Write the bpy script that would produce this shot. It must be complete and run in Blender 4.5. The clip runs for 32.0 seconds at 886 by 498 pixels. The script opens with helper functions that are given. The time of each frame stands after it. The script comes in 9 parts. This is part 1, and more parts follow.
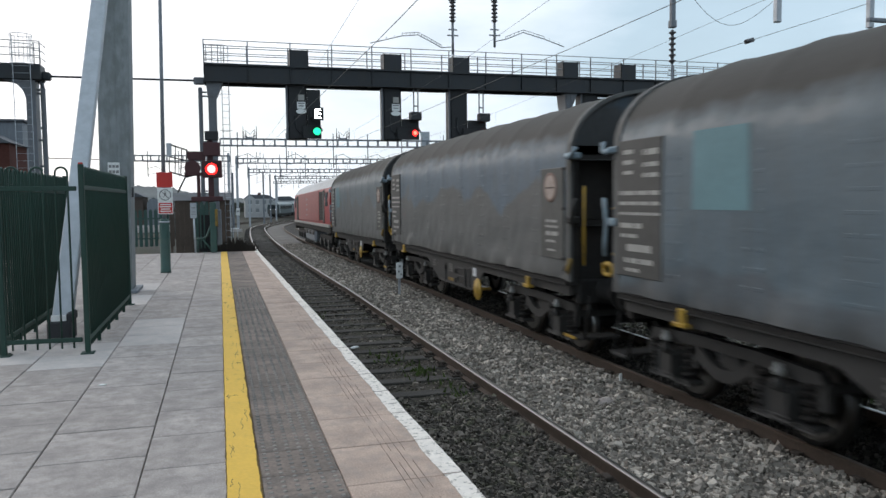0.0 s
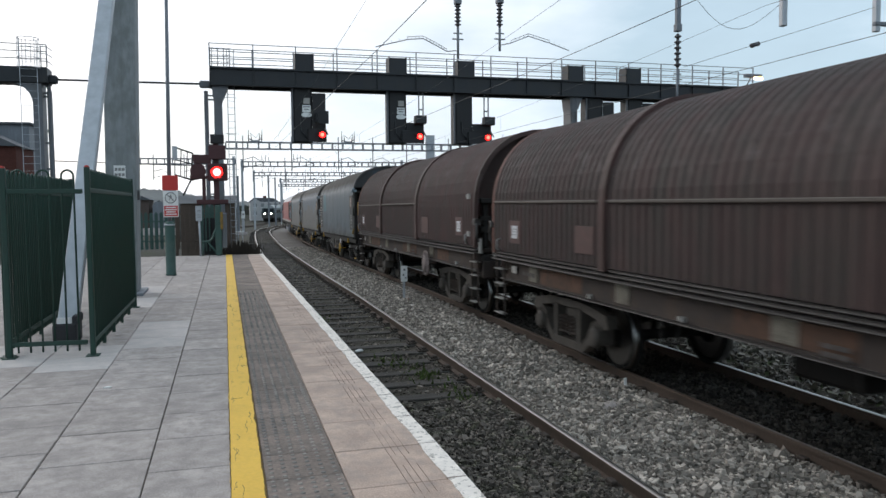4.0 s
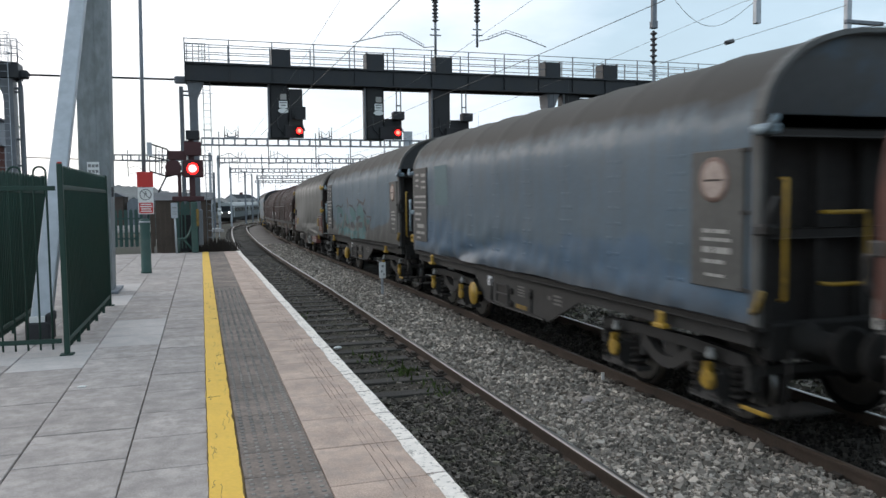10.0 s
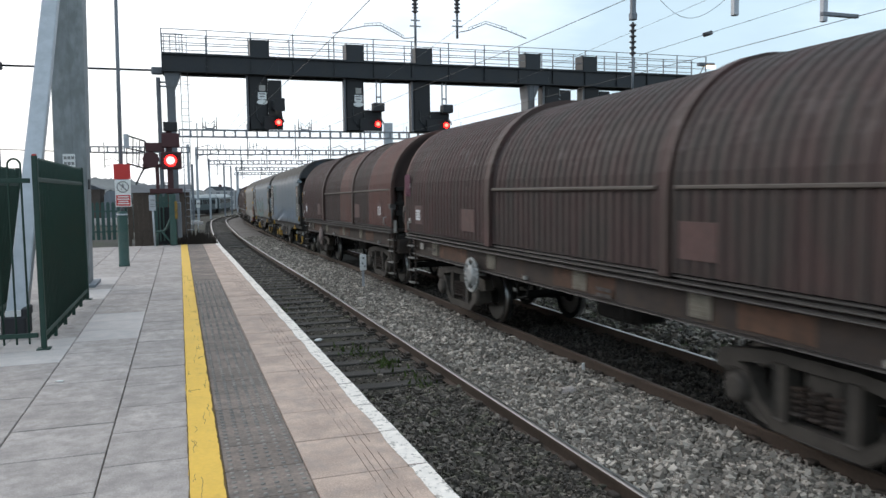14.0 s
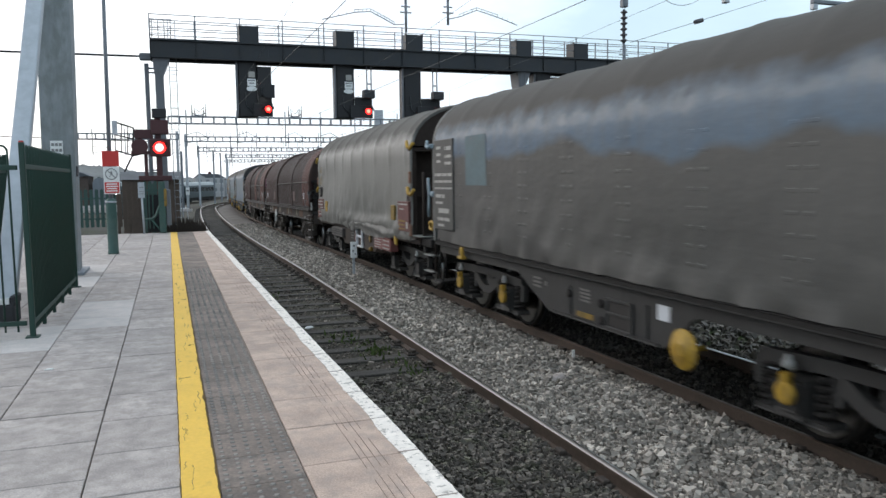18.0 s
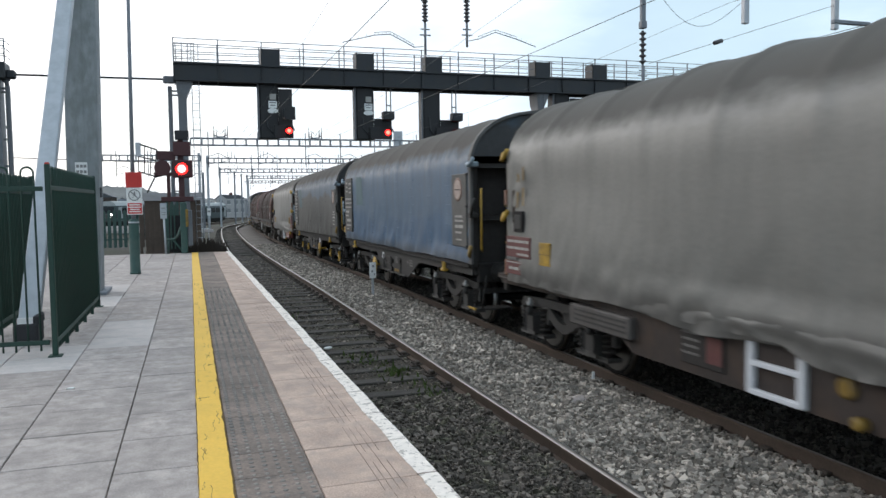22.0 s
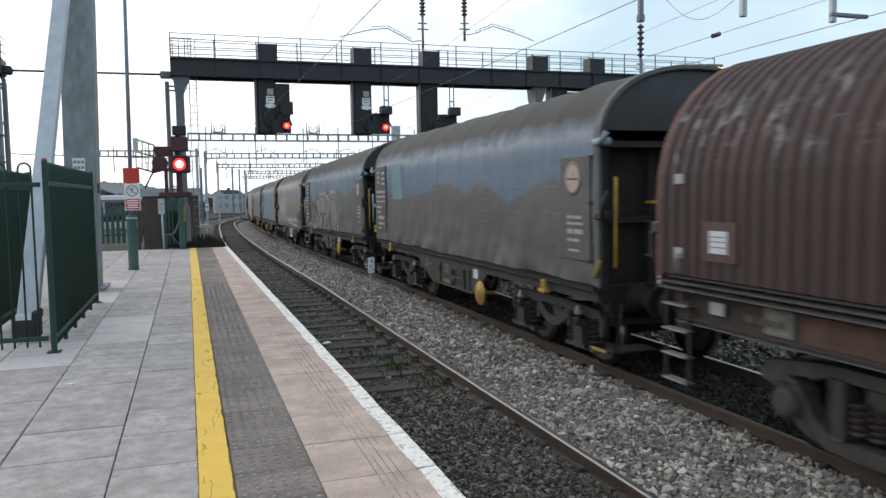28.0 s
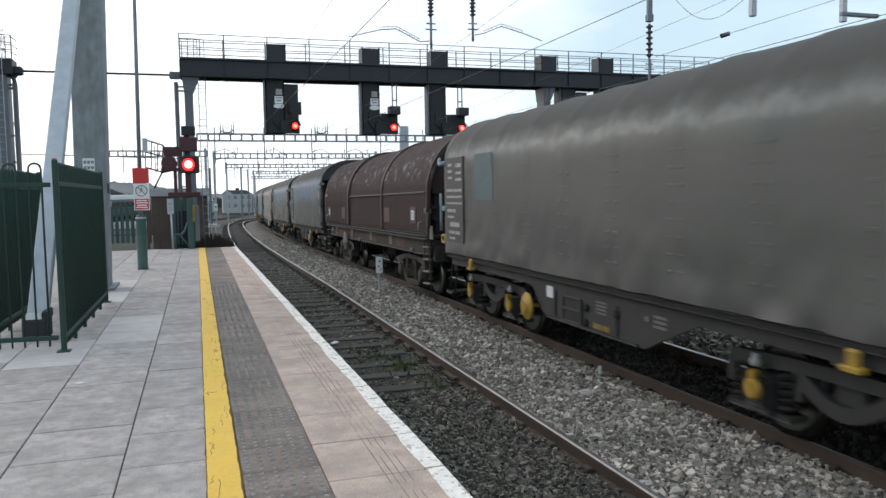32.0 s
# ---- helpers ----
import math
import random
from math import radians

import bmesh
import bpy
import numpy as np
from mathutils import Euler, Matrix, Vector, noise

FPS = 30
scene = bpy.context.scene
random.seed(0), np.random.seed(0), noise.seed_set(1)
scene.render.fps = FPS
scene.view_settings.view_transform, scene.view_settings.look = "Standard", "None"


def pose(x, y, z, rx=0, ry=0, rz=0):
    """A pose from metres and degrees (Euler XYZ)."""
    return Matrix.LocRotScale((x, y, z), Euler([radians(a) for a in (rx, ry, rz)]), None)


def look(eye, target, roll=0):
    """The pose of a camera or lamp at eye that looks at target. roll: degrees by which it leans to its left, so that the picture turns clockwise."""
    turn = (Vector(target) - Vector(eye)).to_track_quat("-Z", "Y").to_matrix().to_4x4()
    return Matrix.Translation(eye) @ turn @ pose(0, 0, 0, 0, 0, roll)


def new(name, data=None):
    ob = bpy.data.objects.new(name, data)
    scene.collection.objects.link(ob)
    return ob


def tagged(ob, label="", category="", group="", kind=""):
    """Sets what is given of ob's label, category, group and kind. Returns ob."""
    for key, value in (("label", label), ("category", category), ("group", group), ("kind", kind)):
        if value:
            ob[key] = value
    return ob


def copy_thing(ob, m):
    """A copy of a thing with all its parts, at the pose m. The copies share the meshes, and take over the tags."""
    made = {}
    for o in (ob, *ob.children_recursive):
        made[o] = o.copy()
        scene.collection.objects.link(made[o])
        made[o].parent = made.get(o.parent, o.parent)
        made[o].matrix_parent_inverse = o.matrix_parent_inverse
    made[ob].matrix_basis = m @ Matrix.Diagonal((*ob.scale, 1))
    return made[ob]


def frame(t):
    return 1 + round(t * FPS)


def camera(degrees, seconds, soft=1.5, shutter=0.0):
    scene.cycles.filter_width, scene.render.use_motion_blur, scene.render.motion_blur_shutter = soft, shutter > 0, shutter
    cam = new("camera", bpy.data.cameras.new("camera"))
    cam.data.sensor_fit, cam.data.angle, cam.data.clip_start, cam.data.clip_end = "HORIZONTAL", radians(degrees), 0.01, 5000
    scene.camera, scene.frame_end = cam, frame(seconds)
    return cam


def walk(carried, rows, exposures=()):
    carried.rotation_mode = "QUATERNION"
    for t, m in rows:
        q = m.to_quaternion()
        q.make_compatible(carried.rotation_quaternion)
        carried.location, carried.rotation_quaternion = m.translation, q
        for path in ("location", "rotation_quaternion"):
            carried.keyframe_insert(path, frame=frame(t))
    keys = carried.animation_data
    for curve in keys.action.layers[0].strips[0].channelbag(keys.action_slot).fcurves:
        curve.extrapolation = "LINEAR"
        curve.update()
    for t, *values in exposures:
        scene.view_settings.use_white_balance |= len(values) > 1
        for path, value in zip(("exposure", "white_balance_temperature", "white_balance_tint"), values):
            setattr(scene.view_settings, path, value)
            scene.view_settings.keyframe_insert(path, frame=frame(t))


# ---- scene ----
EYE = (0.0, 0.0, 1.44)
cam = camera(60.3, 32.0, soft=1.5, shutter=0.5)

# seconds, turn to the right of the platform's line, tilt up, lean
PATH = [
    (0, 16.258, -3.757, -0.598),
    (0.5, 16.315, -3.667, -0.598),
    (1, 16.100, -3.746, -0.645),
    (1.5, 16.015, -3.855, -0.653),
    (2, 16.245, -3.831, -0.602),
    (2.5, 16.401, -4.068, -0.620),
    (3, 16.151, -4.038, -0.559),
    (3.5, 15.894, -3.694, -0.461),
    (5.5, 16.106, -3.347, -0.501),
    (6, 16.231, -3.470, -0.482),
    (6.5, 16.317, -3.440, -0.505),
    (7, 16.448, -3.444, -0.458),
    (7.5, 16.602, -3.420, -0.517),
    (8, 16.787, -3.448, -0.571),
    (8.5, 17.002, -3.538, -0.587),
    (9, 17.226, -3.632, -0.544),
    (9.5, 17.372, -3.748, -0.641),
    (10, 17.538, -3.788, -0.606),
    (10.5, 17.749, -3.850, -0.634),
    (11, 17.963, -4.030, -0.614),
    (11.5, 18.086, -4.182, -0.639),
    (12, 18.257, -4.234, -0.636),
    (12.5, 18.371, -4.261, -0.682),
    (13, 18.608, -4.325, -0.711),
    (13.5, 18.791, -4.367, -0.693),
    (14, 18.973, -4.430, -0.740),
    (14.5, 19.138, -4.551, -0.696),
    (16.5, 19.687, -5.240, -0.729),
    (17, 19.688, -5.321, -0.616),
    (17.5, 19.652, -5.390, -0.644),
    (18, 19.661, -5.371, -0.684),
    (18.5, 19.695, -5.156, -0.692),
    (19, 19.662, -4.848, -0.679),
    (19.5, 19.395, -4.412, -0.671),
    (20, 19.093, -3.954, -0.613),
    (20.5, 18.785, -3.755, -0.618),
    (21, 18.538, -3.666, -0.625),
    (21.5, 18.323, -3.729, -0.692),
    (22, 18.259, -3.809, -0.723),
    (22.5, 18.319, -3.864, -0.767),
    (23, 18.294, -3.918, -0.808),
    (23.5, 18.271, -3.937, -0.850),
    (24, 18.319, -4.005, -0.901),
    (24.5, 18.291, -4.074, -0.854),
    (25, 18.316, -4.211, -0.912),
    (25.5, 18.301, -4.292, -0.933),
    (27.5, 18.360, -4.223, -0.944),
    (28, 18.374, -4.222, -0.940),
    (28.5, 18.228, -4.269, -0.947),
    (29, 18.056, -4.283, -0.958),
    (29.5, 18.065, -4.295, -0.960),
    (30, 18.093, -4.349, -0.974),
    (30.5, 18.127, -4.418, -0.943),
    (31, 18.065, -4.488, -0.939),
    (31.5, 18.037, -4.422, -0.897),
    (32, 17.774, -4.198, -0.908),
]


def aim(turn, tilt, lean):
    a, b = radians(turn), radians(tilt)
    ahead = Vector((math.sin(a) * math.cos(b), math.cos(a) * math.cos(b), math.sin(b)))
    return look(EYE, Vector(EYE) + ahead, lean)


walk(cam, [(t, aim(a, b, c)) for t, a, b, c in PATH], exposures=[(0, -0.03), (6, -0.04), (9, 0.02), (13, 0.18), (17, 0.27), (19, 0.30), (23, 0.20), (28, 0.20), (32, 0.20)])

# ---- sky and light: an overcast evening, brightest low ahead to the left ----
SUN_UP, SUN_TURN = radians(24), radians(-35)
world = bpy.data.worlds.new("sky")
scene.world = world
world.use_nodes = True
wt = world.node_tree
wt.nodes.clear()
sky = wt.nodes.new("ShaderNodeTexSky")
sky.sky_type, sky.sun_disc, sky.sun_elevation, sky.sun_rotation = "NISHITA", False, SUN_UP, SUN_TURN
sky.air_density, sky.dust_density = 1.2, 2.0
coord = wt.nodes.new("ShaderNodeTexCoord")
stretch = wt.nodes.new("ShaderNodeMapping")
stretch.inputs["Scale"].default_value = (1.0, 1.0, 2.6)
clouds = wt.nodes.new("ShaderNodeTexNoise")
clouds.inputs["Scale"].default_value, clouds.inputs["Detail"].default_value = 2.6, 7
clouds.inputs["Roughness"].default_value = 0.55
cover = wt.nodes.new("ShaderNodeValToRGB")
cover.color_ramp.elements[0].position, cover.color_ramp.elements[1].position = 0.30, 0.62
cover.color_ramp.elements[0].color, cover.color_ramp.elements[1].color = (0.7, 0.7, 0.7, 1), (0.97, 0.97, 0.97, 1)
tone = wt.nodes.new("ShaderNodeValToRGB")
tone.color_ramp.elements[0].position, tone.color_ramp.elements[1].position = 0.15, 0.85
tone.color_ramp.elements[0].color, tone.color_ramp.elements[1].color = (6.6, 8.5, 10.0, 1), (13.2, 13.4, 14.0, 1)
# the cloud is whitest round the hidden sun
toward = wt.nodes.new("ShaderNodeVectorMath")
toward.operation = "DOT_PRODUCT"
toward.inputs[1].default_value = (math.sin(SUN_TURN) * math.cos(SUN_UP), math.cos(SUN_TURN) * math.cos(SUN_UP), math.sin(SUN_UP))
glowing = wt.nodes.new("ShaderNodeMapRange")
glowing.inputs["From Min"].default_value, glowing.inputs["From Max"].default_value = 0.40, 0.92
glowing.inputs["To Min"].default_value, glowing.inputs["To Max"].default_value = -0.32, 0.42
summed = wt.nodes.new("ShaderNodeMath")
summed.operation = "ADD"
blend = wt.nodes.new("ShaderNodeMixRGB")
back = wt.nodes.new("ShaderNodeBackground")
back.inputs["Strength"].default_value = 0.1
outw = wt.nodes.new("ShaderNodeOutputWorld")
wt.links.new(coord.outputs["Generated"], stretch.inputs["Vector"])
wt.links.new(stretch.outputs["Vector"], clouds.inputs["Vector"])
wt.links.new(clouds.outputs["Fac"], cover.inputs["Fac"])
wt.links.new(coord.outputs["Generated"], toward.inputs[0])
wt.links.new(toward.outputs["Value"], glowing.inputs["Value"])
wt.links.new(clouds.outputs["Fac"], summed.inputs[0])
wt.links.new(glowing.outputs[0], summed.inputs[1])
wt.links.new(summed.outputs[0], tone.inputs["Fac"])
wt.links.new(cover.outputs["Color"], blend.inputs["Fac"])
wt.links.new(sky.outputs["Color"], blend.inputs["Color1"])
wt.links.new(tone.outputs["Color"], blend.inputs["Color2"])
wt.links.new(blend.outputs["Color"], back.inputs["Color"])
wt.links.new(back.outputs["Background"], outw.inputs["Surface"])

sun = new("sun", bpy.data.lights.new("sun", "SUN"))
sun.data.energy, sun.data.angle, sun.data.color = 0.5, radians(20), (1.0, 0.96, 0.91)
sun_dir = Vector((math.sin(SUN_TURN) * math.cos(SUN_UP), math.cos(SUN_TURN) * math.cos(SUN_UP), math.sin(SUN_UP)))
sun.matrix_world = look(sun_dir * 100, (0, 0, 0))

# ---- materials ----
def material(name, base, rough=0.7, metal=0.0, vary=0.15, grain=30.0, patch=1.2, stain=None, stained=0.0,
             bump=0.2, stretch=(1, 1, 1), rand=0.0, glow=0.0, edge=(0.45, 0.7), coords="Object"):
    """A surface with fine grain, larger patches, stains of a second colour and a fine relief."""
    m = bpy.data.materials.new(name)
    m.use_nodes = True
    nt = m.node_tree
    N, Lk = nt.nodes.new, nt.links.new
    bsdf = nt.nodes["Principled BSDF"]
    tc = N("ShaderNodeTexCoord")
    mp = N("ShaderNodeMapping")
    mp.inputs["Scale"].default_value = stretch
    Lk(tc.outputs[coords], mp.inputs["Vector"])
    info = N("ShaderNodeObjectInfo")
    add = N("ShaderNodeVectorMath")
    add.operation = "ADD"
    Lk(mp.outputs["Vector"], add.inputs[0])
    mul = N("ShaderNodeMath")
    mul.operation = "MULTIPLY"
    mul.inputs[1].default_value = 37.0 if rand else 0.0
    Lk(info.outputs["Random"], mul.inputs[0])
    Lk(mul.outputs[0], add.inputs[1])
    fine, big = N("ShaderNodeTexNoise"), N("ShaderNodeTexNoise")
    fine.inputs["Scale"].default_value, fine.inputs["Detail"].default_value = grain, 6
    big.inputs["Scale"].default_value, big.inputs["Detail"].default_value = patch, 5
    for n in (fine, big):
        Lk(add.outputs[0], n.inputs["Vector"])
    shade = N("ShaderNodeMath")
    shade.operation = "ADD"
    Lk(fine.outputs["Fac"], shade.inputs[0])
    Lk(big.outputs["Fac"], shade.inputs[1])
    rmp = N("ShaderNodeMapRange")
    rmp.inputs["From Min"].default_value, rmp.inputs["From Max"].default_value = 0.6, 1.4
    rmp.inputs["To Min"].default_value, rmp.inputs["To Max"].default_value = 1 - vary, 1 + vary
    Lk(shade.outputs[0], rmp.inputs["Value"])
    value = rmp.outputs[0]
    if rand:
        rr = N("ShaderNodeMapRange")
        rr.inputs["To Min"].default_value, rr.inputs["To Max"].default_value = 1 - rand, 1 + rand
        Lk(info.outputs["Random"], rr.inputs["Value"])
        m2 = N("ShaderNodeMath")
        m2.operation = "MULTIPLY"
        Lk(value, m2.inputs[0])
        Lk(rr.outputs[0], m2.inputs[1])
        value = m2.outputs[0]
    col = N("ShaderNodeMixRGB")
    col.blend_type = "MULTIPLY"
    col.inputs["Fac"].default_value = 1.0
    col.inputs["Color1"].default_value = (*base, 1)
    Lk(value, col.inputs["Color2"])
    out = col.outputs["Color"]
    if stain:
        spots = N("ShaderNodeTexNoise")
        spots.inputs["Scale"].default_value, spots.inputs["Detail"].default_value = patch * 2.3, 8
        spots.inputs["Roughness"].default_value = 0.65
        Lk(add.outputs[0], spots.inputs["Vector"])
        sr = N("ShaderNodeMapRange")
        sr.inputs["From Min"].default_value, sr.inputs["From Max"].default_value = edge
        sr.inputs["To Max"].default_value = stained
        Lk(spots.outputs["Fac"], sr.inputs["Value"])
        mx = N("ShaderNodeMixRGB")
        Lk(sr.outputs[0], mx.inputs["Fac"])
        Lk(out, mx.inputs["Color1"])
        mx.inputs["Color2"].default_value = (*stain, 1)
        out = mx.outputs["Color"]
    Lk(out, bsdf.inputs["Base Color"])
    bsdf.inputs["Roughness"].default_value, bsdf.inputs["Metallic"].default_value = rough, metal
    if rough >= 0.9:
        bsdf.inputs["Specular IOR Level"].default_value = 0.15
    if glow:
        bsdf.inputs["Emission Color"].default_value, bsdf.inputs["Emission Strength"].default_value = (*base, 1), glow
    if bump:
        b = N("ShaderNodeBump")
        b.inputs["Strength"].default_value, b.inputs["Distance"].default_value = bump, 0.01
        Lk(fine.outputs["Fac"], b.inputs["Height"])
        Lk(b.outputs["Normal"], bsdf.inputs["Normal"])
    return m


def cover_material(name, top, low, level, wave=0.5, seed=0.0, roof=(0.056, 0.050, 0.044), roofline=3.18, sheen=0.47, dirt=0.35, fold=6.0, scuff_sheen=0.42):
    """A wagon cover: its first colour above, over-painting of a second colour below an uneven line, road dirt on the roof and at the hem."""
    m = bpy.data.materials.new(name)
    m.use_nodes = True
    nt = m.node_tree
    N, Lk = nt.nodes.new, nt.links.new
    bsdf = nt.nodes["Principled BSDF"]
    tc = N("ShaderNodeTexCoord")
    mp = N("ShaderNodeMapping")
    mp.inputs["Location"].default_value = (seed, seed * 1.7, 0)
    Lk(tc.outputs["Object"], mp.inputs["Vector"])
    sep = N("ShaderNodeSeparateXYZ")
    Lk(tc.outputs["Object"], sep.inputs[0])

    def noise_at(scale, detail=5, rough=0.5, squash=(1, 1, 1)):
        sq = N("ShaderNodeMapping")
        sq.inputs["Scale"].default_value = squash
        Lk(mp.outputs["Vector"], sq.inputs["Vector"])
        n = N("ShaderNodeTexNoise")
        n.inputs["Scale"].default_value, n.inputs["Detail"].default_value, n.inputs["Roughness"].default_value = scale, detail, rough
        Lk(sq.outputs["Vector"], n.inputs["Vector"])
        return n.outputs["Fac"]

    def arith(op, a, b):
        n = N("ShaderNodeMath")
        n.operation = op
        for i, v in enumerate((a, b)):
            if isinstance(v, (int, float)):
                n.inputs[i].default_value = v
            else:
                Lk(v, n.inputs[i])
        return n.outputs[0]

    def ramp(v, lo, hi, a=0.0, b=1.0):
        n = N("ShaderNodeMapRange")
        for key, x in (("From Min", lo), ("From Max", hi), ("To Min", a), ("To Max", b)):
            n.inputs[key].default_value = x
        Lk(v, n.inputs["Value"])
        return n.outputs[0]

    def mixc(f, a, b):
        n = N("ShaderNodeMixRGB")
        if isinstance(f, (int, float)):
            n.inputs["Fac"].default_value = f
        else:
            Lk(f, n.inputs["Fac"])
        for key, v in (("Color1", a), ("Color2", b)):
            if isinstance(v, tuple):
                n.inputs[key].default_value = (*v, 1)
            else:
                Lk(v, n.inputs[key])
        return n.outputs["Color"]

    line = arith("ADD", sep.outputs["Z"], arith("MULTIPLY", arith("SUBTRACT", noise_at(0.55, 3), 0.5), wave * 3))
    under = ramp(line, level + 0.05, level - 0.05)
    c = mixc(under, top, low)
    streak = noise_at(3.0, 6, 0.6, (1, 2.2, 0.35))
    c = mixc(ramp(streak, 0.42, 0.72, 0.0, dirt), c, (0.09, 0.085, 0.075))
    grainy = noise_at(22, 5)
    c = mixc(ramp(grainy, 0.35, 0.75, 0.0, 0.22), c, (0.05, 0.05, 0.05))
    ridge = arith("ADD", sep.outputs["Z"], arith("MULTIPLY", arith("SUBTRACT", noise_at(2.2, 6, 0.65), 0.5), 0.45))
    c = mixc(ramp(ridge, roofline - 0.12, roofline + 0.12), c, roof)
    # the shoulder's sheen painted as a pale broken band, partly scuffs from its frames
    sheen_band = arith("MULTIPLY", ramp(ridge, roofline - 0.24, roofline - 0.17), ramp(ridge, roofline - 0.02, roofline - 0.10))
    c = mixc(arith("MULTIPLY", sheen_band, ramp(noise_at(1.7, 6, 0.65, (1, 1.6, 1)), 0.38, 0.62, 0.05, scuff_sheen)), c, (0.23, 0.225, 0.215))
    c = mixc(ramp(ridge, 1.42, 1.22, 0.0, 0.6), c, (0.07, 0.065, 0.06))
    Lk(c, bsdf.inputs["Base Color"])
    Lk(ramp(ridge, roofline - 0.15, roofline + 0.15, sheen, 0.82), bsdf.inputs["Roughness"])
    bsdf.inputs["Specular IOR Level"].default_value = 0.55
    b = N("ShaderNodeBump")
    b.inputs["Strength"].default_value, b.inputs["Distance"].default_value = 0.22, 0.03
    Lk(noise_at(fold, 4, 0.5, (1, 0.5, 1)), b.inputs["Height"])
    Lk(b.outputs["Normal"], bsdf.inputs["Normal"])
    return m


M = {}
M["slab"] = material("concrete_slab", (0.392, 0.342, 0.318), 0.85, vary=0.40, grain=110, patch=5.0, stain=(0.235, 0.205, 0.190), stained=0.6, edge=(0.44, 0.64), rand=0.11, bump=0.3)
M["slab_new"] = material("pale_concrete_slab", (0.52, 0.465, 0.44), 0.85, vary=0.16, grain=60, patch=2.5, stain=(0.33, 0.33, 0.33), stained=0.5, rand=0.05, bump=0.15)
M["line_dirt"] = material("brown_line_grime", (0.13, 0.085, 0.035), 0.9, vary=0.3, grain=40)
M["coping"] = material("buff_coping_stone", (0.468, 0.345, 0.280), 0.85, vary=0.40, grain=110, patch=4.0, stain=(0.29, 0.245, 0.22), stained=0.6, rand=0.06, bump=0.12)
M["tactile"] = material("dark_tactile_paving", (0.200, 0.155, 0.130), 0.85, vary=0.5, grain=60, patch=2.6, stain=(0.088, 0.076, 0.069), stained=0.85, rand=0.12, bump=0.2)
M["blister"] = material("worn_blister_tops", (0.285, 0.25, 0.222), 0.8, vary=0.25, grain=40, patch=1.2, stain=(0.12, 0.115, 0.11), stained=0.8, edge=(0.42, 0.6), bump=0.1)
M["score"] = material("scored_line", (0.235, 0.18, 0.15), 0.9, vary=0.3, grain=9)
M["mortar"] = material("joint_mortar", (0.085, 0.078, 0.072), 0.95, vary=0.2)
M["yellow_line"] = material("worn_yellow_paint", (0.76, 0.46, 0.06), 0.7, vary=0.1, grain=40, patch=3, stain=(0.42, 0.26, 0.05), stained=0.55, edge=(0.58, 0.72), bump=0.2)
M["white_line"] = material("worn_white_paint", (0.82, 0.745, 0.675), 0.7, vary=0.14, grain=25, patch=9, stain=(0.34, 0.30, 0.265), stained=0.9, edge=(0.545, 0.60), bump=0.12)
M["ballast"] = material("grey_ballast", (0.165, 0.147, 0.133), 0.9, vary=0.5, grain=22, patch=0.8, stain=(0.15, 0.14, 0.13), stained=0.5, bump=1.0, coords="Object")
M["ballast_dark"] = material("oily_ballast", (0.054, 0.046, 0.038), 0.9, vary=0.5, grain=20, patch=0.9, stain=(0.06, 0.065, 0.04), stained=0.6, bump=1.0)
M["earth"] = material("cindery_ground", (0.062, 0.056, 0.051), 0.95, vary=0.35, grain=6, patch=0.25, stain=(0.07, 0.085, 0.04), stained=0.6, bump=0.6)
M["sleeper"] = material("tarred_timber", (0.040, 0.035, 0.030), 0.85, vary=0.35, grain=14, patch=2, stretch=(0.4, 4, 1), stain=(0.085, 0.078, 0.068), stained=0.6, rand=0.25, bump=0.5)
M["rail_rust"] = material("rusty_rail", (0.088, 0.061, 0.046), 0.8, 0.2, vary=0.25, grain=30, patch=1.5, stain=(0.06, 0.045, 0.035), stained=0.5)
M["rail_top"] = material("polished_rail_head", (0.34, 0.32, 0.30), 0.34, 0.9, vary=0.1, grain=50, stretch=(1, 0.05, 1), bump=0.05)
M["green"] = material("dark_green_paint", (0.009, 0.040, 0.028), 0.6, vary=0.2, grain=25, stain=(0.03, 0.035, 0.03), stained=0.3, bump=0.1)
M["teal_green"] = material("weathered_green_paint", (0.030, 0.076, 0.064), 0.6, vary=0.2, grain=20, stain=(0.12, 0.12, 0.10), stained=0.3, bump=0.1)
M["red_cap"] = material("red_painted_cap", (0.42, 0.03, 0.02), 0.5, vary=0.15)
M["galv"] = material("galvanised_steel", (0.42, 0.44, 0.47), 0.5, 0.35, vary=0.12, grain=12, patch=2, stain=(0.30, 0.32, 0.34), stained=0.5, bump=0.1)
M["galv_dull"] = material("dull_grey_steel", (0.19, 0.205, 0.23), 0.6, 0.2, vary=0.15, grain=10, patch=1.2, stretch=(3, 3, 0.5), stain=(0.14, 0.15, 0.16), stained=0.6, bump=0.1)
M["mast_steel"] = material("weathered_mast_zinc", (0.235, 0.255, 0.265), 0.65, 0.1, vary=0.25, grain=7, patch=2.2, stretch=(1.5, 1.5, 0.6), stain=(0.165, 0.18, 0.18), stained=0.8, edge=(0.42, 0.62), bump=0.1)
M["gantry"] = material("gantry_grey_paint", (0.015, 0.018, 0.023), 0.5, 0.1, vary=0.2, grain=8, patch=0.7, stain=(0.028, 0.024, 0.02), stained=0.5, bump=0.1)
M["gantry_light"] = material("grey_column_paint", (0.135, 0.142, 0.158), 0.5, 0.1, vary=0.15, grain=8, patch=0.7, stain=(0.1, 0.09, 0.08), stained=0.5, bump=0.1)
M["black"] = material("signal_black", (0.008, 0.008, 0.010), 0.55, vary=0.2, grain=20, bump=0.05)
M["oxide"] = material("dark_red_housing", (0.055, 0.014, 0.016), 0.55, vary=0.2, grain=20, bump=0.05)
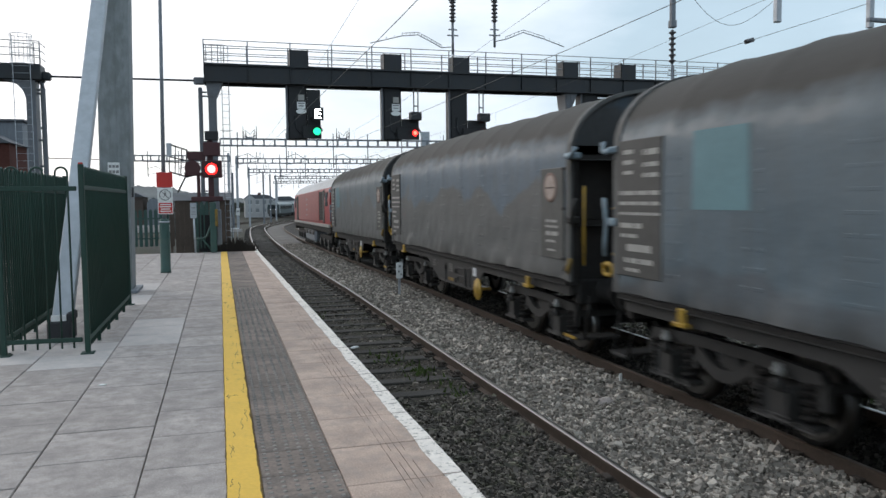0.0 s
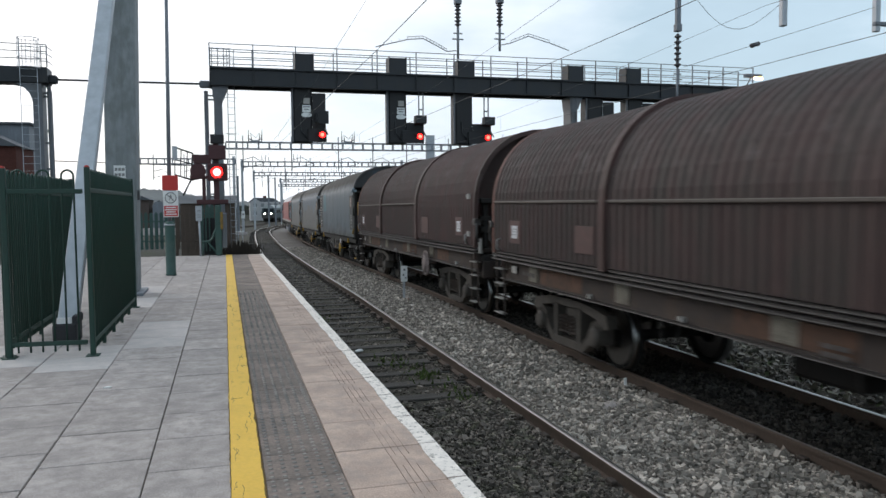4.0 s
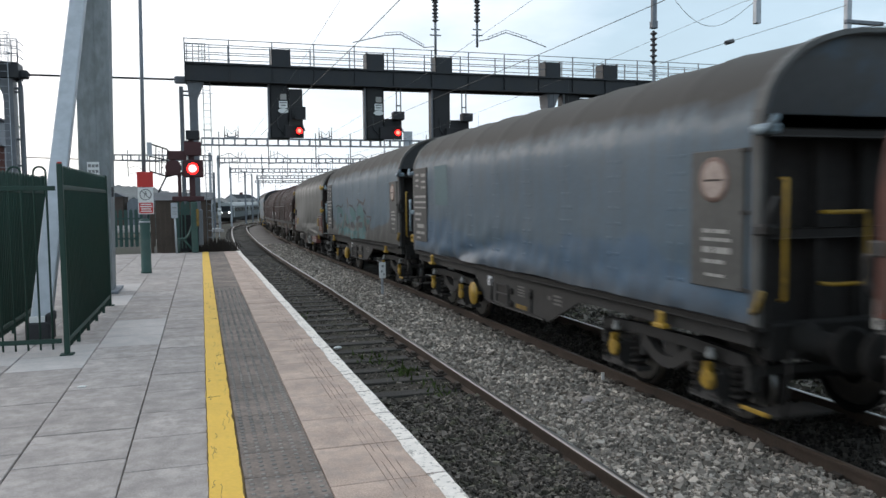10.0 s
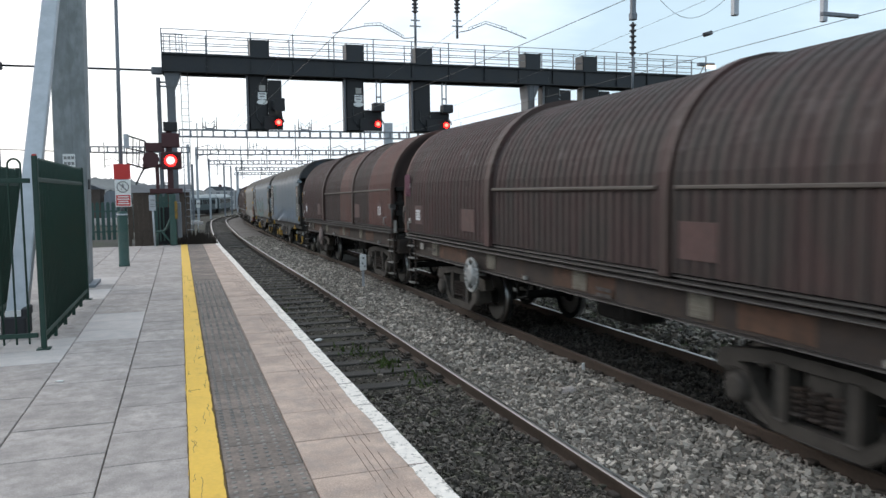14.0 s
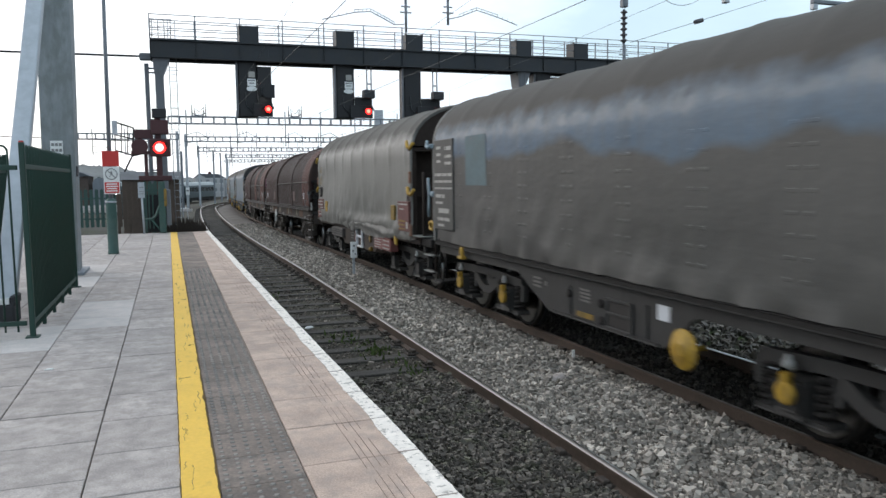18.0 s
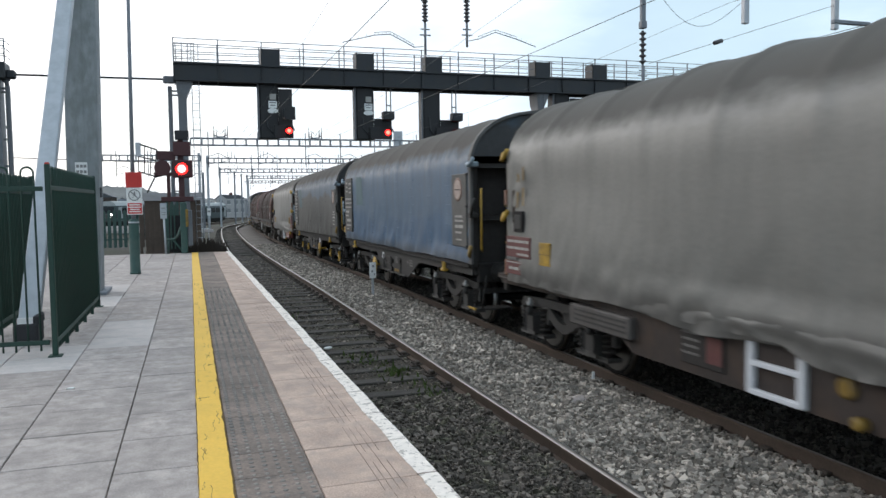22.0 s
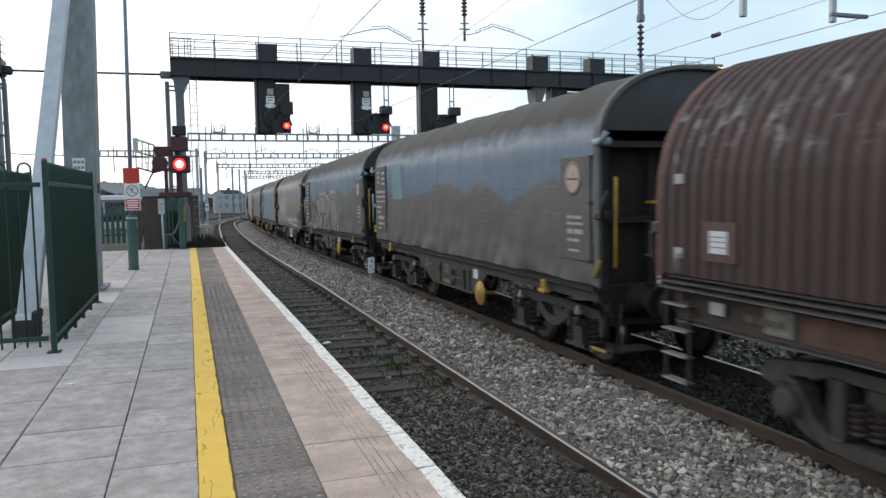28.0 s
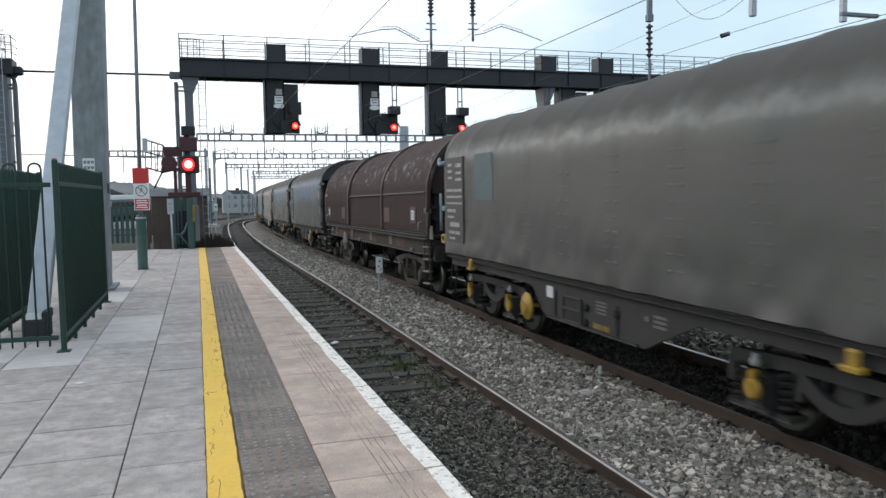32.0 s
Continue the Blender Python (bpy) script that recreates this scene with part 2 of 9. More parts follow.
M["white"] = material("white_enamel", (0.78, 0.78, 0.77), 0.45, vary=0.06, stain=(0.5, 0.5, 0.48), stained=0.4, bump=0.02)
M["grey_bar"] = material("grey_lettering", (0.22, 0.22, 0.22), 0.6, vary=0.1, bump=0.0)
M["sign_red"] = material("sign_red", (0.55, 0.035, 0.03), 0.45, vary=0.1, bump=0.02)
M["box_dark"] = material("dark_cable_box", (0.03, 0.03, 0.034), 0.7, vary=0.2)
M["brownwood"] = material("brown_fence_paint", (0.085, 0.06, 0.045), 0.75, vary=0.25, grain=14, rand=0.15)
M["glow_red"] = material("red_lamp", (1.0, 0.012, 0.010), 0.3, vary=0, bump=0, glow=5)
M["glow_hot"] = material("red_lamp_core", (1.0, 0.20, 0.13), 0.3, vary=0, bump=0, glow=2.6)
M["glow_core"] = material("bright_red_lamp_core", (1.0, 0.30, 0.30), 0.3, vary=0, bump=0, glow=4)
M["glow_green"] = material("green_lamp", (0.02, 1.0, 0.45), 0.3, vary=0, bump=0, glow=1.3)
M["glow_white"] = material("white_lamp", (1.0, 0.97, 0.9), 0.3, vary=0, bump=0, glow=11)
M["glow_amber"] = material("sodium_lamp", (1.0, 0.55, 0.2), 0.3, vary=0, bump=0, glow=12)
M["insulator"] = material("brown_porcelain", (0.07, 0.065, 0.07), 0.3, vary=0.1, bump=0.02)
M["wire"] = material("dark_copper_wire", (0.05, 0.05, 0.05), 0.5, 0.5, vary=0.1, bump=0)
M["shed_brown"] = material("weathered_brown_boarding", (0.105, 0.082, 0.072), 0.9, vary=0.25, grain=5, patch=0.6, bump=0.2)
M["brick"] = material("far_red_brick", (0.10, 0.04, 0.032), 0.9, vary=0.25, grain=5, patch=0.6, bump=0.2)
M["roof_slate"] = material("grey_slate", (0.09, 0.095, 0.105), 0.8, vary=0.2, grain=4)
M["house_pane"] = material("dim_far_window", (0.20, 0.21, 0.22), 0.3, vary=0.1, grain=3)
M["render_wall"] = material("pale_rendered_wall", (0.42, 0.41, 0.41), 0.9, vary=0.1, grain=3)
M["pane"] = material("dark_window_glass", (0.02, 0.025, 0.03), 0.08, vary=0.05, bump=0)
M["leaf"] = material("dull_foliage", (0.085, 0.085, 0.078), 0.9, vary=0.4, grain=0.8, patch=0.1, bump=0)
M["weed"] = material("dead_weeds", (0.045, 0.036, 0.03), 0.9, vary=0.4, grain=20, bump=0)
M["moss"] = material("green_weeds", (0.07, 0.10, 0.03), 0.9, vary=0.4, grain=20, bump=0)
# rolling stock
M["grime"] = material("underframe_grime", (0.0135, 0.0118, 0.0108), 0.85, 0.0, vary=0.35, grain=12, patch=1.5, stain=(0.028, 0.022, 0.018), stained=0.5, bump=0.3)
M["frame_grey"] = material("dirty_grey_frame", (0.0344, 0.0320, 0.0303), 0.7, vary=0.25, grain=10, patch=1.3, stain=(0.03, 0.025, 0.022), stained=0.7, stretch=(1, 1, 0.5), bump=0.2)
# near black: the dark under the wagons is put into the wheels' colour
M["wheel_black"] = material("shade_black_wheel", (0.009, 0.008, 0.0075), 0.9, vary=0.3, grain=14, bump=0.2)
M["end_frame"] = material("scraped_grey_end_frame", (0.10, 0.098, 0.095), 0.6, vary=0.3, grain=12, patch=2.5, stretch=(1, 1, 0.4), stain=(0.045, 0.04, 0.036), stained=0.8, bump=0.1)
M["end_arch"] = material("dark_blue_grey_end_arch", (0.042, 0.042, 0.043), 0.6, vary=0.25, grain=10, patch=1.0, stain=(0.045, 0.075, 0.105), stained=0.6, edge=(0.52, 0.66), bump=0.1)
M["rail_dull"] = material("dull_brown_rail_head", (0.14, 0.10, 0.075), 0.55, 0.5, vary=0.25, grain=40, stretch=(1, 0.05, 1), bump=0.05)
M["frame_brown"] = material("brown_frame", (0.035, 0.025, 0.021), 0.75, vary=0.3, grain=10, patch=1.2, stain=(0.085, 0.048, 0.028), stained=0.45, bump=0.2)
M["brown_hood"] = material("brown_ribbed_steel", (0.063, 0.0285, 0.0255), 0.66, vary=0.30, grain=7, patch=0.9, stretch=(1, 1.3, 0.4), stain=(0.047, 0.033, 0.0265), stained=0.75, edge=(0.4, 0.62), bump=0.1)


def scuffed(m, lo, hi, tint):
    """Pale chalky scuffs in short rows on the shoulder of a steel hood."""
    nt = m.node_tree
    N, Lk = nt.nodes.new, nt.links.new
    bsdf = nt.nodes["Principled BSDF"]
    tc, sep, sq, spots = N("ShaderNodeTexCoord"), N("ShaderNodeSeparateXYZ"), N("ShaderNodeMapping"), N("ShaderNodeTexNoise")
    Lk(tc.outputs["Object"], sep.inputs[0])
    sq.inputs["Scale"].default_value = (1.0, 4.5, 3.2)
    Lk(tc.outputs["Object"], sq.inputs["Vector"])
    Lk(sq.outputs["Vector"], spots.inputs["Vector"])
    spots.inputs["Scale"].default_value, spots.inputs["Detail"].default_value, spots.inputs["Roughness"].default_value = 1.3, 4, 0.7
    mask = None
    for value, a, b in ((sep.outputs["Z"], lo, lo + 0.12), (sep.outputs["Z"], hi, hi - 0.4), (spots.outputs["Fac"], 0.54, 0.66)):
        r = N("ShaderNodeMapRange")
        r.inputs["From Min"].default_value, r.inputs["From Max"].default_value = a, b
        Lk(value, r.inputs["Value"])
        if mask is None:
            mask = r.outputs[0]
        else:
            mul = N("ShaderNodeMath")
            mul.operation = "MULTIPLY"
            Lk(mask, mul.inputs[0])
            Lk(r.outputs[0], mul.inputs[1])
            mask = mul.outputs[0]
    mx = N("ShaderNodeMixRGB")
    Lk(bsdf.inputs["Base Color"].links[0].from_socket, mx.inputs["Color1"])
    mx.inputs["Color2"].default_value = (*tint, 1)
    Lk(mask, mx.inputs["Fac"])
    Lk(mx.outputs["Color"], bsdf.inputs["Base Color"])


M["brown_hood_worn"] = material("worn_brown_ribbed_steel", (0.062, 0.029, 0.0245), 0.7, vary=0.22, grain=7, patch=0.9, stretch=(1, 1.3, 0.4), stain=(0.047, 0.033, 0.027), stained=0.75, edge=(0.4, 0.62), bump=0.1)
scuffed(M["brown_hood"], 2.58, 3.45, (0.085, 0.062, 0.056))
scuffed(M["brown_hood_worn"], 2.58, 3.45, (0.24, 0.22, 0.22))
M["square_red"] = material("sun_faded_red_square", (0.092, 0.046, 0.041), 0.65, vary=0.25, grain=14, patch=4, stain=(0.07, 0.045, 0.04), stained=0.6, bump=0.05)
M["brown_hood_red"] = material("newer_red_brown_steel", (0.116, 0.047, 0.036), 0.6, vary=0.2, grain=7, patch=0.9, stretch=(1, 1.3, 0.4), stain=(0.08, 0.05, 0.04), stained=0.6, bump=0.1)
M["tarp"] = cover_material("grey_tarpaulin", (0.190, 0.182, 0.166), (0.180, 0.173, 0.158), 1.0, dirt=0.25, roof=(0.078, 0.072, 0.064), roofline=3.22, sheen=0.46, fold=2.2)
M["tarp_dark"] = cover_material("dark_grey_tarpaulin", (0.112, 0.108, 0.098), (0.104, 0.100, 0.092), 1.0, seed=8.0, dirt=0.25, roof=(0.064, 0.058, 0.051), roofline=3.22, sheen=0.46, fold=2.2)
M["bogie_brown"] = material("dusty_cast_steel", (0.058, 0.049, 0.041), 0.8, vary=0.3, grain=12, patch=1.6, stain=(0.030, 0.024, 0.020), stained=0.7, bump=0.2)
# step steel, painted pale for the sky reflected on the treads
M["step_pale"] = material("sky_pale_step_steel", (0.25, 0.24, 0.23), 0.5, 0.2, vary=0.2, grain=30, bump=0.05)
M["slide_rail"] = material("grey_slide_rail", (0.075, 0.068, 0.064), 0.5, 0.3, vary=0.25, grain=20, patch=1.5, stain=(0.04, 0.034, 0.03), stained=0.6, bump=0.1)
M["strip_brown"] = material("brown_grey_strip", (0.098, 0.080, 0.068), 0.6, 0.1, vary=0.25, grain=20, patch=1.5, stain=(0.06, 0.045, 0.04), stained=0.6, bump=0.1)
M["louvre"] = material("cream_louvre_panel", (0.19, 0.17, 0.135), 0.7, vary=0.25, grain=14, patch=3, stain=(0.08, 0.065, 0.05), stained=0.7, bump=0.1)
# distance haze is put into this pale grey of the far hill
M["hill"] = material("haze_grey_hillside", (0.17, 0.175, 0.172), 0.95, vary=0.25, grain=0.5, patch=0.05, bump=0)
M["brown_hood_dull"] = material("dull_brown_steel", (0.058, 0.0305, 0.0265), 0.66, vary=0.30, grain=7, patch=0.9, stretch=(1, 1.3, 0.4), stain=(0.040, 0.033, 0.027), stained=0.75, edge=(0.4, 0.62), bump=0.1)
scuffed(M["brown_hood_dull"], 2.58, 3.45, (0.085, 0.062, 0.056))
M["panel_grey"] = material("grey_rear_panel", (0.088, 0.084, 0.078), 0.6, vary=0.25, grain=15, patch=2, stain=(0.06, 0.056, 0.05), stained=0.6, bump=0.05)
M["tool_box"] = material("grey_brown_tool_box", (0.085, 0.075, 0.070), 0.7, vary=0.25, grain=10, patch=2, stain=(0.05, 0.04, 0.035), stained=0.5, bump=0.1)
# kept dark so that the colour carries the shade in the wagon ends
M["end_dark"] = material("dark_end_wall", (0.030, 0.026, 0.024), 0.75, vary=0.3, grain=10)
M["chair_iron"] = material("dark_iron_chair", (0.045, 0.034, 0.027), 0.85, vary=0.3, grain=20)
M["hood_edge"] = material("red_oxide_rim", (0.12, 0.042, 0.028), 0.7, vary=0.3, grain=8, stain=(0.06, 0.03, 0.025), stained=0.7)
M["end_rust"] = material("rusty_end_arch", (0.19, 0.085, 0.05), 0.75, vary=0.4, grain=8, patch=1.5, stain=(0.22, 0.19, 0.17), stained=0.55)
M["plate_dark"] = material("dark_data_panel", (0.070, 0.066, 0.062), 0.6, vary=0.2, grain=15, stain=(0.05, 0.045, 0.04), stained=0.5, bump=0.05)
M["bars"] = material("faded_white_lettering", (0.37, 0.35, 0.325), 0.7, vary=0.2, grain=40, bump=0)
M["plate_white"] = material("white_plate", (0.6, 0.6, 0.62), 0.6, vary=0.1, grain=20, bump=0)
M["plate_red"] = material("faded_red_plate", (0.125, 0.043, 0.040), 0.65, vary=0.25, grain=20, stain=(0.13, 0.05, 0.04), stained=0.6, bump=0.05)
M["box_red"] = material("faded_rose_red_box", (0.205, 0.066, 0.058), 0.6, vary=0.25, grain=14, patch=3, stain=(0.12, 0.05, 0.045), stained=0.6, bump=0.05)
M["plate_teal"] = material("faded_teal_patch", (0.13, 0.235, 0.26), 0.6, vary=0.12, grain=18, patch=2, bump=0.05)
M["plate_olive"] = material("faded_green_patch", (0.088, 0.145, 0.16), 0.6, vary=0.12, grain=18, patch=2, bump=0.05)
M["spray_rust"] = material("faded_red_spray", (0.115, 0.078, 0.072), 0.6, vary=0.35, grain=8, patch=2.5, stain=(0.09, 0.085, 0.08), stained=0.9, edge=(0.4, 0.6), bump=0.05)
M["spray_dim"] = material("dim_teal_spray", (0.068, 0.094, 0.097), 0.6, vary=0.25, grain=9, patch=2, stain=(0.085, 0.082, 0.078), stained=0.8, edge=(0.45, 0.62), bump=0.05)
M["spray_teal"] = material("teal_spray_paint", (0.072, 0.165, 0.165), 0.6, vary=0.2, grain=14, patch=3, stain=(0.07, 0.11, 0.12), stained=0.6, bump=0.05)
M["spray_grey"] = material("silver_spray_paint", (0.165, 0.155, 0.145), 0.6, vary=0.3, grain=7, patch=1.6, stretch=(1, 2.5, 0.6), stain=(0.095, 0.088, 0.08), stained=0.85, edge=(0.42, 0.62), bump=0.05)
M["plate_faint"] = material("weathered_teal_patch", (0.092, 0.142, 0.158), 0.6, vary=0.15, grain=18, patch=2, stain=(0.085, 0.11, 0.115), stained=0.6, bump=0.05)
M["spray_silver"] = material("silver_spray_letters", (0.255, 0.238, 0.215), 0.6, vary=0.3, grain=9, patch=2.6, stretch=(1, 2.2, 0.55), stain=(0.085, 0.078, 0.070), stained=0.9, edge=(0.46, 0.66), bump=0.05)
M["spray_brown"] = material("thin_brown_spray_line", (0.15, 0.095, 0.07), 0.6, vary=0.3, grain=9, patch=3, stain=(0.09, 0.075, 0.065), stained=0.8, bump=0.05)
M["lock_steel"] = material("pale_blue_grey_lock_steel", (0.23, 0.29, 0.33), 0.55, 0.1, vary=0.2, grain=20, patch=4, stain=(0.10, 0.11, 0.12), stained=0.6, bump=0.1)
# brown of the tarpaulin wagons' ends, darkened for the shade inside the opening
M["end_brown"] = material("dark_brown_end", (0.032, 0.022, 0.018), 0.85, vary=0.3, grain=9, patch=1.6, stain=(0.050, 0.036, 0.028), stained=0.5, bump=0.1)
M["plate_dim"] = material("dim_teal_patch", (0.078, 0.125, 0.132), 0.6, vary=0.15, grain=18, patch=2, stain=(0.08, 0.085, 0.08), stained=0.5, bump=0.05)
M["mark_ring"] = material("brown_mark_rim", (0.20, 0.125, 0.10), 0.7, vary=0.2)
M["mark_pink"] = material("faded_pink_mark", (0.42, 0.33, 0.285), 0.7, vary=0.2, grain=15, patch=4, stain=(0.2, 0.14, 0.12), stained=0.6)
M["rust_plate"] = material("rusty_sole_plate", (0.10, 0.05, 0.03), 0.8, vary=0.35, grain=9, patch=2, stain=(0.035, 0.025, 0.02), stained=0.8)
M["spray_pale"] = material("pale_spray_outline", (0.42, 0.39, 0.36), 0.6, vary=0.3, grain=10, patch=2, stain=(0.13, 0.12, 0.11), stained=0.8, edge=(0.42, 0.6), bump=0.05)
M["spray_pink"] = material("pink_spray_paint", (0.16, 0.05, 0.085), 0.6, vary=0.2, grain=10, patch=2, bump=0.05)
M["spray_dark"] = material("dark_spray_outline", (0.05, 0.05, 0.055), 0.6, vary=0.2, grain=10, bump=0.05)
M["yellow"] = material("yellow_fittings", (0.40, 0.235, 0.022), 0.6, vary=0.2, grain=20, patch=5, stain=(0.15, 0.095, 0.03), stained=0.8, bump=0.1)
M["yellow_dull"] = material("grimy_yellow_fittings", (0.24, 0.145, 0.022), 0.6, vary=0.2, grain=20, patch=4, stain=(0.07, 0.05, 0.03), stained=0.8, bump=0.1)
M["wheel_grey"] = material("pale_hand_wheel", (0.33, 0.33, 0.32), 0.6, vary=0.15, grain=20, stain=(0.15, 0.14, 0.13), stained=0.6)
M["wheel_rose"] = material("dull_pinkish_hand_wheel", (0.20, 0.155, 0.145), 0.65, vary=0.2, grain=16, patch=4, stain=(0.09, 0.07, 0.065), stained=0.7)
M["steel_rail_grey"] = material("grey_handrail_paint", (0.21, 0.21, 0.20), 0.55, vary=0.15, grain=20)
M["tread"] = material("bright_wheel_tread", (0.35, 0.34, 0.33), 0.3, 1.0, vary=0.1, bump=0)
M["loco_red"] = material("loco_red_paint", (0.36, 0.028, 0.030), 0.4, vary=0.12, grain=10, stain=(0.16, 0.05, 0.045), stained=0.5, bump=0.05)
M["loco_faded"] = material("faded_loco_red", (0.33, 0.085, 0.08), 0.5, vary=0.15, grain=8, patch=1.2, stain=(0.24, 0.06, 0.055), stained=0.5, bump=0.05)
M["loco_roof"] = material("pale_loco_roof", (0.46, 0.46, 0.475), 0.5, vary=0.2, grain=6, stain=(0.2, 0.19, 0.18), stained=0.5)
M["unit_body"] = material("passenger_car_paint", (0.030, 0.050, 0.054), 0.5, vary=0.08, grain=6)
M["unit_roof"] = material("passenger_car_roof", (0.34, 0.36, 0.36), 0.6, vary=0.1, grain=6)
for key in ("end_dark", "end_brown", "grime", "wheel_black"):
    M[key].node_tree.nodes["Principled BSDF"].inputs["Specular IOR Level"].default_value = 0.36
BLUE, GREY = (0.086, 0.150, 0.222), (0.090, 0.086, 0.080)
COVERS = {
    "blue_over_grey": cover_material("blue_cover_painted_grey_below", BLUE, GREY, 2.35, 0.5, 3.0),
    "faded": cover_material("faded_blue_and_grey_cover", (0.098, 0.140, 0.180), (0.112, 0.114, 0.112), 2.35, 0.8, 3.0),
    "pale": cover_material("pale_grey_blue_cover", (0.105, 0.142, 0.168), (0.088, 0.106, 0.122), 1.5, 0.5, 11.0),
    "grey_blue": cover_material("grey_blue_cover", (0.076, 0.122, 0.162), (0.058, 0.114, 0.178), 1.75, 0.5, 33.0, fold=2.5),
    "dull_blue": cover_material("dull_blue_cover", (0.112, 0.145, 0.166), (0.116, 0.120, 0.120), 2.3, 0.9, 27.0),
    "blue": cover_material("blue_cover", (0.072, 0.130, 0.202), (0.056, 0.116, 0.200), 1.9, 0.5, 33.0, fold=2.5),
    "dark": cover_material("dark_grey_cover", (0.074, 0.120, 0.174), (0.067, 0.064, 0.060), 2.68, 0.45, 41.0),
    "teal_sprayed": cover_material("grey_blue_cover_with_brown_foot", (0.086, 0.137, 0.178), GREY, 1.80, 0.55, 19.0),
    "silver_sprayed": cover_material("blue_cover_with_brown_foot", BLUE, GREY, 2.45, 0.4, 3.0),
    "olive": cover_material("grey_green_cover", (0.076, 0.086, 0.080), (0.082, 0.081, 0.072), 2.9, 0.5, 55.0, fold=2.0),
}


# ---- mesh helpers ----
class Geo:
    """Collects faces of one part, then becomes a mesh."""

    def __init__(self):
        self.v, self.f, self.smooth = [], [], []

    def add(self, verts, faces, smooth=False):
        n = len(self.v)
        self.v += [tuple(p) for p in verts]
        self.f += [tuple(i + n for i in f) for f in faces]
        self.smooth += [smooth] * len(faces)
        return self

    def box(self, x0, y0, z0, x1, y1, z1, c=0.0, m=None):
        """A block between two corners; c cuts its edges off."""
        if not c:
            p = [(x, y, z) for x in (x0, x1) for y in (y0, y1) for z in (z0, z1)]
            f = [(0, 1, 3, 2), (4, 6, 7, 5), (0, 4, 5, 1), (2, 3, 7, 6), (0, 2, 6, 4), (1, 5, 7, 3)]
        else:
            lo, hi = Vector((x0, y0, z0)), Vector((x1, y1, z1))
            p, at = [], {}
            for sx in (0, 1):
                for sy in (0, 1):
                    for sz in (0, 1):
                        s = (sx, sy, sz)
                        for a in range(3):
                            q = [hi[k] if s[k] else lo[k] for k in range(3)]
                            for k in range(3):
                                if k != a:
                                    q[k] += -c if s[k] else c
                            at[s, a] = len(p)
                            p.append(tuple(q))
            f = []
            for a in range(3):
                b, d = (a + 1) % 3, (a + 2) % 3
                for side in (0, 1):
                    ring = []
                    for u, w in ((0, 0), (1, 0), (1, 1), (0, 1)):
                        s = [0, 0, 0]
                        s[a], s[b], s[d] = side, u, w
                        ring.append(at[tuple(s), a])
                    f.append(tuple(ring if side else ring[::-1]))
                for u in (0, 1):
                    for w in (0, 1):
                        s0, s1 = [0, 0, 0], [0, 0, 0]
                        s0[b] = s1[b] = u
                        s0[d] = s1[d] = w
                        s1[a] = 1
                        s0, s1 = tuple(s0), tuple(s1)
                        ring = [at[s0, b], at[s1, b], at[s1, d], at[s0, d]]
                        f.append(tuple(ring if u == w else ring[::-1]))
            for s in [(i, j, k) for i in (0, 1) for j in (0, 1) for k in (0, 1)]:
                ring = [at[s, 0], at[s, 1], at[s, 2]]
                f.append(tuple(ring if sum(s) % 2 else ring[::-1]))
        if m:
            p = [m @ Vector(q) for q in p]
        return self.add(p, f)

    def rod(self, a, b, r, r2=None, n=8, caps=True):
        """A round bar from a to b."""
        a, b = Vector(a), Vector(b)
        r2 = r if r2 is None else r2
        d = (b - a).normalized()
        u = d.orthogonal().normalized()
        w = d.cross(u)
        p = []
        for c, q in ((a, r), (b, r2)):
            for i in range(n):
                t = 2 * math.pi * (i + 0.5) / n
                p.append(c + u * q * math.cos(t) + w * q * math.sin(t))
        self.add(p, [(i, (i + 1) % n, n + (i + 1) % n, n + i) for i in range(n)], n > 5)
        if caps:
            k = len(self.v) - 2 * n
            self.f += [tuple(range(k + n - 1, k - 1, -1)), tuple(range(k + n, k + 2 * n))]
            self.smooth += [False, False]
        return self

    def pipe(self, pts, r, n=6):
        """A round tube along a line of points."""
        pts = [Vector(p) for p in pts]
        u, rows = None, []
        for i, p in enumerate(pts):
            d = (pts[min(i + 1, len(pts) - 1)] - pts[max(i - 1, 0)]).normalized()
            u = d.orthogonal() if u is None else u - d * u.dot(d)
            u.normalize()
            w = d.cross(u)
            rows.append([p + (u * math.cos(2 * math.pi * k / n) + w * math.sin(2 * math.pi * k / n)) * r for k in range(n)])
        self.sheet(rows, smooth=n > 5, closed=True)
        k = len(self.v) - len(rows) * n
        self.f += [tuple(range(k + n - 1, k - 1, -1)), tuple(range(len(self.v) - n, len(self.v)))]
        self.smooth += [False, False]
        return self

    def turned(self, axis, at, rings, n=20):
        """A turned body round the x, y or z axis: rings of (along, radius)."""
        p = []
        for s, r in rings:
            for i in range(n):
                t = 2 * math.pi * i / n
                q = [r * math.cos(t), r * math.sin(t)]
                v = {"x": (s, q[0], q[1]), "y": (q[1], s, q[0]), "z": (q[0], q[1], s)}[axis]
                p.append((v[0] + at[0], v[1] + at[1], v[2] + at[2]))
        f = [(k * n + i, k * n + (i + 1) % n, (k + 1) * n + (i + 1) % n, (k + 1) * n + i) for k in range(len(rings) - 1) for i in range(n)]
        self.add(p, f, n > 7)
        k = len(self.v) - len(rings) * n
        self.f += [tuple(range(k + n - 1, k - 1, -1)), tuple(range(len(self.v) - n, len(self.v)))]
        self.smooth += [False, False]
        return self

    def prism(self, outline, axis, lo, hi):
        """A flat outline drawn out along an axis: (x, z) along y, (y, z) along x, (x, y) along z."""
        n = len(outline)
        put = {"y": lambda p, s: (p[0], s, p[1]), "x": lambda p, s: (s, p[0], p[1]), "z": lambda p, s: (p[0], p[1], s)}[axis]
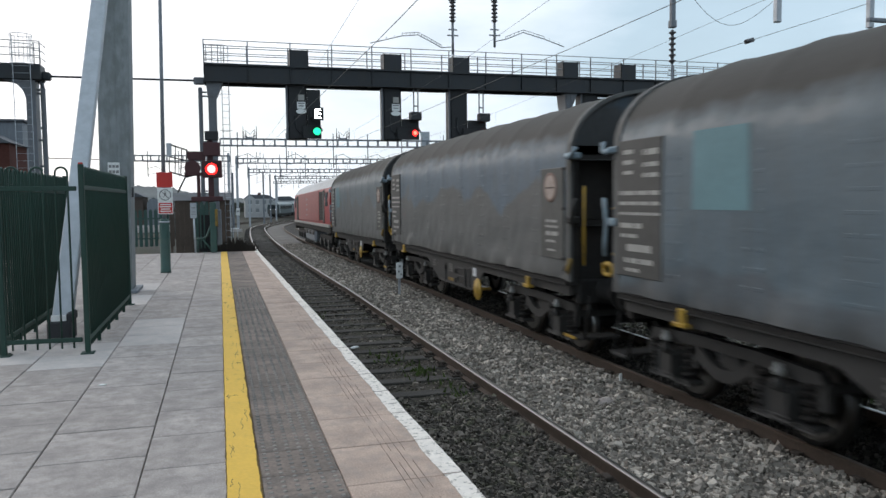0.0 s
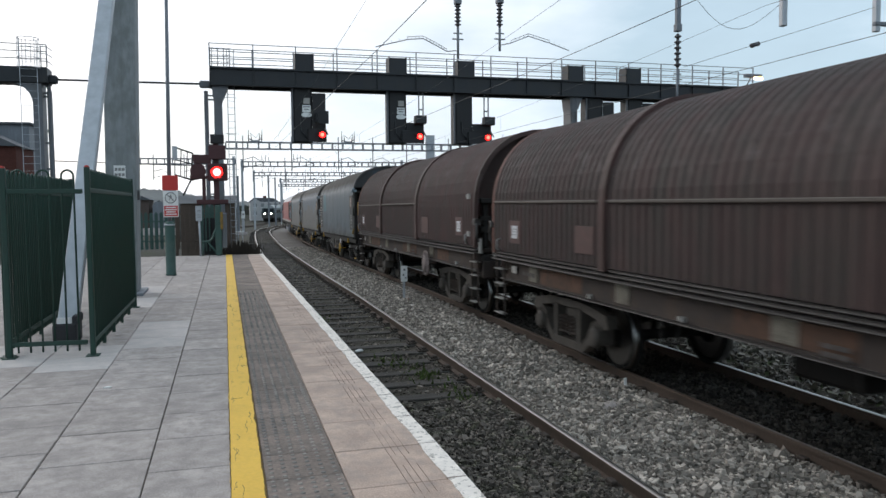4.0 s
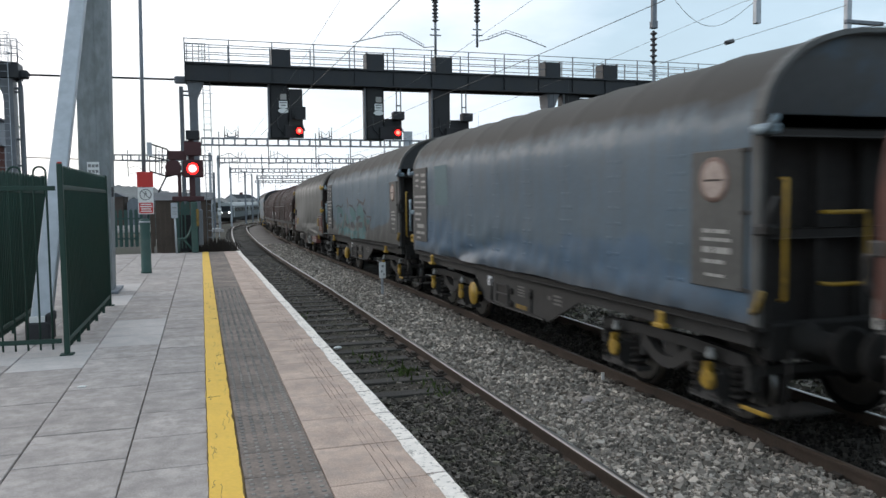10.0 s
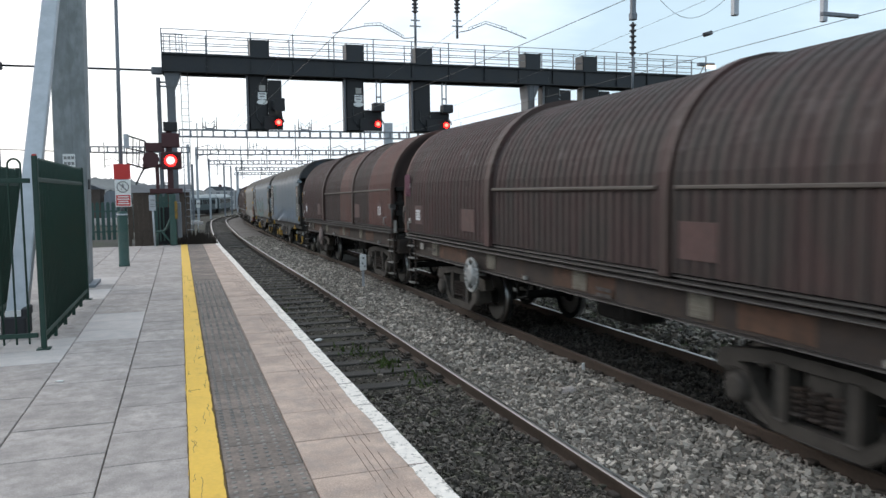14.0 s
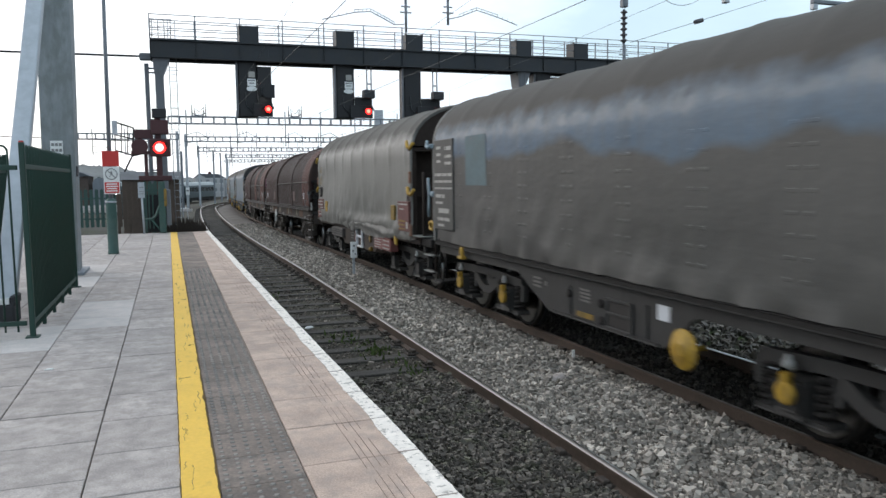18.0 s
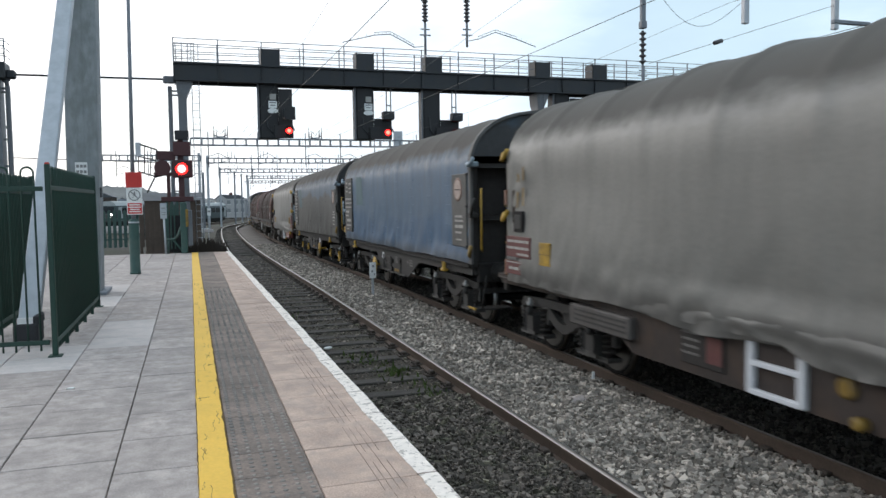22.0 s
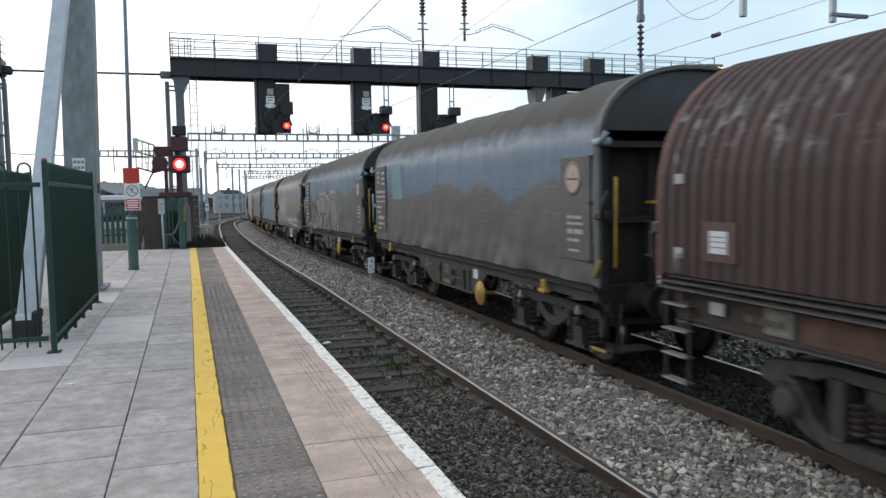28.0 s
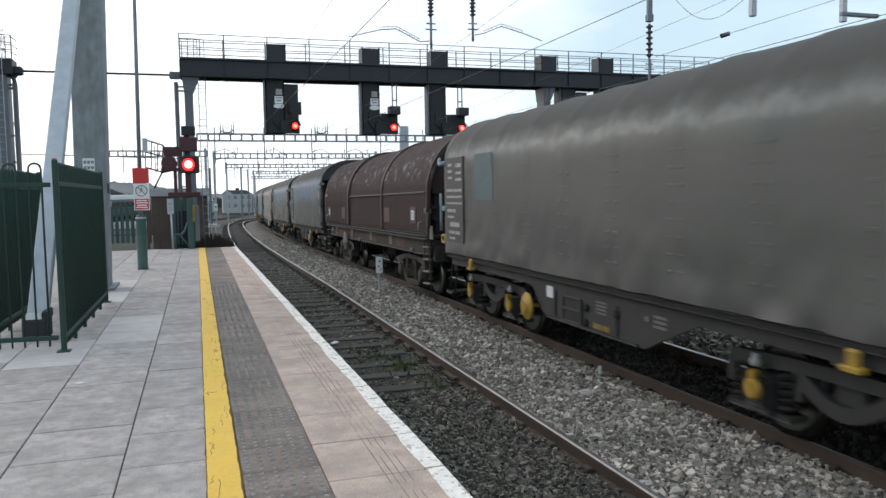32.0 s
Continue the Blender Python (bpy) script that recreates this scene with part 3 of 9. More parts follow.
        self.add([put(p, lo) for p in outline] + [put(p, hi) for p in outline],
                 [(i, (i + 1) % n, n + (i + 1) % n, n + i) for i in range(n)] + [tuple(range(n - 1, -1, -1)), tuple(range(n, 2 * n))])
        return self

    def sheet(self, rows, smooth=True, closed=False):
        """A skin over rows of points."""
        n, k = len(rows[0]), len(rows)
        f = [(i * n + j, i * n + (j + 1) % n, (i + 1) * n + (j + 1) % n, (i + 1) * n + j)
             for i in range(k - 1) for j in range(n if closed else n - 1)]
        return self.add([p for r in rows for p in r], f, smooth)

    def mesh(self, name, mat):
        me = bpy.data.meshes.new(name)
        me.from_pydata(self.v, [], self.f)
        me.polygons.foreach_set("use_smooth", self.smooth)
        me.materials.append(mat)
        bm = bmesh.new()
        bm.from_mesh(me)
        bmesh.ops.recalc_face_normals(bm, faces=bm.faces)
        bm.to_mesh(me)
        bm.free()
        me.update()
        return me


def part(name, geo, mat, parent, label=""):
    me = geo if isinstance(geo, bpy.types.Mesh) else geo.mesh(name, M[mat] if isinstance(mat, str) else mat)
    ob = new(name, me)
    ob.parent = parent
    if label:
        ob["label"] = label
    return ob


def thing(name, label, category, group="", kind="", at=None):
    ob = tagged(new(name), label, category, group, kind)
    if at is not None:
        ob.matrix_basis = at
    return ob


def raw_mesh(name, verts, faces, mat, smooth=False):
    """A large mesh straight from arrays."""
    me = bpy.data.meshes.new(name)
    me.from_pydata(verts, [], faces)
    if smooth:
        me.polygons.foreach_set("use_smooth", [True] * len(me.polygons))
    me.materials.append(M[mat])
    me.update()
    return me


# ---- the line of the tracks ----
RAIL = -0.915                      # rail tops beside the platform
FAR_TRACK, NEAR_TRACK, GAUGE = 6.10, 2.51, 1.505


def fall(s):
    """How far the lines have dropped s metres along: level beside the platform, then gently downhill."""
    return 0.85 * (1 - math.exp(-(max(0.0, s - 19.1) / 45.5) ** 1.16))


def survey():
    """The far track's centre line by small steps: a slow right-hand bend that tightens further off."""
    at = np.arange(-260, 260, 0.25)
    head = -0.006 + np.maximum(0, at - 10.6) / 1534 + np.maximum(0, at - 85) / 120
    x = np.concatenate([[0], np.cumsum(np.sin(head[:-1]) * 0.25)])
    y = np.concatenate([[0], np.cumsum(np.cos(head[:-1]) * 0.25)])
    zero = int(np.argmin(abs(at)))
    return at, x - x[zero], y - y[zero], head


LINE = survey()


def on_line(s, off):
    """A place s metres along the lines, off metres right of the platform's line, and the heading there."""
    at, xs, ys, head = LINE
    x, y, h = (float(np.interp(s, at, q)) for q in (xs, ys, head))
    d = off - FAR_TRACK
    return Vector((FAR_TRACK + x + d * math.cos(h), y - d * math.sin(h), RAIL - fall(s))), -h


def on_wire_line(s, off):
    """The line that the overhead wires keep to, level, with the curve in chords."""
    bend, radius, skew = 44.0, 224.0, -0.005
    if s <= bend:
        return Vector((off + skew * s, s, RAIL))
    a = (s - bend) / radius
    r = radius - (off - FAR_TRACK)
    return Vector((FAR_TRACK + skew * bend + radius - r * math.cos(a), bend + r * math.sin(a), RAIL))


def run(t):
    """How far the freight train has rolled after t seconds, slowing from 8.0 to 5.5 metres a second."""
    u = t / 32
    return 256.80 * u - 66.90 * u ** 2 - 8.35 * u ** 3 + 19.64 * u ** 4


def on_track(s, half=4.0):
    """The pose of a vehicle with its middle at s, on two bogies."""
    a, _ = on_line(s - half, FAR_TRACK)
    b, _ = on_line(s + half, FAR_TRACK)
    d = b - a
    return Matrix.Translation((a + b) / 2) @ Matrix.Rotation(math.atan2(-d.x, d.y), 4, "Z") @ Matrix.Rotation(math.atan2(d.z, math.hypot(d.x, d.y)), 4, "X")


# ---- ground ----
# the far track's bed, a near-black strip beside the paler ballast
M["ballast_black"] = material("near_black_ballast", (0.050, 0.045, 0.040), 0.92, vary=0.5, grain=20, patch=0.9, bump=1.0)

M["ballast_mossy"] = material("mossy_ballast", (0.040, 0.038, 0.026), 0.95, vary=0.5, grain=20, patch=0.9, stain=(0.045, 0.062, 0.018), stained=0.9, edge=(0.42, 0.6), bump=1.0)


def build_ground():
    g = thing("ground", "dark cindery railway ground reaching the horizon", "ground", kind="structure")
    xs = [-1500, -600, -300, -150, -80, -60] + list(range(-48, 62, 2)) + [80, 150, 300, 600, 1500]
    ys = [-1500, -400, -220, -100, -30, 0, 15, 22.6, 22.8, 26, 35, 50] + list(range(60, 260, 4)) + [300, 400, 700, 2500]

    def lie(x, y):
        """The ground falls away outside the curve to the lower passenger line."""
        out = NEAR_TRACK - x + (0.0 if y < 0 or y > 250 else on_line(y, NEAR_TRACK)[0].x - NEAR_TRACK)
        ease = lambda u: max(0.0, min(1.0, u)) ** 2 * (3 - 2 * max(0.0, min(1.0, u)))
        return RAIL - 0.33 - fall(min(y, 150)) * ease((x + 8) / 5) - 1.75 * ease((out - 2.2) / 4) * ease((y - 72) / 26) + 0.06 * noise.noise((x * 0.2, y * 0.2, 0))

    rows = [[(x, y, lie(x, y)) for x in xs] for y in ys]
    part("soil", Geo().sheet(rows), "earth", g)
    bed = thing("ballast_bed", "grey and oil-dark stone ballast under the two tracks", "ballast", kind="structure")
    # profile across: offset from the platform's line, height against the rail tops
    dark = [(1.24, -0.34), (1.45, -0.25), (1.8, -0.185), (2.5, -0.180), (3.3, -0.19), (3.45, -0.19), (3.55, -0.17)]
    pale = [(3.55, -0.17), (4.0, -0.10), (4.5, -0.09), (5.05, -0.12), (5.3, -0.16)]
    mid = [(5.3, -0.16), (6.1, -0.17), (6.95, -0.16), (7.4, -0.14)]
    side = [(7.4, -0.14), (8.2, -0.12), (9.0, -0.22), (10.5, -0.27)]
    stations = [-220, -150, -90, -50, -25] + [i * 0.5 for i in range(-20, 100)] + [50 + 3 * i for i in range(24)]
    for nm, prof, mat in (("dark_ballast", dark, "ballast_dark"), ("pale_ballast", pale, "ballast"), ("track_ballast", mid, "ballast_black"), ("side_ballast", side, "ballast_mossy")):
        fine = []
        for (a, za), (b, zb) in zip(prof, prof[1:]):
            k = max(1, int((b - a) / 0.15))
            fine += [(a + (b - a) * i / k, za + (zb - za) * i / k) for i in range(k)]
        fine.append(prof[-1])
        rows = []
        for s in stations:
            row = []
            for off, dz in fine:
                p, _ = on_line(s, off)
                row.append((p.x, p.y, p.z + dz + 0.012 * noise.noise((off * 5, s * 5, 2)) + 0.02 * noise.noise((off, s, 7))))
            rows.append(row)
        part(nm, Geo().sheet(rows), mat, bed)


def stones(name, mat, parent, n, lo, hi, near, far, size, z, seed):
    """n broken stones lying in a strip of the ballast, thinning out with distance."""
    rng = np.random.default_rng(seed)
    s = near + (far - near) * rng.random(n) ** 1.7
    off = lo + (hi - lo) * rng.random(n)
    base = np.array([(x, y, zz) for x in (-1, 1) for y in (-1, 1) for zz in (-1, 1)], float) * 0.5
    faces0 = np.array([(0, 1, 3, 2), (4, 6, 7, 5), (0, 4, 5, 1), (2, 3, 7, 6), (0, 2, 6, 4), (1, 5, 7, 3)])
    dims = size * (0.75 + 1.1 * rng.random((n, 1, 1)) ** 4) * (0.55 + 0.9 * rng.random((n, 1, 3))) * (1 + 0.012 * np.maximum(s, 0))[:, None, None]
    v = (base[None] + rng.normal(0, 0.13, (n, 8, 3))) * dims
    ang = rng.random(n) * 6.283
    tilt = rng.normal(0, 0.5, n)
    ca, sa, ct, st = np.cos(ang), np.sin(ang), np.cos(tilt), np.sin(tilt)
    x, y, zz = v[..., 0], v[..., 1], v[..., 2]
    y, zz = y * ct[:, None] - zz * st[:, None], y * st[:, None] + zz * ct[:, None]
    x, y = x * ca[:, None] - y * sa[:, None], x * sa[:, None] + y * ca[:, None]
    place = np.array([on_line(a, b)[0] for a, b in zip(s, off)])
    pts = np.stack([x, y, zz], -1) + place[:, None]
    pts[..., 2] += np.interp(off, [q[0] for q in z], [q[1] for q in z])[:, None] + rng.normal(0.006, 0.013, n)[:, None]
    faces = (faces0[None] + 8 * np.arange(n)[:, None, None]).reshape(-1, 4)
    me = raw_mesh(name, pts.reshape(-1, 3).tolist(), faces.tolist(), mat)
    ob = part(name, me, mat, parent)
    ob["kind"] = "stuff"
    return ob


def stone_material(m, bright, dark=0.45):
    """Gives every stone of a heap its own shade."""
    nt = m.node_tree
    geo = nt.nodes.new("ShaderNodeNewGeometry")
    rng = nt.nodes.new("ShaderNodeMapRange")
    rng.inputs["To Min"].default_value, rng.inputs["To Max"].default_value = dark, bright
    few = nt.nodes.new("ShaderNodeMath")
    few.operation = "POWER"
    few.inputs[1].default_value = 2.0
    nt.links.new(geo.outputs["Random Per Island"], few.inputs[0])
    nt.links.new(few.outputs[0], rng.inputs["Value"])
    mul = nt.nodes.new("ShaderNodeMixRGB")
    mul.blend_type = "MULTIPLY"
    mul.inputs["Fac"].default_value = 1.0
    bsdf = nt.nodes["Principled BSDF"]
    nt.links.new(bsdf.inputs["Base Color"].links[0].from_socket, mul.inputs["Color1"])
    nt.links.new(rng.outputs[0], mul.inputs["Color2"])
    nt.links.new(mul.outputs["Color"], bsdf.inputs["Base Color"])


M["stone_pale"] = material("loose_grey_stone", (0.372, 0.328, 0.286), 0.9, vary=0.25, grain=40, patch=1.3, stain=(0.225, 0.205, 0.180), stained=0.7, edge=(0.42, 0.6), bump=0.3)
M["stone_dark"] = material("loose_oily_stone", (0.118, 0.100, 0.084), 0.85, vary=0.25, grain=40, patch=2.1, stain=(0.078, 0.078, 0.048), stained=0.75, edge=(0.5, 0.62), bump=0.3)
M["stone_black"] = material("loose_black_stone", (0.050, 0.045, 0.040), 0.9, vary=0.2, grain=40, bump=0.3)
stone_material(M["stone_black"], 2.2)
stone_material(M["stone_pale"], 1.85, 0.55)
stone_material(M["stone_dark"], 2.2, 0.5)


def build_tracks():
    rail_prof = [(-0.07, -0.16), (0.07, -0.16), (0.07, -0.148), (0.012, -0.13), (0.012, -0.045), (0.036, -0.035), (0.036, -0.006), (-0.036, -0.006), (-0.036, -0.035), (-0.012, -0.045), (-0.012, -0.13), (-0.07, -0.148)]
    stations = [-220, -120, -60, -30, -10, 0, 10, 20, 30, 40] + [45 + 2.5 * i for i in range(60)]
    for centre, label, worn in ((NEAR_TRACK + 0.06, "empty track with rusty rails on dark timber sleepers", 0), (FAR_TRACK, "track under the freight train with worn rails", 1)):
        tr = thing("track", label, "railway track", group="tracks beside the platform", kind="structure")
        for k in (-0.5, 0.5):
            rows, head = [], []
            for s in stations:
                row = []
                for x, z in rail_prof:
                    p, _ = on_line(s, centre + k * GAUGE + x)
                    row.append((p.x, p.y, p.z + z))
                rows.append(row)
                row = []
                for x, z in ((-0.034, -0.006), (-0.027, 0.0), (0.027, 0.0), (0.034, -0.006)):
                    p, _ = on_line(s, centre + k * GAUGE + x)
                    row.append((p.x, p.y, p.z + z + 0.001))
                head.append(row)
            r = part("rail", Geo().sheet(rows, smooth=False, closed=True), "rail_rust", tr)
            part("rail_head", Geo().sheet(head, smooth=True), "rail_dull" if worn and k < 0 else "rail_top", r, "polished steel running surface")
        # sleepers and their chairs
        sl = Geo().box(-1.28, -0.125, -0.13, 1.28, 0.125, 0.0, 0.012).mesh("sleeper", M["sleeper"])
        chair = Geo()
        for k in (-0.5, 0.5):
            c = k * GAUGE
            chair.box(c - 0.19, -0.09, 0.0, c + 0.19, 0.09, 0.03, 0.01)
            for q in (-1, 1):
                chair.box(c + q * 0.085 - 0.035, -0.06, 0.03, c + q * 0.085 + 0.035, 0.06, 0.075, 0.01)
                chair.rod((c + q * 0.15, -0.045, 0.03), (c + q * 0.15, -0.045, 0.06), 0.018, n=6)
                chair.rod((c + q * 0.15, 0.045, 0.03), (c + q * 0.15, 0.045, 0.06), 0.018, n=6)
        chair = chair.mesh("rail_chair", M["chair_iron"])
        rng = random.Random(5 + worn)
        s = -8.48
        while s < 100:
            p, a = on_line(s, centre)
            pose_s = Matrix.Translation(p + Vector((0, 0, -0.158 + rng.uniform(-0.010, 0.006)))) @ Matrix.Rotation(a + rng.uniform(-0.012, 0.012), 4, "Z")
            o = part("sleeper", sl, "", tr)
            o.matrix_basis = pose_s
            if s < 60:
                o2 = part("rail_chair", chair, "", o)
            s += 0.72 if s < 60 else 1.44


def build_stones():
    heap = thing("ballast_stones", "loose broken grey and oil-dark ballast stones", "ballast", kind="stuff")
    zd = [(1.24, -0.33), (1.45, -0.24), (1.8, -0.20), (3.3, -0.20), (3.45, -0.18), (3.55, -0.16), (4.0, -0.10), (4.5, -0.09), (5.05, -0.12), (5.3, -0.16), (6.9, -0.16), (7.4, -0.13), (8.2, -0.11), (9, -0.21), (10.5, -0.26)]
    stones("dark_stones", "stone_dark", heap, 46000, 1.3, 3.45, 2.0, 40, 0.023, [(x, z - 0.008 if x < 3.4 else z) for x, z in zd], 1)
    # nearer by, the near track is filled up over its sleepers
    stones("heaped_stones", "stone_dark", heap, 32000, 1.35, 3.25, 2.0, 9.0, 0.024, [(x, z + 0.055) for x, z in zd], 6)
    stones("pale_stones", "stone_pale", heap, 78000, 3.4, 5.3, 2.0, 50, 0.029, zd, 2)
    stones("rear_dark_stones", "stone_dark", heap, 5000, 1.35, 3.25, 2.4, -8, 0.033, [(x, z + 0.03) for x, z in zd], 8)
    stones("rear_pale_stones", "stone_pale", heap, 7000, 3.4, 5.3, 2.4, -8, 0.036, zd, 9)
    stones("track_stones", "stone_black", heap, 16000, 5.4, 6.9, 2.0, 26, 0.026, zd, 3)
    stones("side_stones", "stone_dark", heap, 22000, 6.9, 10.3, 2.0, 40, 0.045, zd, 4)
    # two pale stones that stand out, one between the tracks and one in the near track
    for nm, s, off, r in (("large_stone", 8.05, 4.38, 0.11), ("white_stone", 12.6, 2.18, 0.055)):
        g = Geo()
        rng = random.Random(3)
        rows = [[(r * 1.5 * math.sin(b) * math.cos(a) * (1 + 0.15 * rng.random()), r * math.sin(b) * math.sin(a), r * 0.5 * math.cos(b) + 0.02)
                 for a in [2 * math.pi * i / 9 for i in range(9)]] for b in [math.pi * j / 6 for j in range(7)]]
        g.sheet(rows, closed=True)
        t = thing(nm, "pale lump of limestone lying on the ballast", "stone")
        part("lump", g, "white" if nm == "white_stone" else "slab", t)
        p, _ = on_line(s, off)
        t.matrix_basis = Matrix.Translation(p + Vector((0, 0, -0.10 if off > 4 else -0.14))) @ Matrix.Rotation(0.6, 4, "Z")
    # a clump of weeds in the near track
    w = thing("weed_clump", "small green weeds growing between the sleepers", "weeds", kind="stuff")
    rng = random.Random(9)
    g = Geo()
    for cx, cy, k in ((2.75, 10.6, 90), (2.5, 11.6, 50), (2.9, 9.4, 40), (1.9, 16.5, 40)):
        for _ in range(k):
            x, y = cx + rng.gauss(0, 0.12), cy + rng.gauss(0, 0.3)
            h, a = rng.uniform(0.02, 0.09), rng.uniform(0, 6.28)
            dx, dy = 0.02 * math.cos(a), 0.02 * math.sin(a)
            g.add([(x - dx, y - dy, RAIL - 0.16), (x + dx, y + dy, RAIL - 0.16), (x + dy * 2, y + dx * 2, RAIL - 0.15 + h)], [(0, 1, 2)])
    part("blades", g, "moss", w)


# ---- platform ----
END = 22.6
BACK = -6.0


def edge_at(y):
    """The platform's edge draws in a little towards its far end."""
    return 1.188 - 0.0088 * max(0.0, y - 4.0)


COLUMNS = [-5.33, -4.75, -4.17, -3.59, -3.01, -2.43, -1.65, -1.03, -0.44, 0.0]


def build_platform():
    pf = thing("platform", "station platform of grey slabs with a white-painted edge", "platform", kind="structure")
    g = Geo()
    g.box(-5.33, -60, RAIL - 0.4, 0.94, END, -0.052)
    part("platform_body", g, "mortar", pf)
    g = Geo()
    for k in range(42):
        e = edge_at(-2 + k * 0.6) - 0.09
        g.box(0.93, -2 + k * 0.6, RAIL - 0.45, e, -2 + k * 0.6 + 0.592, -0.07, 0.008)
    part("edge_wall", g, "tactile", pf)
    # paving behind the camera and far to its left, never near the view
    part("rear_paving", Geo().box(-5.33, -60, -0.05, -0.01, BACK, -0.004), "slab", pf)
    part("rear_line", Geo().box(-0.008, -60, -0.05, 0.165, BACK, 0.002), "yellow_line", pf)
    part("rear_tactile", Geo().box(0.168, -60, -0.05, 0.573, BACK, -0.002), "tactile", pf)
    part("rear_coping", Geo().box(0.577, -60, -0.05, 1.06, BACK, -0.002), "coping", pf)
    part("rear_edge", Geo().box(1.063, -60, -0.05, 1.188, BACK, 0.002), "white_line", pf)
    rng = random.Random(11)
    shapes = {}

    def lay(name, x0, x1, y0, y1, mat, z=0.0):
        key = (name, round(x1 - x0, 3), round(y1 - y0, 3), mat)
        if key not in shapes:
            shapes[key] = Geo().box(0, 0, -0.05, x1 - x0, y1 - y0, 0.0, 0.004).mesh(name, M[mat])
        o = part(name, shapes[key], "", pf)
        o.matrix_basis = Matrix.Translation((x0, y0, z + rng.uniform(-0.002, 0.002))) @ Matrix.Rotation(rng.uniform(-0.0015, 0.0015), 4, "Y")
        return o

    for c, (a, b) in enumerate(zip(COLUMNS, COLUMNS[1:])):
        shift = 0.11 if c == len(COLUMNS) - 2 else (0.37 if c == len(COLUMNS) - 3 else 0.04 + 0.3 * (c % 2))
        y = shift - 6.6
        while y < END:
            y0, y1 = max(y, BACK), min(y + 0.5885, END)
            if y1 - y0 > 0.05:
                pale = (c == 7 and 8.1 < y < 9.5) or (c == 6 and (11.1 < y < 12.5 or 13.2 < y < 13.9)) or (c in (5, 6) and 7.0 < y < 8.2)
                lay("paving_slab", a + 0.004, b - 0.004, y0, y1, "slab_new" if pale else "slab")
            y += 0.6
    y = -6.45
    while y < END:
        y0, y1 = max(y, BACK), min(y + 0.593, END)
        lay("coping_stone", 0.577, round(edge_at(y0) - 0.003, 2), y0, y1, "coping")
        y += 0.6
    # tactile strip, its rows of blisters in one mesh
    y = BACK
    while y < END - 0.01:
        lay("tactile_slab", 0.168, 0.573, y, min(y + 0.397, END), "tactile")
        y += 0.4
    g = Geo()
    y = 1.9
    while y < 13:
        for k in range(6):
            x = 0.203 + k * 0.0672
            n = 6 if y < 6 else 4
            top = [(x + 0.011 * math.cos(6.283 * i / n), y + 0.011 * math.sin(6.283 * i / n), 0.0062) for i in range(n)]
            foot = [(x + 0.017 * math.cos(6.283 * i / n), y + 0.017 * math.sin(6.283 * i / n), -0.001) for i in range(n)]
            g.add(foot + top, [(i, (i + 1) % n, n + (i + 1) % n, n + i) for i in range(n)] + [tuple(range(n, 2 * n))])
        y += 0.0667
    o = part("blisters", g, "blister", pf, "rows of raised tactile blisters")
    o["kind"] = "stuff"

    def strip(name, x0, x1, mat, z, jag, step=0.03):
        rows = []
        y = BACK
        while y < END:
            a = x0 + jag * (noise.noise((y * 2.3, x0 * 9, 1)) + 0.7 * noise.noise((y * 14, x0 * 9, 5)))
            b = x1 + jag * 0.6 * (noise.noise((y * 1.7, x1 * 9, 3)) + 0.6 * noise.noise((y * 16, x1 * 9, 8)))
            k = edge_at(y) - 1.188 if x1 > 1 else 0.0
            rows.append([(a + k, y, z - 0.003), (a + k, y, z), (b + k, y, z), (b + k, y, z - 0.006)])
            y += step
        part(name, Geo().sheet(rows, smooth=False), mat, pf)

    strip("yellow_line", -0.007, 0.162, "yellow_line", 0.0045, 0.007)
    strip("white_edge", 1.083, 1.188, "white_line", 0.0045, 0.012)
    # scored lines along the coping, one joint to the next
    g = Geo()
    for x in (0.87, 0.905, 0.945, 0.985):
        y = 0.6
        while y < 16:
            k = edge_at(y) - 1.188
            g.box(x + k - 0.001, y, 0.0, x + k + 0.001, y + 0.5 + 0.09 * math.sin(x * 90 + y * 3), 0.0026)
            y += 0.6
    part("score_lines", g, "score", pf, "fine dark lines scored along the edge stones")
    g = Geo()
    y = 0.15
    while y < END - 0.5:
        e = edge_at(y)
        g.box(e - 0.11, y - 0.004, 0.003, e - 0.002, y + 0.003 + 0.003 * math.sin(y * 7), 0.0056)
        y += 0.6
    part("edge_cracks", g, "score", pf, "dark joints through the white paint")
    # grime along the worn edges of the yellow paint
    for name, x, wide, seed in (("line_grime", 0.163, 0.010, 3), ("line_grime", -0.006, 0.006, 7)):
        rows, y = [], BACK
        while y < 16:
            a = x + 0.006 * noise.noise((y * 3.1, seed, 2)) + 0.004 * noise.noise((y * 17, seed, 4))
            wd = max(0.0015, wide * (0.55 + 0.9 * noise.noise((y * 5.3, seed, 6))))
            rows.append([(a - wd, y, 0.0048), (a, y, 0.0062), (a + wd * 0.6, y, 0.0048)])
            y += 0.03
        part(name, Geo().sheet(rows, smooth=False), "line_dirt", pf, "brown grime along the worn yellow paint")
    # lifted cracks in the yellow paint, most of them running lengthwise
    g, r = Geo(), random.Random(21)
    y = 1.6
    while y < 14:
        x, l = r.uniform(0.015, 0.135), r.uniform(0.08, 0.34)
        a0, k0 = r.uniform(0, 6.3), r.uniform(0.6, 1.4)
        pts = [(max(0.006, min(0.152, x + 0.006 * math.sin(i * k0 + a0) + 0.010 * noise.noise((y * 9, i * 0.7, 2)))), y + l * i / 7, 0.0050) for i in range(8)]
        g.pipe(pts, 0.0012, 4)
        if r.random() < 0.2:
            q = pts[4]
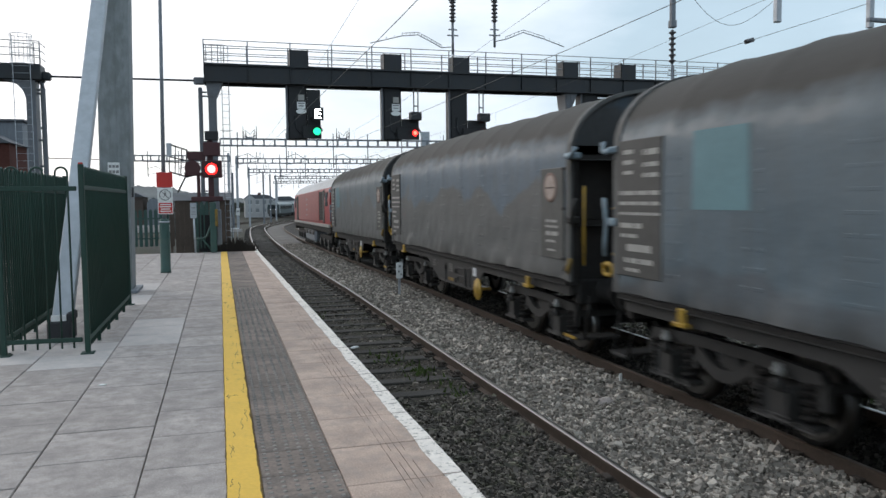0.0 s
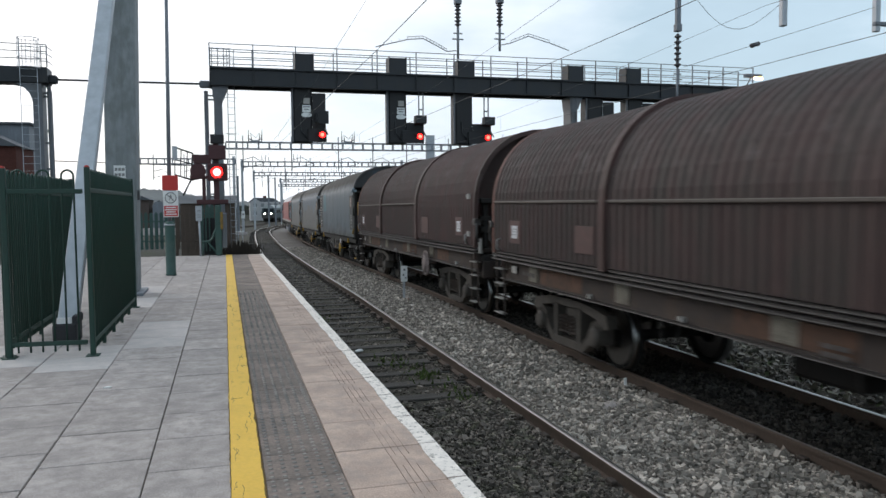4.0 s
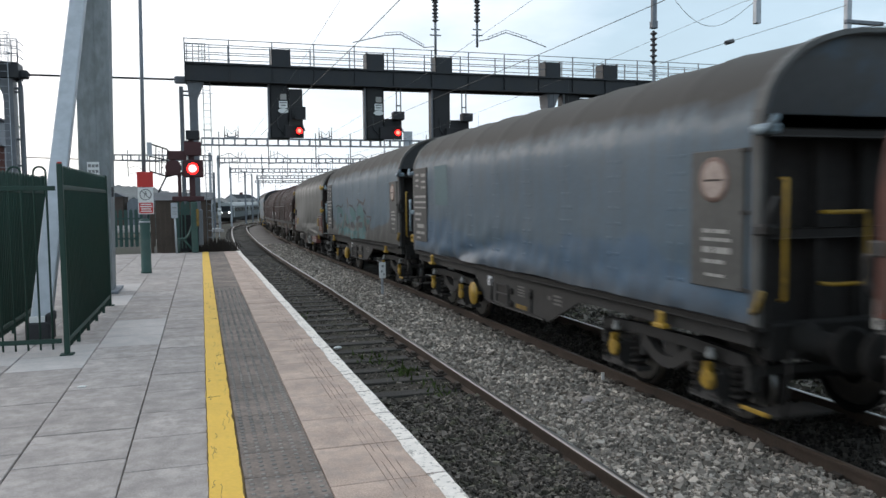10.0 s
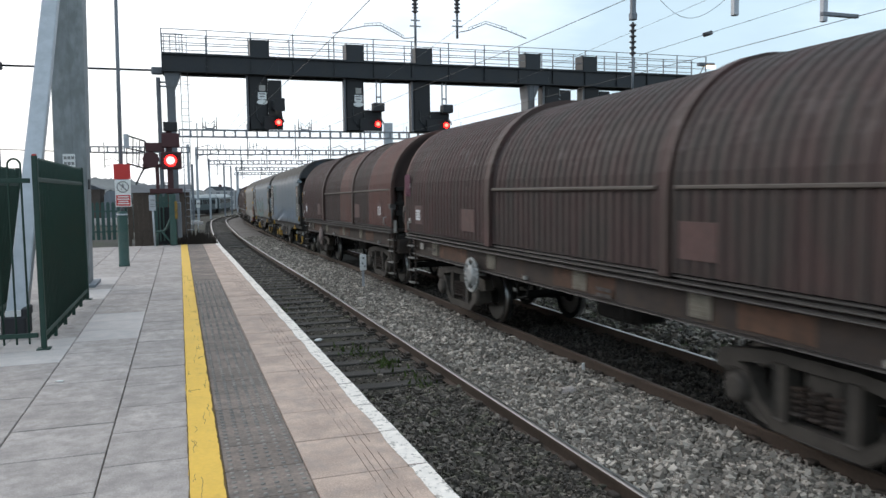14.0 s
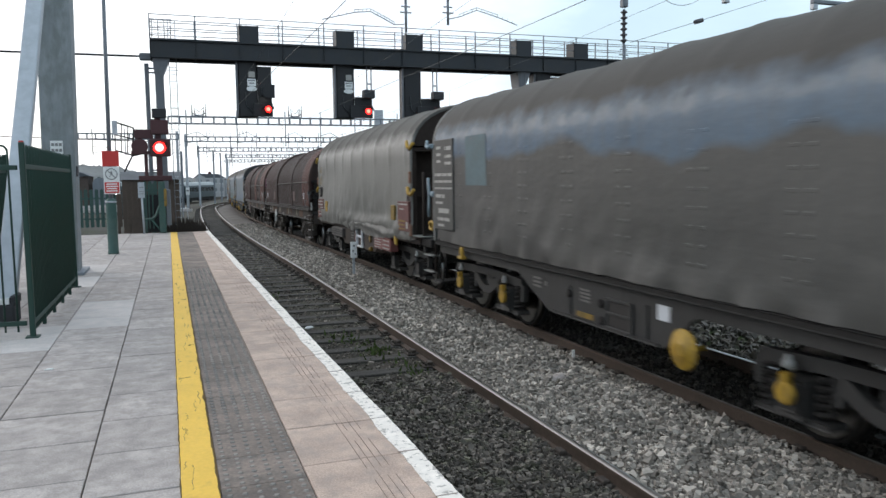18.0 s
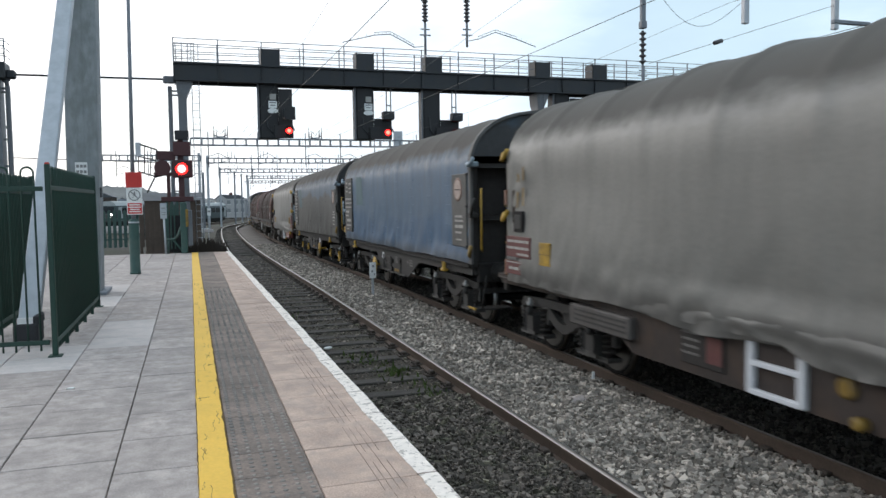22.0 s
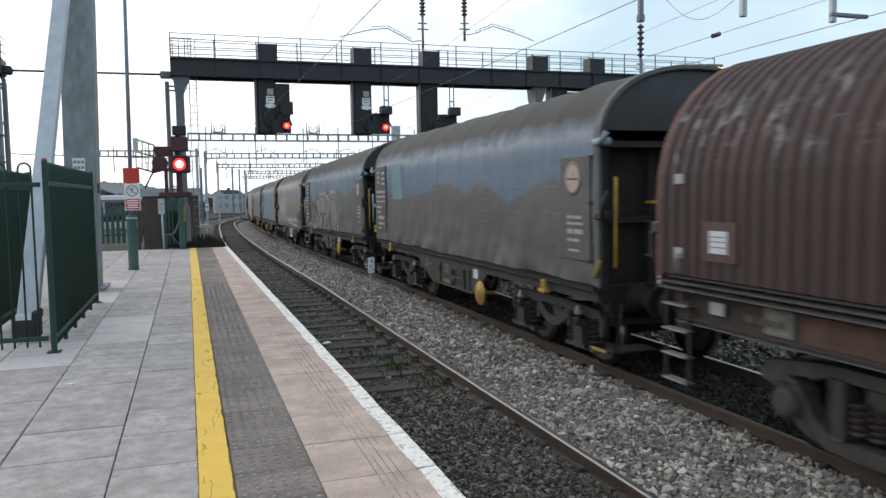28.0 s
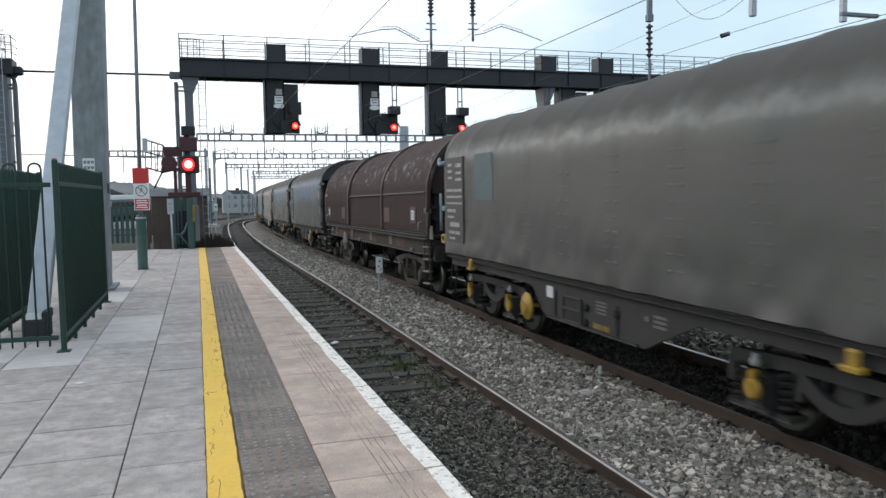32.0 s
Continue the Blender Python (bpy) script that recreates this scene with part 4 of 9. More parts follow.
            g.pipe([q, (max(0.006, min(0.152, q[0] + r.uniform(-0.06, 0.06))), q[1] + r.uniform(-0.01, 0.03), 0.0050), (max(0.006, min(0.152, q[0] + r.uniform(-0.10, 0.10))), q[1] + r.uniform(-0.02, 0.05), 0.0050)], 0.0014, 4)
        y += r.choice((0.10, 0.16, 0.28, 0.45))
    part("paint_cracks", g, "mortar", pf, "dark cracks across the yellow paint")


# ---- the freight train ----
def arch(half, spring, crown, n=18, foot=None, power=2.25):
    """Cross-section of a wagon cover from foot to foot: straight sides, rounded over the top."""
    pts = [] if foot is None else [(-half, foot + (spring - foot) * i / 14) for i in range(14)]
    for i in range(n + 1):
        a = math.pi * i / n
        c, s = math.cos(a), math.sin(a)
        pts.append((-half * math.copysign(abs(c) ** (2 / power), c), spring + (crown - spring) * s ** (2 / power)))
    if foot is not None:
        pts += [(half, spring - (spring - foot) * (i + 1) / 14) for i in range(14)]
    return pts


def helix(g, x, y, z0, z1, r, turns, wire):
    n = turns * 8
    pts = [(x + r * math.cos(2 * math.pi * i / 8), y + r * math.sin(2 * math.pi * i / 8), z0 + (z1 - z0) * i / n) for i in range(n + 1)]
    g.pipe(pts, wire, 4)


WHEELS = []
WHEEL_R = 0.46


def wheelset(parent, y, r=WHEEL_R):
    g = Geo()
    for k in (-1, 1):
        x = k * 0.72
        g.turned("x", (x, 0, 0), [(-0.07 * k, 0.10), (-0.07 * k, 0.16), (-0.02 * k, 0.18), (-0.02 * k, r - 0.07), (-0.07 * k, r - 0.06), (-0.065 * k, r + 0.028), (-0.04 * k, r + 0.028), (-0.03 * k, r), (0.065 * k, r - 0.004), (0.065 * k, r - 0.06), (0.02 * k, r - 0.07), (0.02 * k, 0.18), (0.09 * k, 0.15), (0.09 * k, 0.10)], 24)
        for i in range(6):
            a = i * math.pi / 3
            g.box(x + k * 0.02, math.cos(a) * 0.27 - 0.03, math.sin(a) * 0.27 - 0.03, x + k * 0.04, math.cos(a) * 0.27 + 0.03, math.sin(a) * 0.27 + 0.03, 0.006)
    g.rod((-0.98, 0, 0), (0.98, 0, 0), 0.075, n=12)
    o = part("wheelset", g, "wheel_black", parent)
    for k in (-1, 1):
        part("tread", Geo().turned("x", (k * 0.72, 0, 0), [(-0.028 * k, r + 0.001), (0.064 * k, r - 0.003)], 24), "tread", o, "bright worn wheel tread")
    o.matrix_basis = Matrix.Translation((0, y, r))
    WHEELS.append((o, y, r))
    return o


def plate_bogie(parent, y, damper):
    """A welded two-axle bogie: curved side frames, blocky axle boxes between stout coil springs, dampers, yellow on some."""
    g = Geo()
    low = [(-0.55 + 1.1 * i / 10, 0.66 - 0.25 * math.sin(math.pi * i / 10)) for i in range(11)]
    inner = [(-0.42 + 0.84 * i / 8, 0.74 - 0.20 * math.sin(math.pi * i / 8)) for i in range(9)]
    for k in (-1, 1):
        x0, x1 = sorted((k * 0.98, k * 1.08))
        # the swept lower flange, the top beam and the hornguides of one side
        g.prism([(y + a, b) for a, b in low + inner[::-1]], "x", x0, x1)
        g.prism([(y + a, b) for a, b in [(-1.38, 0.68), (-1.30, 0.80), (-0.5, 0.84), (0.5, 0.84), (1.30, 0.80), (1.38, 0.68), (1.25, 0.66), (0.45, 0.72), (-0.45, 0.72), (-1.25, 0.66)]], "x", x0, x1)
        for a in (-1.34, -0.48, 0.48, 1.34):
            g.box(x0, y + a - 0.05, 0.46, x1, y + a + 0.05, 0.72, 0.012)
    g.box(-1.0, y - 0.16, 0.45, 1.0, y + 0.16, 0.72, 0.02)
    for k in (-1, 1):
        g.box(-0.98, y + k * 1.34 - 0.04, 0.6, 0.98, y + k * 1.34 + 0.04, 0.70, 0.01)
    b = part("bogie_frame", g, "frame_grey", parent)
    for k in (-1, 1):
        for a in (-0.9, 0.9):
            g = Geo().box(k * 0.92, y + a - 0.19, 0.28, k * 1.13, y + a + 0.19, 0.62, 0.035)
            g.box(k * 1.13, y + a - 0.13, 0.33, k * 1.165, y + a + 0.13, 0.57, 0.012)
            g.box(k * 0.94, y + a - 0.42, 0.25, k * 1.12, y + a + 0.42, 0.31, 0.012)
            part("axle_box", g, "frame_grey", b)
            for q in (-0.305, 0.305):
                g = Geo()
                helix(g, k * 1.03, y + a + q, 0.33, 0.70, 0.088, 5, 0.027)
                part("coil_spring", g, "grime", b)
            d = part("damper", Geo().turned("x", (k * 1.16, y + a, 0.49), [(0, 0.085), (k * 0.012, 0.105), (k * 0.05, 0.105), (k * 0.062, 0.085)], 18).box(k * 1.165, y + a - 0.04, 0.57, k * 1.215, y + a + 0.04, 0.67, 0.012) if damper else Geo().turned("z", (k * 1.17, y + a, 0), [(0.56, 0.03), (0.57, 0.05), (0.66, 0.052), (0.68, 0.035)], 14), "yellow" if damper else "frame_grey", b, "yellow damper" if damper else "")
            part("damper_cap", Geo().turned("z", (k * 1.16, y + a, 0), [(0.70, 0.03), (0.71, 0.052), (0.76, 0.052), (0.77, 0.036), (0.81, 0.034), (0.82, 0.02)], 12), "wheel_grey", d, "pale damper cap")
    for a in (-0.9, 0.9):
        wheelset(parent, y + a)


def cast_bogie(parent, y):
    """A cast three-piece bogie: stout side frames with a window of springs and two triangular openings."""
    b = part("bolster", Geo().box(-1.05, y - 0.2, 0.50, 1.05, y + 0.2, 0.78, 0.03), "bogie_brown", parent)
    for k in (-1, 1):
        g = Geo()
        x0, x1 = k * 0.96, k * 1.12
        top = [(-1.24, 0.62), (-1.18, 0.79), (-0.75, 0.86), (-0.42, 0.89), (0.42, 0.89), (0.75, 0.86), (1.18, 0.79), (1.24, 0.62), (1.02, 0.58), (0.88, 0.71), (0.42, 0.78), (-0.42, 0.78), (-0.88, 0.71), (-1.02, 0.58)]
        g.prism([(y + a, c) for a, c in top], "x", x0, x1)
        low = [(-0.94, 0.72), (-0.80, 0.66), (-0.62, 0.40), (-0.44, 0.29), (0.44, 0.29), (0.62, 0.40), (0.80, 0.66), (0.94, 0.72), (0.90, 0.46), (0.74, 0.34), (0.50, 0.17), (-0.50, 0.17), (-0.74, 0.34), (-0.90, 0.46)]
        g.prism([(y + a, c) for a, c in low], "x", x0, x1)
        for q in (-0.38, 0.38):
            g.box(x0, y + q - 0.08, 0.28, x1, y + q + 0.08, 0.80, 0.02)
        side = part("side_frame", g, "bogie_brown", b)
        g = Geo()
        for q in (-0.19, 0.0, 0.19):
            helix(g, k * 1.07, y + q, 0.36, 0.64, 0.068, 5, 0.021)
        part("spring_nest", g, "frame_brown", b)
        for a in (-0.9, 0.9):
            g = Geo().box(k * 0.96, y + a - 0.17, 0.36, k * 1.10, y + a + 0.17, 0.64, 0.03)
            g.turned("x", (k * 1.09, y + a, 0.46), [(0, 0.15), (k * 0.07, 0.15), (k * 0.11, 0.10)], 14)
            part("axle_cap", g, "bogie_brown", b)
        part("brake_hanger", Geo().rod((k * 1.0, y - 0.55, 0.5), (k * 1.0, y - 0.62, 0.24), 0.03, n=6).rod((k * 1.0, y + 0.55, 0.5), (k * 1.0, y + 0.62, 0.24), 0.03, n=6), "grime", side)
    for a in (-0.9, 0.9):
        wheelset(parent, y + a)


def ends(parent, reach, mat):
    """Headstocks, buffers and couplings at both ends."""
    for k in (-1, 1):
        y = k * (reach - 0.62)
        h = part("headstock", Geo().box(-1.25, y - 0.08, 0.86, 1.25, y + 0.08, 1.20, 0.02), mat, parent)
        for x in (-0.875, 0.875):
            g = Geo().turned("y", (x, y + k * 0.08, 1.04), [(0, 0.17), (k * 0.05, 0.17), (k * 0.06, 0.12), (k * 0.34, 0.11), (k * 0.35, 0.075), (k * 0.47, 0.075), (k * 0.48, 0.20), (k * 0.53, 0.21), (k * 0.54, 0.17)], 18)
            part("buffer", g, "grime", h)
        g = Geo().box(-0.05, y, 0.95, 0.05, y + k * 0.35, 1.07, 0.02)
        g.pipe([(0, y + k * 0.3, 1.0), (0, y + k * 0.42, 0.9), (0, y + k * 0.56, 0.92)], 0.03)
        part("coupling_hook", g, "grime", h)
        g = Geo().pipe([(0.35, y, 0.95), (0.36, y + k * 0.25, 0.72), (0.3, y + k * 0.5, 0.6), (0.2, y + k * 0.6, 0.62)], 0.022)
        part("brake_hose", g, "black", h)


def lettering(parent, x, lines, mat="bars"):
    """Unreadable lettering as bars, word by word: (y centre, z, length, height)."""
    for y, z, w, h in lines:
        rng = random.Random(int(1000 * (abs(y) + z * 7 + w)))
        at, end = y - w / 2, y + w / 2
        while at < end - 0.02:
            d = min(rng.uniform(1.6, 4.5) * h, end - at) if w > 0.24 and h < 0.12 else w
            part("text_bar", Geo().box(x - 0.004, at, z - h * 0.42, x, at + d, z + h * 0.42), mat, parent)
            at += d + h * 0.55


def ring_disc(g, x, y, z, r, k=-1, rim=0.03):
    g.turned("x", (x, y, z), [(0, r), (k * 0.012, r), (k * rim, r - 0.02), (k * rim, r * 0.35), (k * (rim + 0.02), r * 0.3)], 24)


def hand_wheel(parent, x, y, z, r, mat, spokes=False):
    g = Geo()
    if not spokes:
        ring_disc(g, x, y, z, r)
    else:
        n = 24
        for i in range(n):
            a, b = 2 * math.pi * i / n, 2 * math.pi * (i + 1) / n
            g.rod((x, y + r * math.cos(a), z + r * math.sin(a)), (x, y + r * math.cos(b), z + r * math.sin(b)), 0.032 * r / 0.27, n=6)
        for i in range(6):
            a = 2 * math.pi * i / 6
            g.rod((x, y, z), (x, y + r * math.cos(a), z + r * math.sin(a)), (0.035 if r > 0.25 else 0.014), n=6)
        g.turned("x", (x + 0.06, y, z), [(0, 0.17), (-0.09, 0.17), (-0.12, 0.10)], 16)
    g.rod((x, y, z), (x + 0.25, y, z), 0.03, n=8)
    return part("hand_wheel", g, mat, parent, "round brake hand wheel")


def drape(x, y, z, y0, bulge, hoops, seed, ribs, loose=False):
    """How far a cover stands out from its frame: slack, bulges, and hoops that show through."""
    d = 0.010 * noise.noise((x * 1.5 + seed, y * 0.9, z * 1.5)) + bulge * noise.noise((x * 0.6 + seed, y * 0.45, z * 0.8))
    if hoops:
        u = abs(((y - y0) / hoops + 0.5) % 1 - 0.5)
        d += ribs * (0.3 + math.exp(-u * u * 260) - 0.5 * min(1, u * 2.4)) * min(1.0, max(0.12, (z - 2.45) * 1.5))
    if loose and z < 2.4:
        d += (0.028 * noise.noise((y * 2.6, z * 3.4, seed)) + 0.02 * noise.noise((y * 6.5 + z * 4, z * 2, seed))) * (2.4 - z) / 1.2
        if z < 1.45:
            d += 0.05 * abs(noise.noise((y * 1.3 + z * 3, 7, seed))) + 0.02 * noise.noise((y * 9, z * 9, seed))
    return d


def stroke(parent, name, pts, mat, out=0.0045, half=1.40, wobble=0.12, **slack):
    """A sprayed stroke that lies on a cover's side: points of (along, up, width)."""
    line = []
    for (a, b, w), (a2, b2, w2) in zip(pts, pts[1:]):
        k = max(1, int(math.hypot(a2 - a, b2 - b) / 0.12))
        line += [(a + (a2 - a) * i / k, b + (b2 - b) * i / k, w + (w2 - w) * i / k) for i in range(k)]
    line.append(pts[-1])
    rows = []
    for i, (a, b, w) in enumerate(line):
        p, q = line[max(i - 2, 0)], line[min(i + 2, len(line) - 1)]
        dy, dz = q[0] - p[0], q[1] - p[1]
        n = math.hypot(dy, dz) or 1.0
        w *= 1 + wobble * noise.noise((a * 3, b * 3, 1))
        rows.append([])
        for u in (-0.5, -0.17, 0.17, 0.5):
            yy, zz = a - dz / n * w * u, b + dy / n * w * u
            rows[-1].append((-(half + drape(-half, yy, zz, **slack) + out), yy, zz))
    return part(name, Geo().sheet(rows), mat, parent)


def silver_tag(w, slack):
    """Large silver letters with pale edges, dark shading and thin brown lines, read by nobody."""
    fills = [
        [(4.62, 1.95, 0.16), (4.50, 1.55, 0.24), (4.52, 1.24, 0.2)],
        [(4.05, 2.20, 0.12), (3.95, 1.75, 0.24), (3.98, 1.28, 0.16)], [(3.72, 2.05, 0.1), (3.55, 1.4, 0.2), (3.1, 1.25, 0.14)], [(3.30, 1.98, 0.2), (3.05, 1.6, 0.30), (3.0, 1.25, 0.24)],
        [(2.42, 2.20, 0.60), (2.44, 1.7, 0.45), (2.42, 1.22, 0.44)],
        [(1.40, 2.50, 1.34), (1.42, 1.78, 1.22)], [(1.82, 1.80, 0.42), (1.80, 1.22, 0.40)], [(0.98, 1.80, 0.40), (0.96, 1.22, 0.38)],
        [(0.40, 1.24, 0.34), (0.42, 1.95, 0.34), (0.38, 2.30, 0.30), (0.08, 2.16, 0.28), (-0.12, 1.75, 0.26), (-0.22, 1.28, 0.24)],
        [(-0.62, 2.54, 1.10), (-0.66, 2.1, 0.84), (-0.72, 1.25, 0.44)],
        [(-1.00, 1.26, 0.15), (-1.27, 1.98, 0.17), (-1.52, 1.25, 0.15)],
        [(-1.66, 1.96, 0.22), (-1.82, 1.88, 0.2)],
    ]
    for pts in fills:
        stroke(w, "silver_letter", pts, "spray_silver", **slack)
        for s in (-1, 1):
            edge, brown = [], []
            for i, (a, b, wd) in enumerate(pts):
                p, q = pts[max(i - 1, 0)], pts[min(i + 1, len(pts) - 1)]
                dy, dz = q[0] - p[0], q[1] - p[1]
                n = math.hypot(dy, dz)
                edge.append((a - s * dz / n * wd * 0.5, b + s * dy / n * wd * 0.5, 0.055))
                brown.append((a - s * dz / n * (wd * 0.5 - 0.07), b + s * dy / n * (wd * 0.5 - 0.07), 0.03))
            stroke(w, "pale_outline", edge, "spray_pale", out=0.008, **slack)
            if pts[0][2] > 0.3:
                stroke(w, "brown_line", brown, "spray_brown", out=0.0095, **slack)
    for pts in ([(2.10, 2.52, 0.07), (1.62, 2.47, 0.07), (1.45, 2.57, 0.06), (1.22, 2.48, 0.06), (0.70, 2.52, 0.07)], [(-0.05, 2.58, 0.08), (-0.5, 2.53, 0.08), (-1.18, 2.52, 0.08)], [(2.74, 2.22, 0.07), (2.12, 2.22, 0.06)], [(0.62, 2.44, 0.06), (0.20, 2.38, 0.06), (-0.02, 2.1, 0.05)], [(4.75, 1.98, 0.05), (4.3, 1.72, 0.05), (4.25, 1.3, 0.05)], [(2.9, 1.35, 0.08), (2.7, 1.75, 0.05)]):
        stroke(w, "pale_outline", pts, "spray_pale", out=0.010, **slack)
    for pts in ([(-0.20, 2.44, 0.03), (-1.05, 2.40, 0.03)], [(1.98, 2.40, 0.03), (0.85, 2.40, 0.03)], [(4.72, 2.36, 0.05), (4.42, 2.0, 0.04), (4.36, 1.25, 0.05)], [(3.42, 2.1, 0.05), (2.95, 1.9, 0.05), (2.80, 1.3, 0.04)], [(3.9, 2.35, 0.05), (3.6, 2.2, 0.04), (3.45, 1.7, 0.05)]):
        stroke(w, "brown_line", pts, "spray_brown", out=0.011, **slack)
    dark = ([(2.05, 1.74, 0.07), (0.78, 1.78, 0.07)], [(1.38, 1.70, 0.34), (1.38, 1.24, 0.32)], [(0.10, 1.75, 0.20), (0.08, 1.26, 0.28)], [(2.14, 1.7, 0.08), (2.10, 1.25, 0.14)], [(0.68, 2.35, 0.07), (0.66, 1.3, 0.10)], [(-1.26, 1.62, 0.10), (-1.26, 1.28, 0.22)], [(3.6, 1.75, 0.14), (3.3, 1.5, 0.12)], [(2.75, 1.55, 0.12), (2.72, 1.25, 0.16)], [(-0.40, 2.30, 0.05), (-0.82, 2.27, 0.05)], [(4.25, 1.95, 0.1), (4.2, 1.3, 0.16)])
    for pts in dark:
        stroke(w, "dark_shading", pts, "spray_dark", out=0.012, **slack)
    for pts in ([(-1.40, 2.00, 0.18), (-1.62, 1.7, 0.24), (-1.80, 1.22, 0.26)], [(-1.95, 1.75, 0.1), (-1.74, 1.45, 0.16), (-1.96, 1.2, 0.2)], [(3.12, 2.02, 0.14), (2.88, 1.94, 0.12)], [(4.5, 2.2, 0.10), (4.30, 1.25, 0.10)]):
        stroke(w, "red_spray", pts, "spray_rust", out=0.009, **slack)
    for pts in ([(-1.62, 1.55, 0.05), (-1.5, 1.35, 0.08)], [(-1.7, 1.7, 0.07), (-1.78, 1.6, 0.05)], [(-3.22, 1.58, 0.05), (-3.42, 1.56, 0.05)], [(-3.24, 1.48, 0.05), (-3.40, 1.46, 0.05)]):
        stroke(w, "pale_dab", pts, "spray_pale", out=0.013, **slack)
    stroke(w, "teal_spray", [(-1.90, 1.58, 0.55), (-2.3, 1.60, 0.62), (-2.72, 1.56, 0.5)], "spray_dim", **slack)
    stroke(w, "teal_line", [(-2.62, 1.62, 0.05), (-2.42, 1.40, 0.06), (-2.2, 1.28, 0.05)], "spray_teal", out=0.009, **slack)


def teal_tag(w, slack):
    """Teal letters of swelling strokes under dark edges."""
    fills = [
        [(3.55, 1.40, 0.10), (3.38, 1.85, 0.22), (3.25, 2.10, 0.22), (2.80, 2.12, 0.22), (2.40, 2.00, 0.26), (2.55, 1.80, 0.12)], [(3.10, 1.75, 0.12), (2.92, 1.25, 0.28)], [(2.6, 1.34, 0.22), (2.20, 1.66, 0.16), (2.05, 2.05, 0.12)],
        [(2.3, 1.32, 0.2), (1.75, 1.42, 0.26), (1.35, 1.36, 0.28), (0.7, 1.30, 0.24), (0.0, 1.28, 0.3), (-0.35, 1.35, 0.2)], [(1.75, 1.85, 0.24), (1.45, 1.72, 0.3), (1.2, 1.50, 0.14)],
        [(1.05, 2.12, 0.12), (0.75, 2.02, 0.34), (0.35, 1.95, 0.4), (0.02, 1.88, 0.24)], [(0.95, 1.76, 0.08), (0.45, 1.68, 0.12), (0.0, 1.45, 0.14)],
        [(-0.2, 2.0, 0.18), (-0.55, 2.08, 0.38), (-0.95, 2.0, 0.36), (-1.22, 1.82, 0.3)], [(-0.42, 1.38, 0.34), (-0.9, 1.40, 0.4), (-1.38, 1.42, 0.36)], [(-0.5, 1.72, 0.1), (-0.8, 1.78, 0.12), (-1.2, 1.60, 0.22)],
        [(-1.5, 1.78, 0.06), (-1.75, 1.72, 0.16), (-2.02, 1.76, 0.05)], [(3.9, 1.62, 0.08), (3.72, 1.58, 0.12)],
    ]
    for pts in fills:
        stroke(w, "teal_letter", pts, "spray_teal", **slack)
    dark = ([(0.9, 1.62, 0.16), (0.5, 1.6, 0.2), (0.1, 1.5, 0.12)], [(-0.45, 1.62, 0.12), (-0.7, 1.62, 0.2), (-1.05, 1.64, 0.16)], [(2.75, 1.92, 0.16), (2.5, 1.9, 0.1)], [(-0.1, 1.75, 0.2), (-0.4, 1.85, 0.12), (-0.75, 1.88, 0.06)],
            [(1.9, 1.7, 0.08), (1.5, 1.55, 0.12), (1.2, 1.62, 0.06)], [(-0.3, 2.2, 0.06), (-0.6, 2.33, 0.10), (-1.0, 2.30, 0.04)], [(1.1, 2.24, 0.05), (0.5, 2.2, 0.08), (0.0, 2.02, 0.05)], [(3.6, 2.2, 0.05), (3.1, 2.26, 0.05), (2.5, 2.18, 0.06), (2.2, 2.3, 0.04)], [(-1.2, 2.1, 0.12), (-1.6, 1.95, 0.05)], [(-1.4, 1.6, 0.12), (-1.7, 1.42, 0.1)], [(2.8, 1.5, 0.1), (2.5, 1.45, 0.12)])
    for pts in dark:
        stroke(w, "dark_shading", pts, "spray_dark", out=0.009, **slack)
    for pts in ([(1.5, 2.5, 0.1), (1.3, 2.2, 0.2)], [(-0.3, 2.42, 0.04), (-1.2, 2.25, 0.08), (-1.5, 2.4, 0.05)], [(-1.6, 1.9, 0.04), (-2.3, 1.87, 0.05), (-1.8, 1.5, 0.05)]):
        stroke(w, "pale_outline", pts, "spray_rust", out=0.007, **slack)


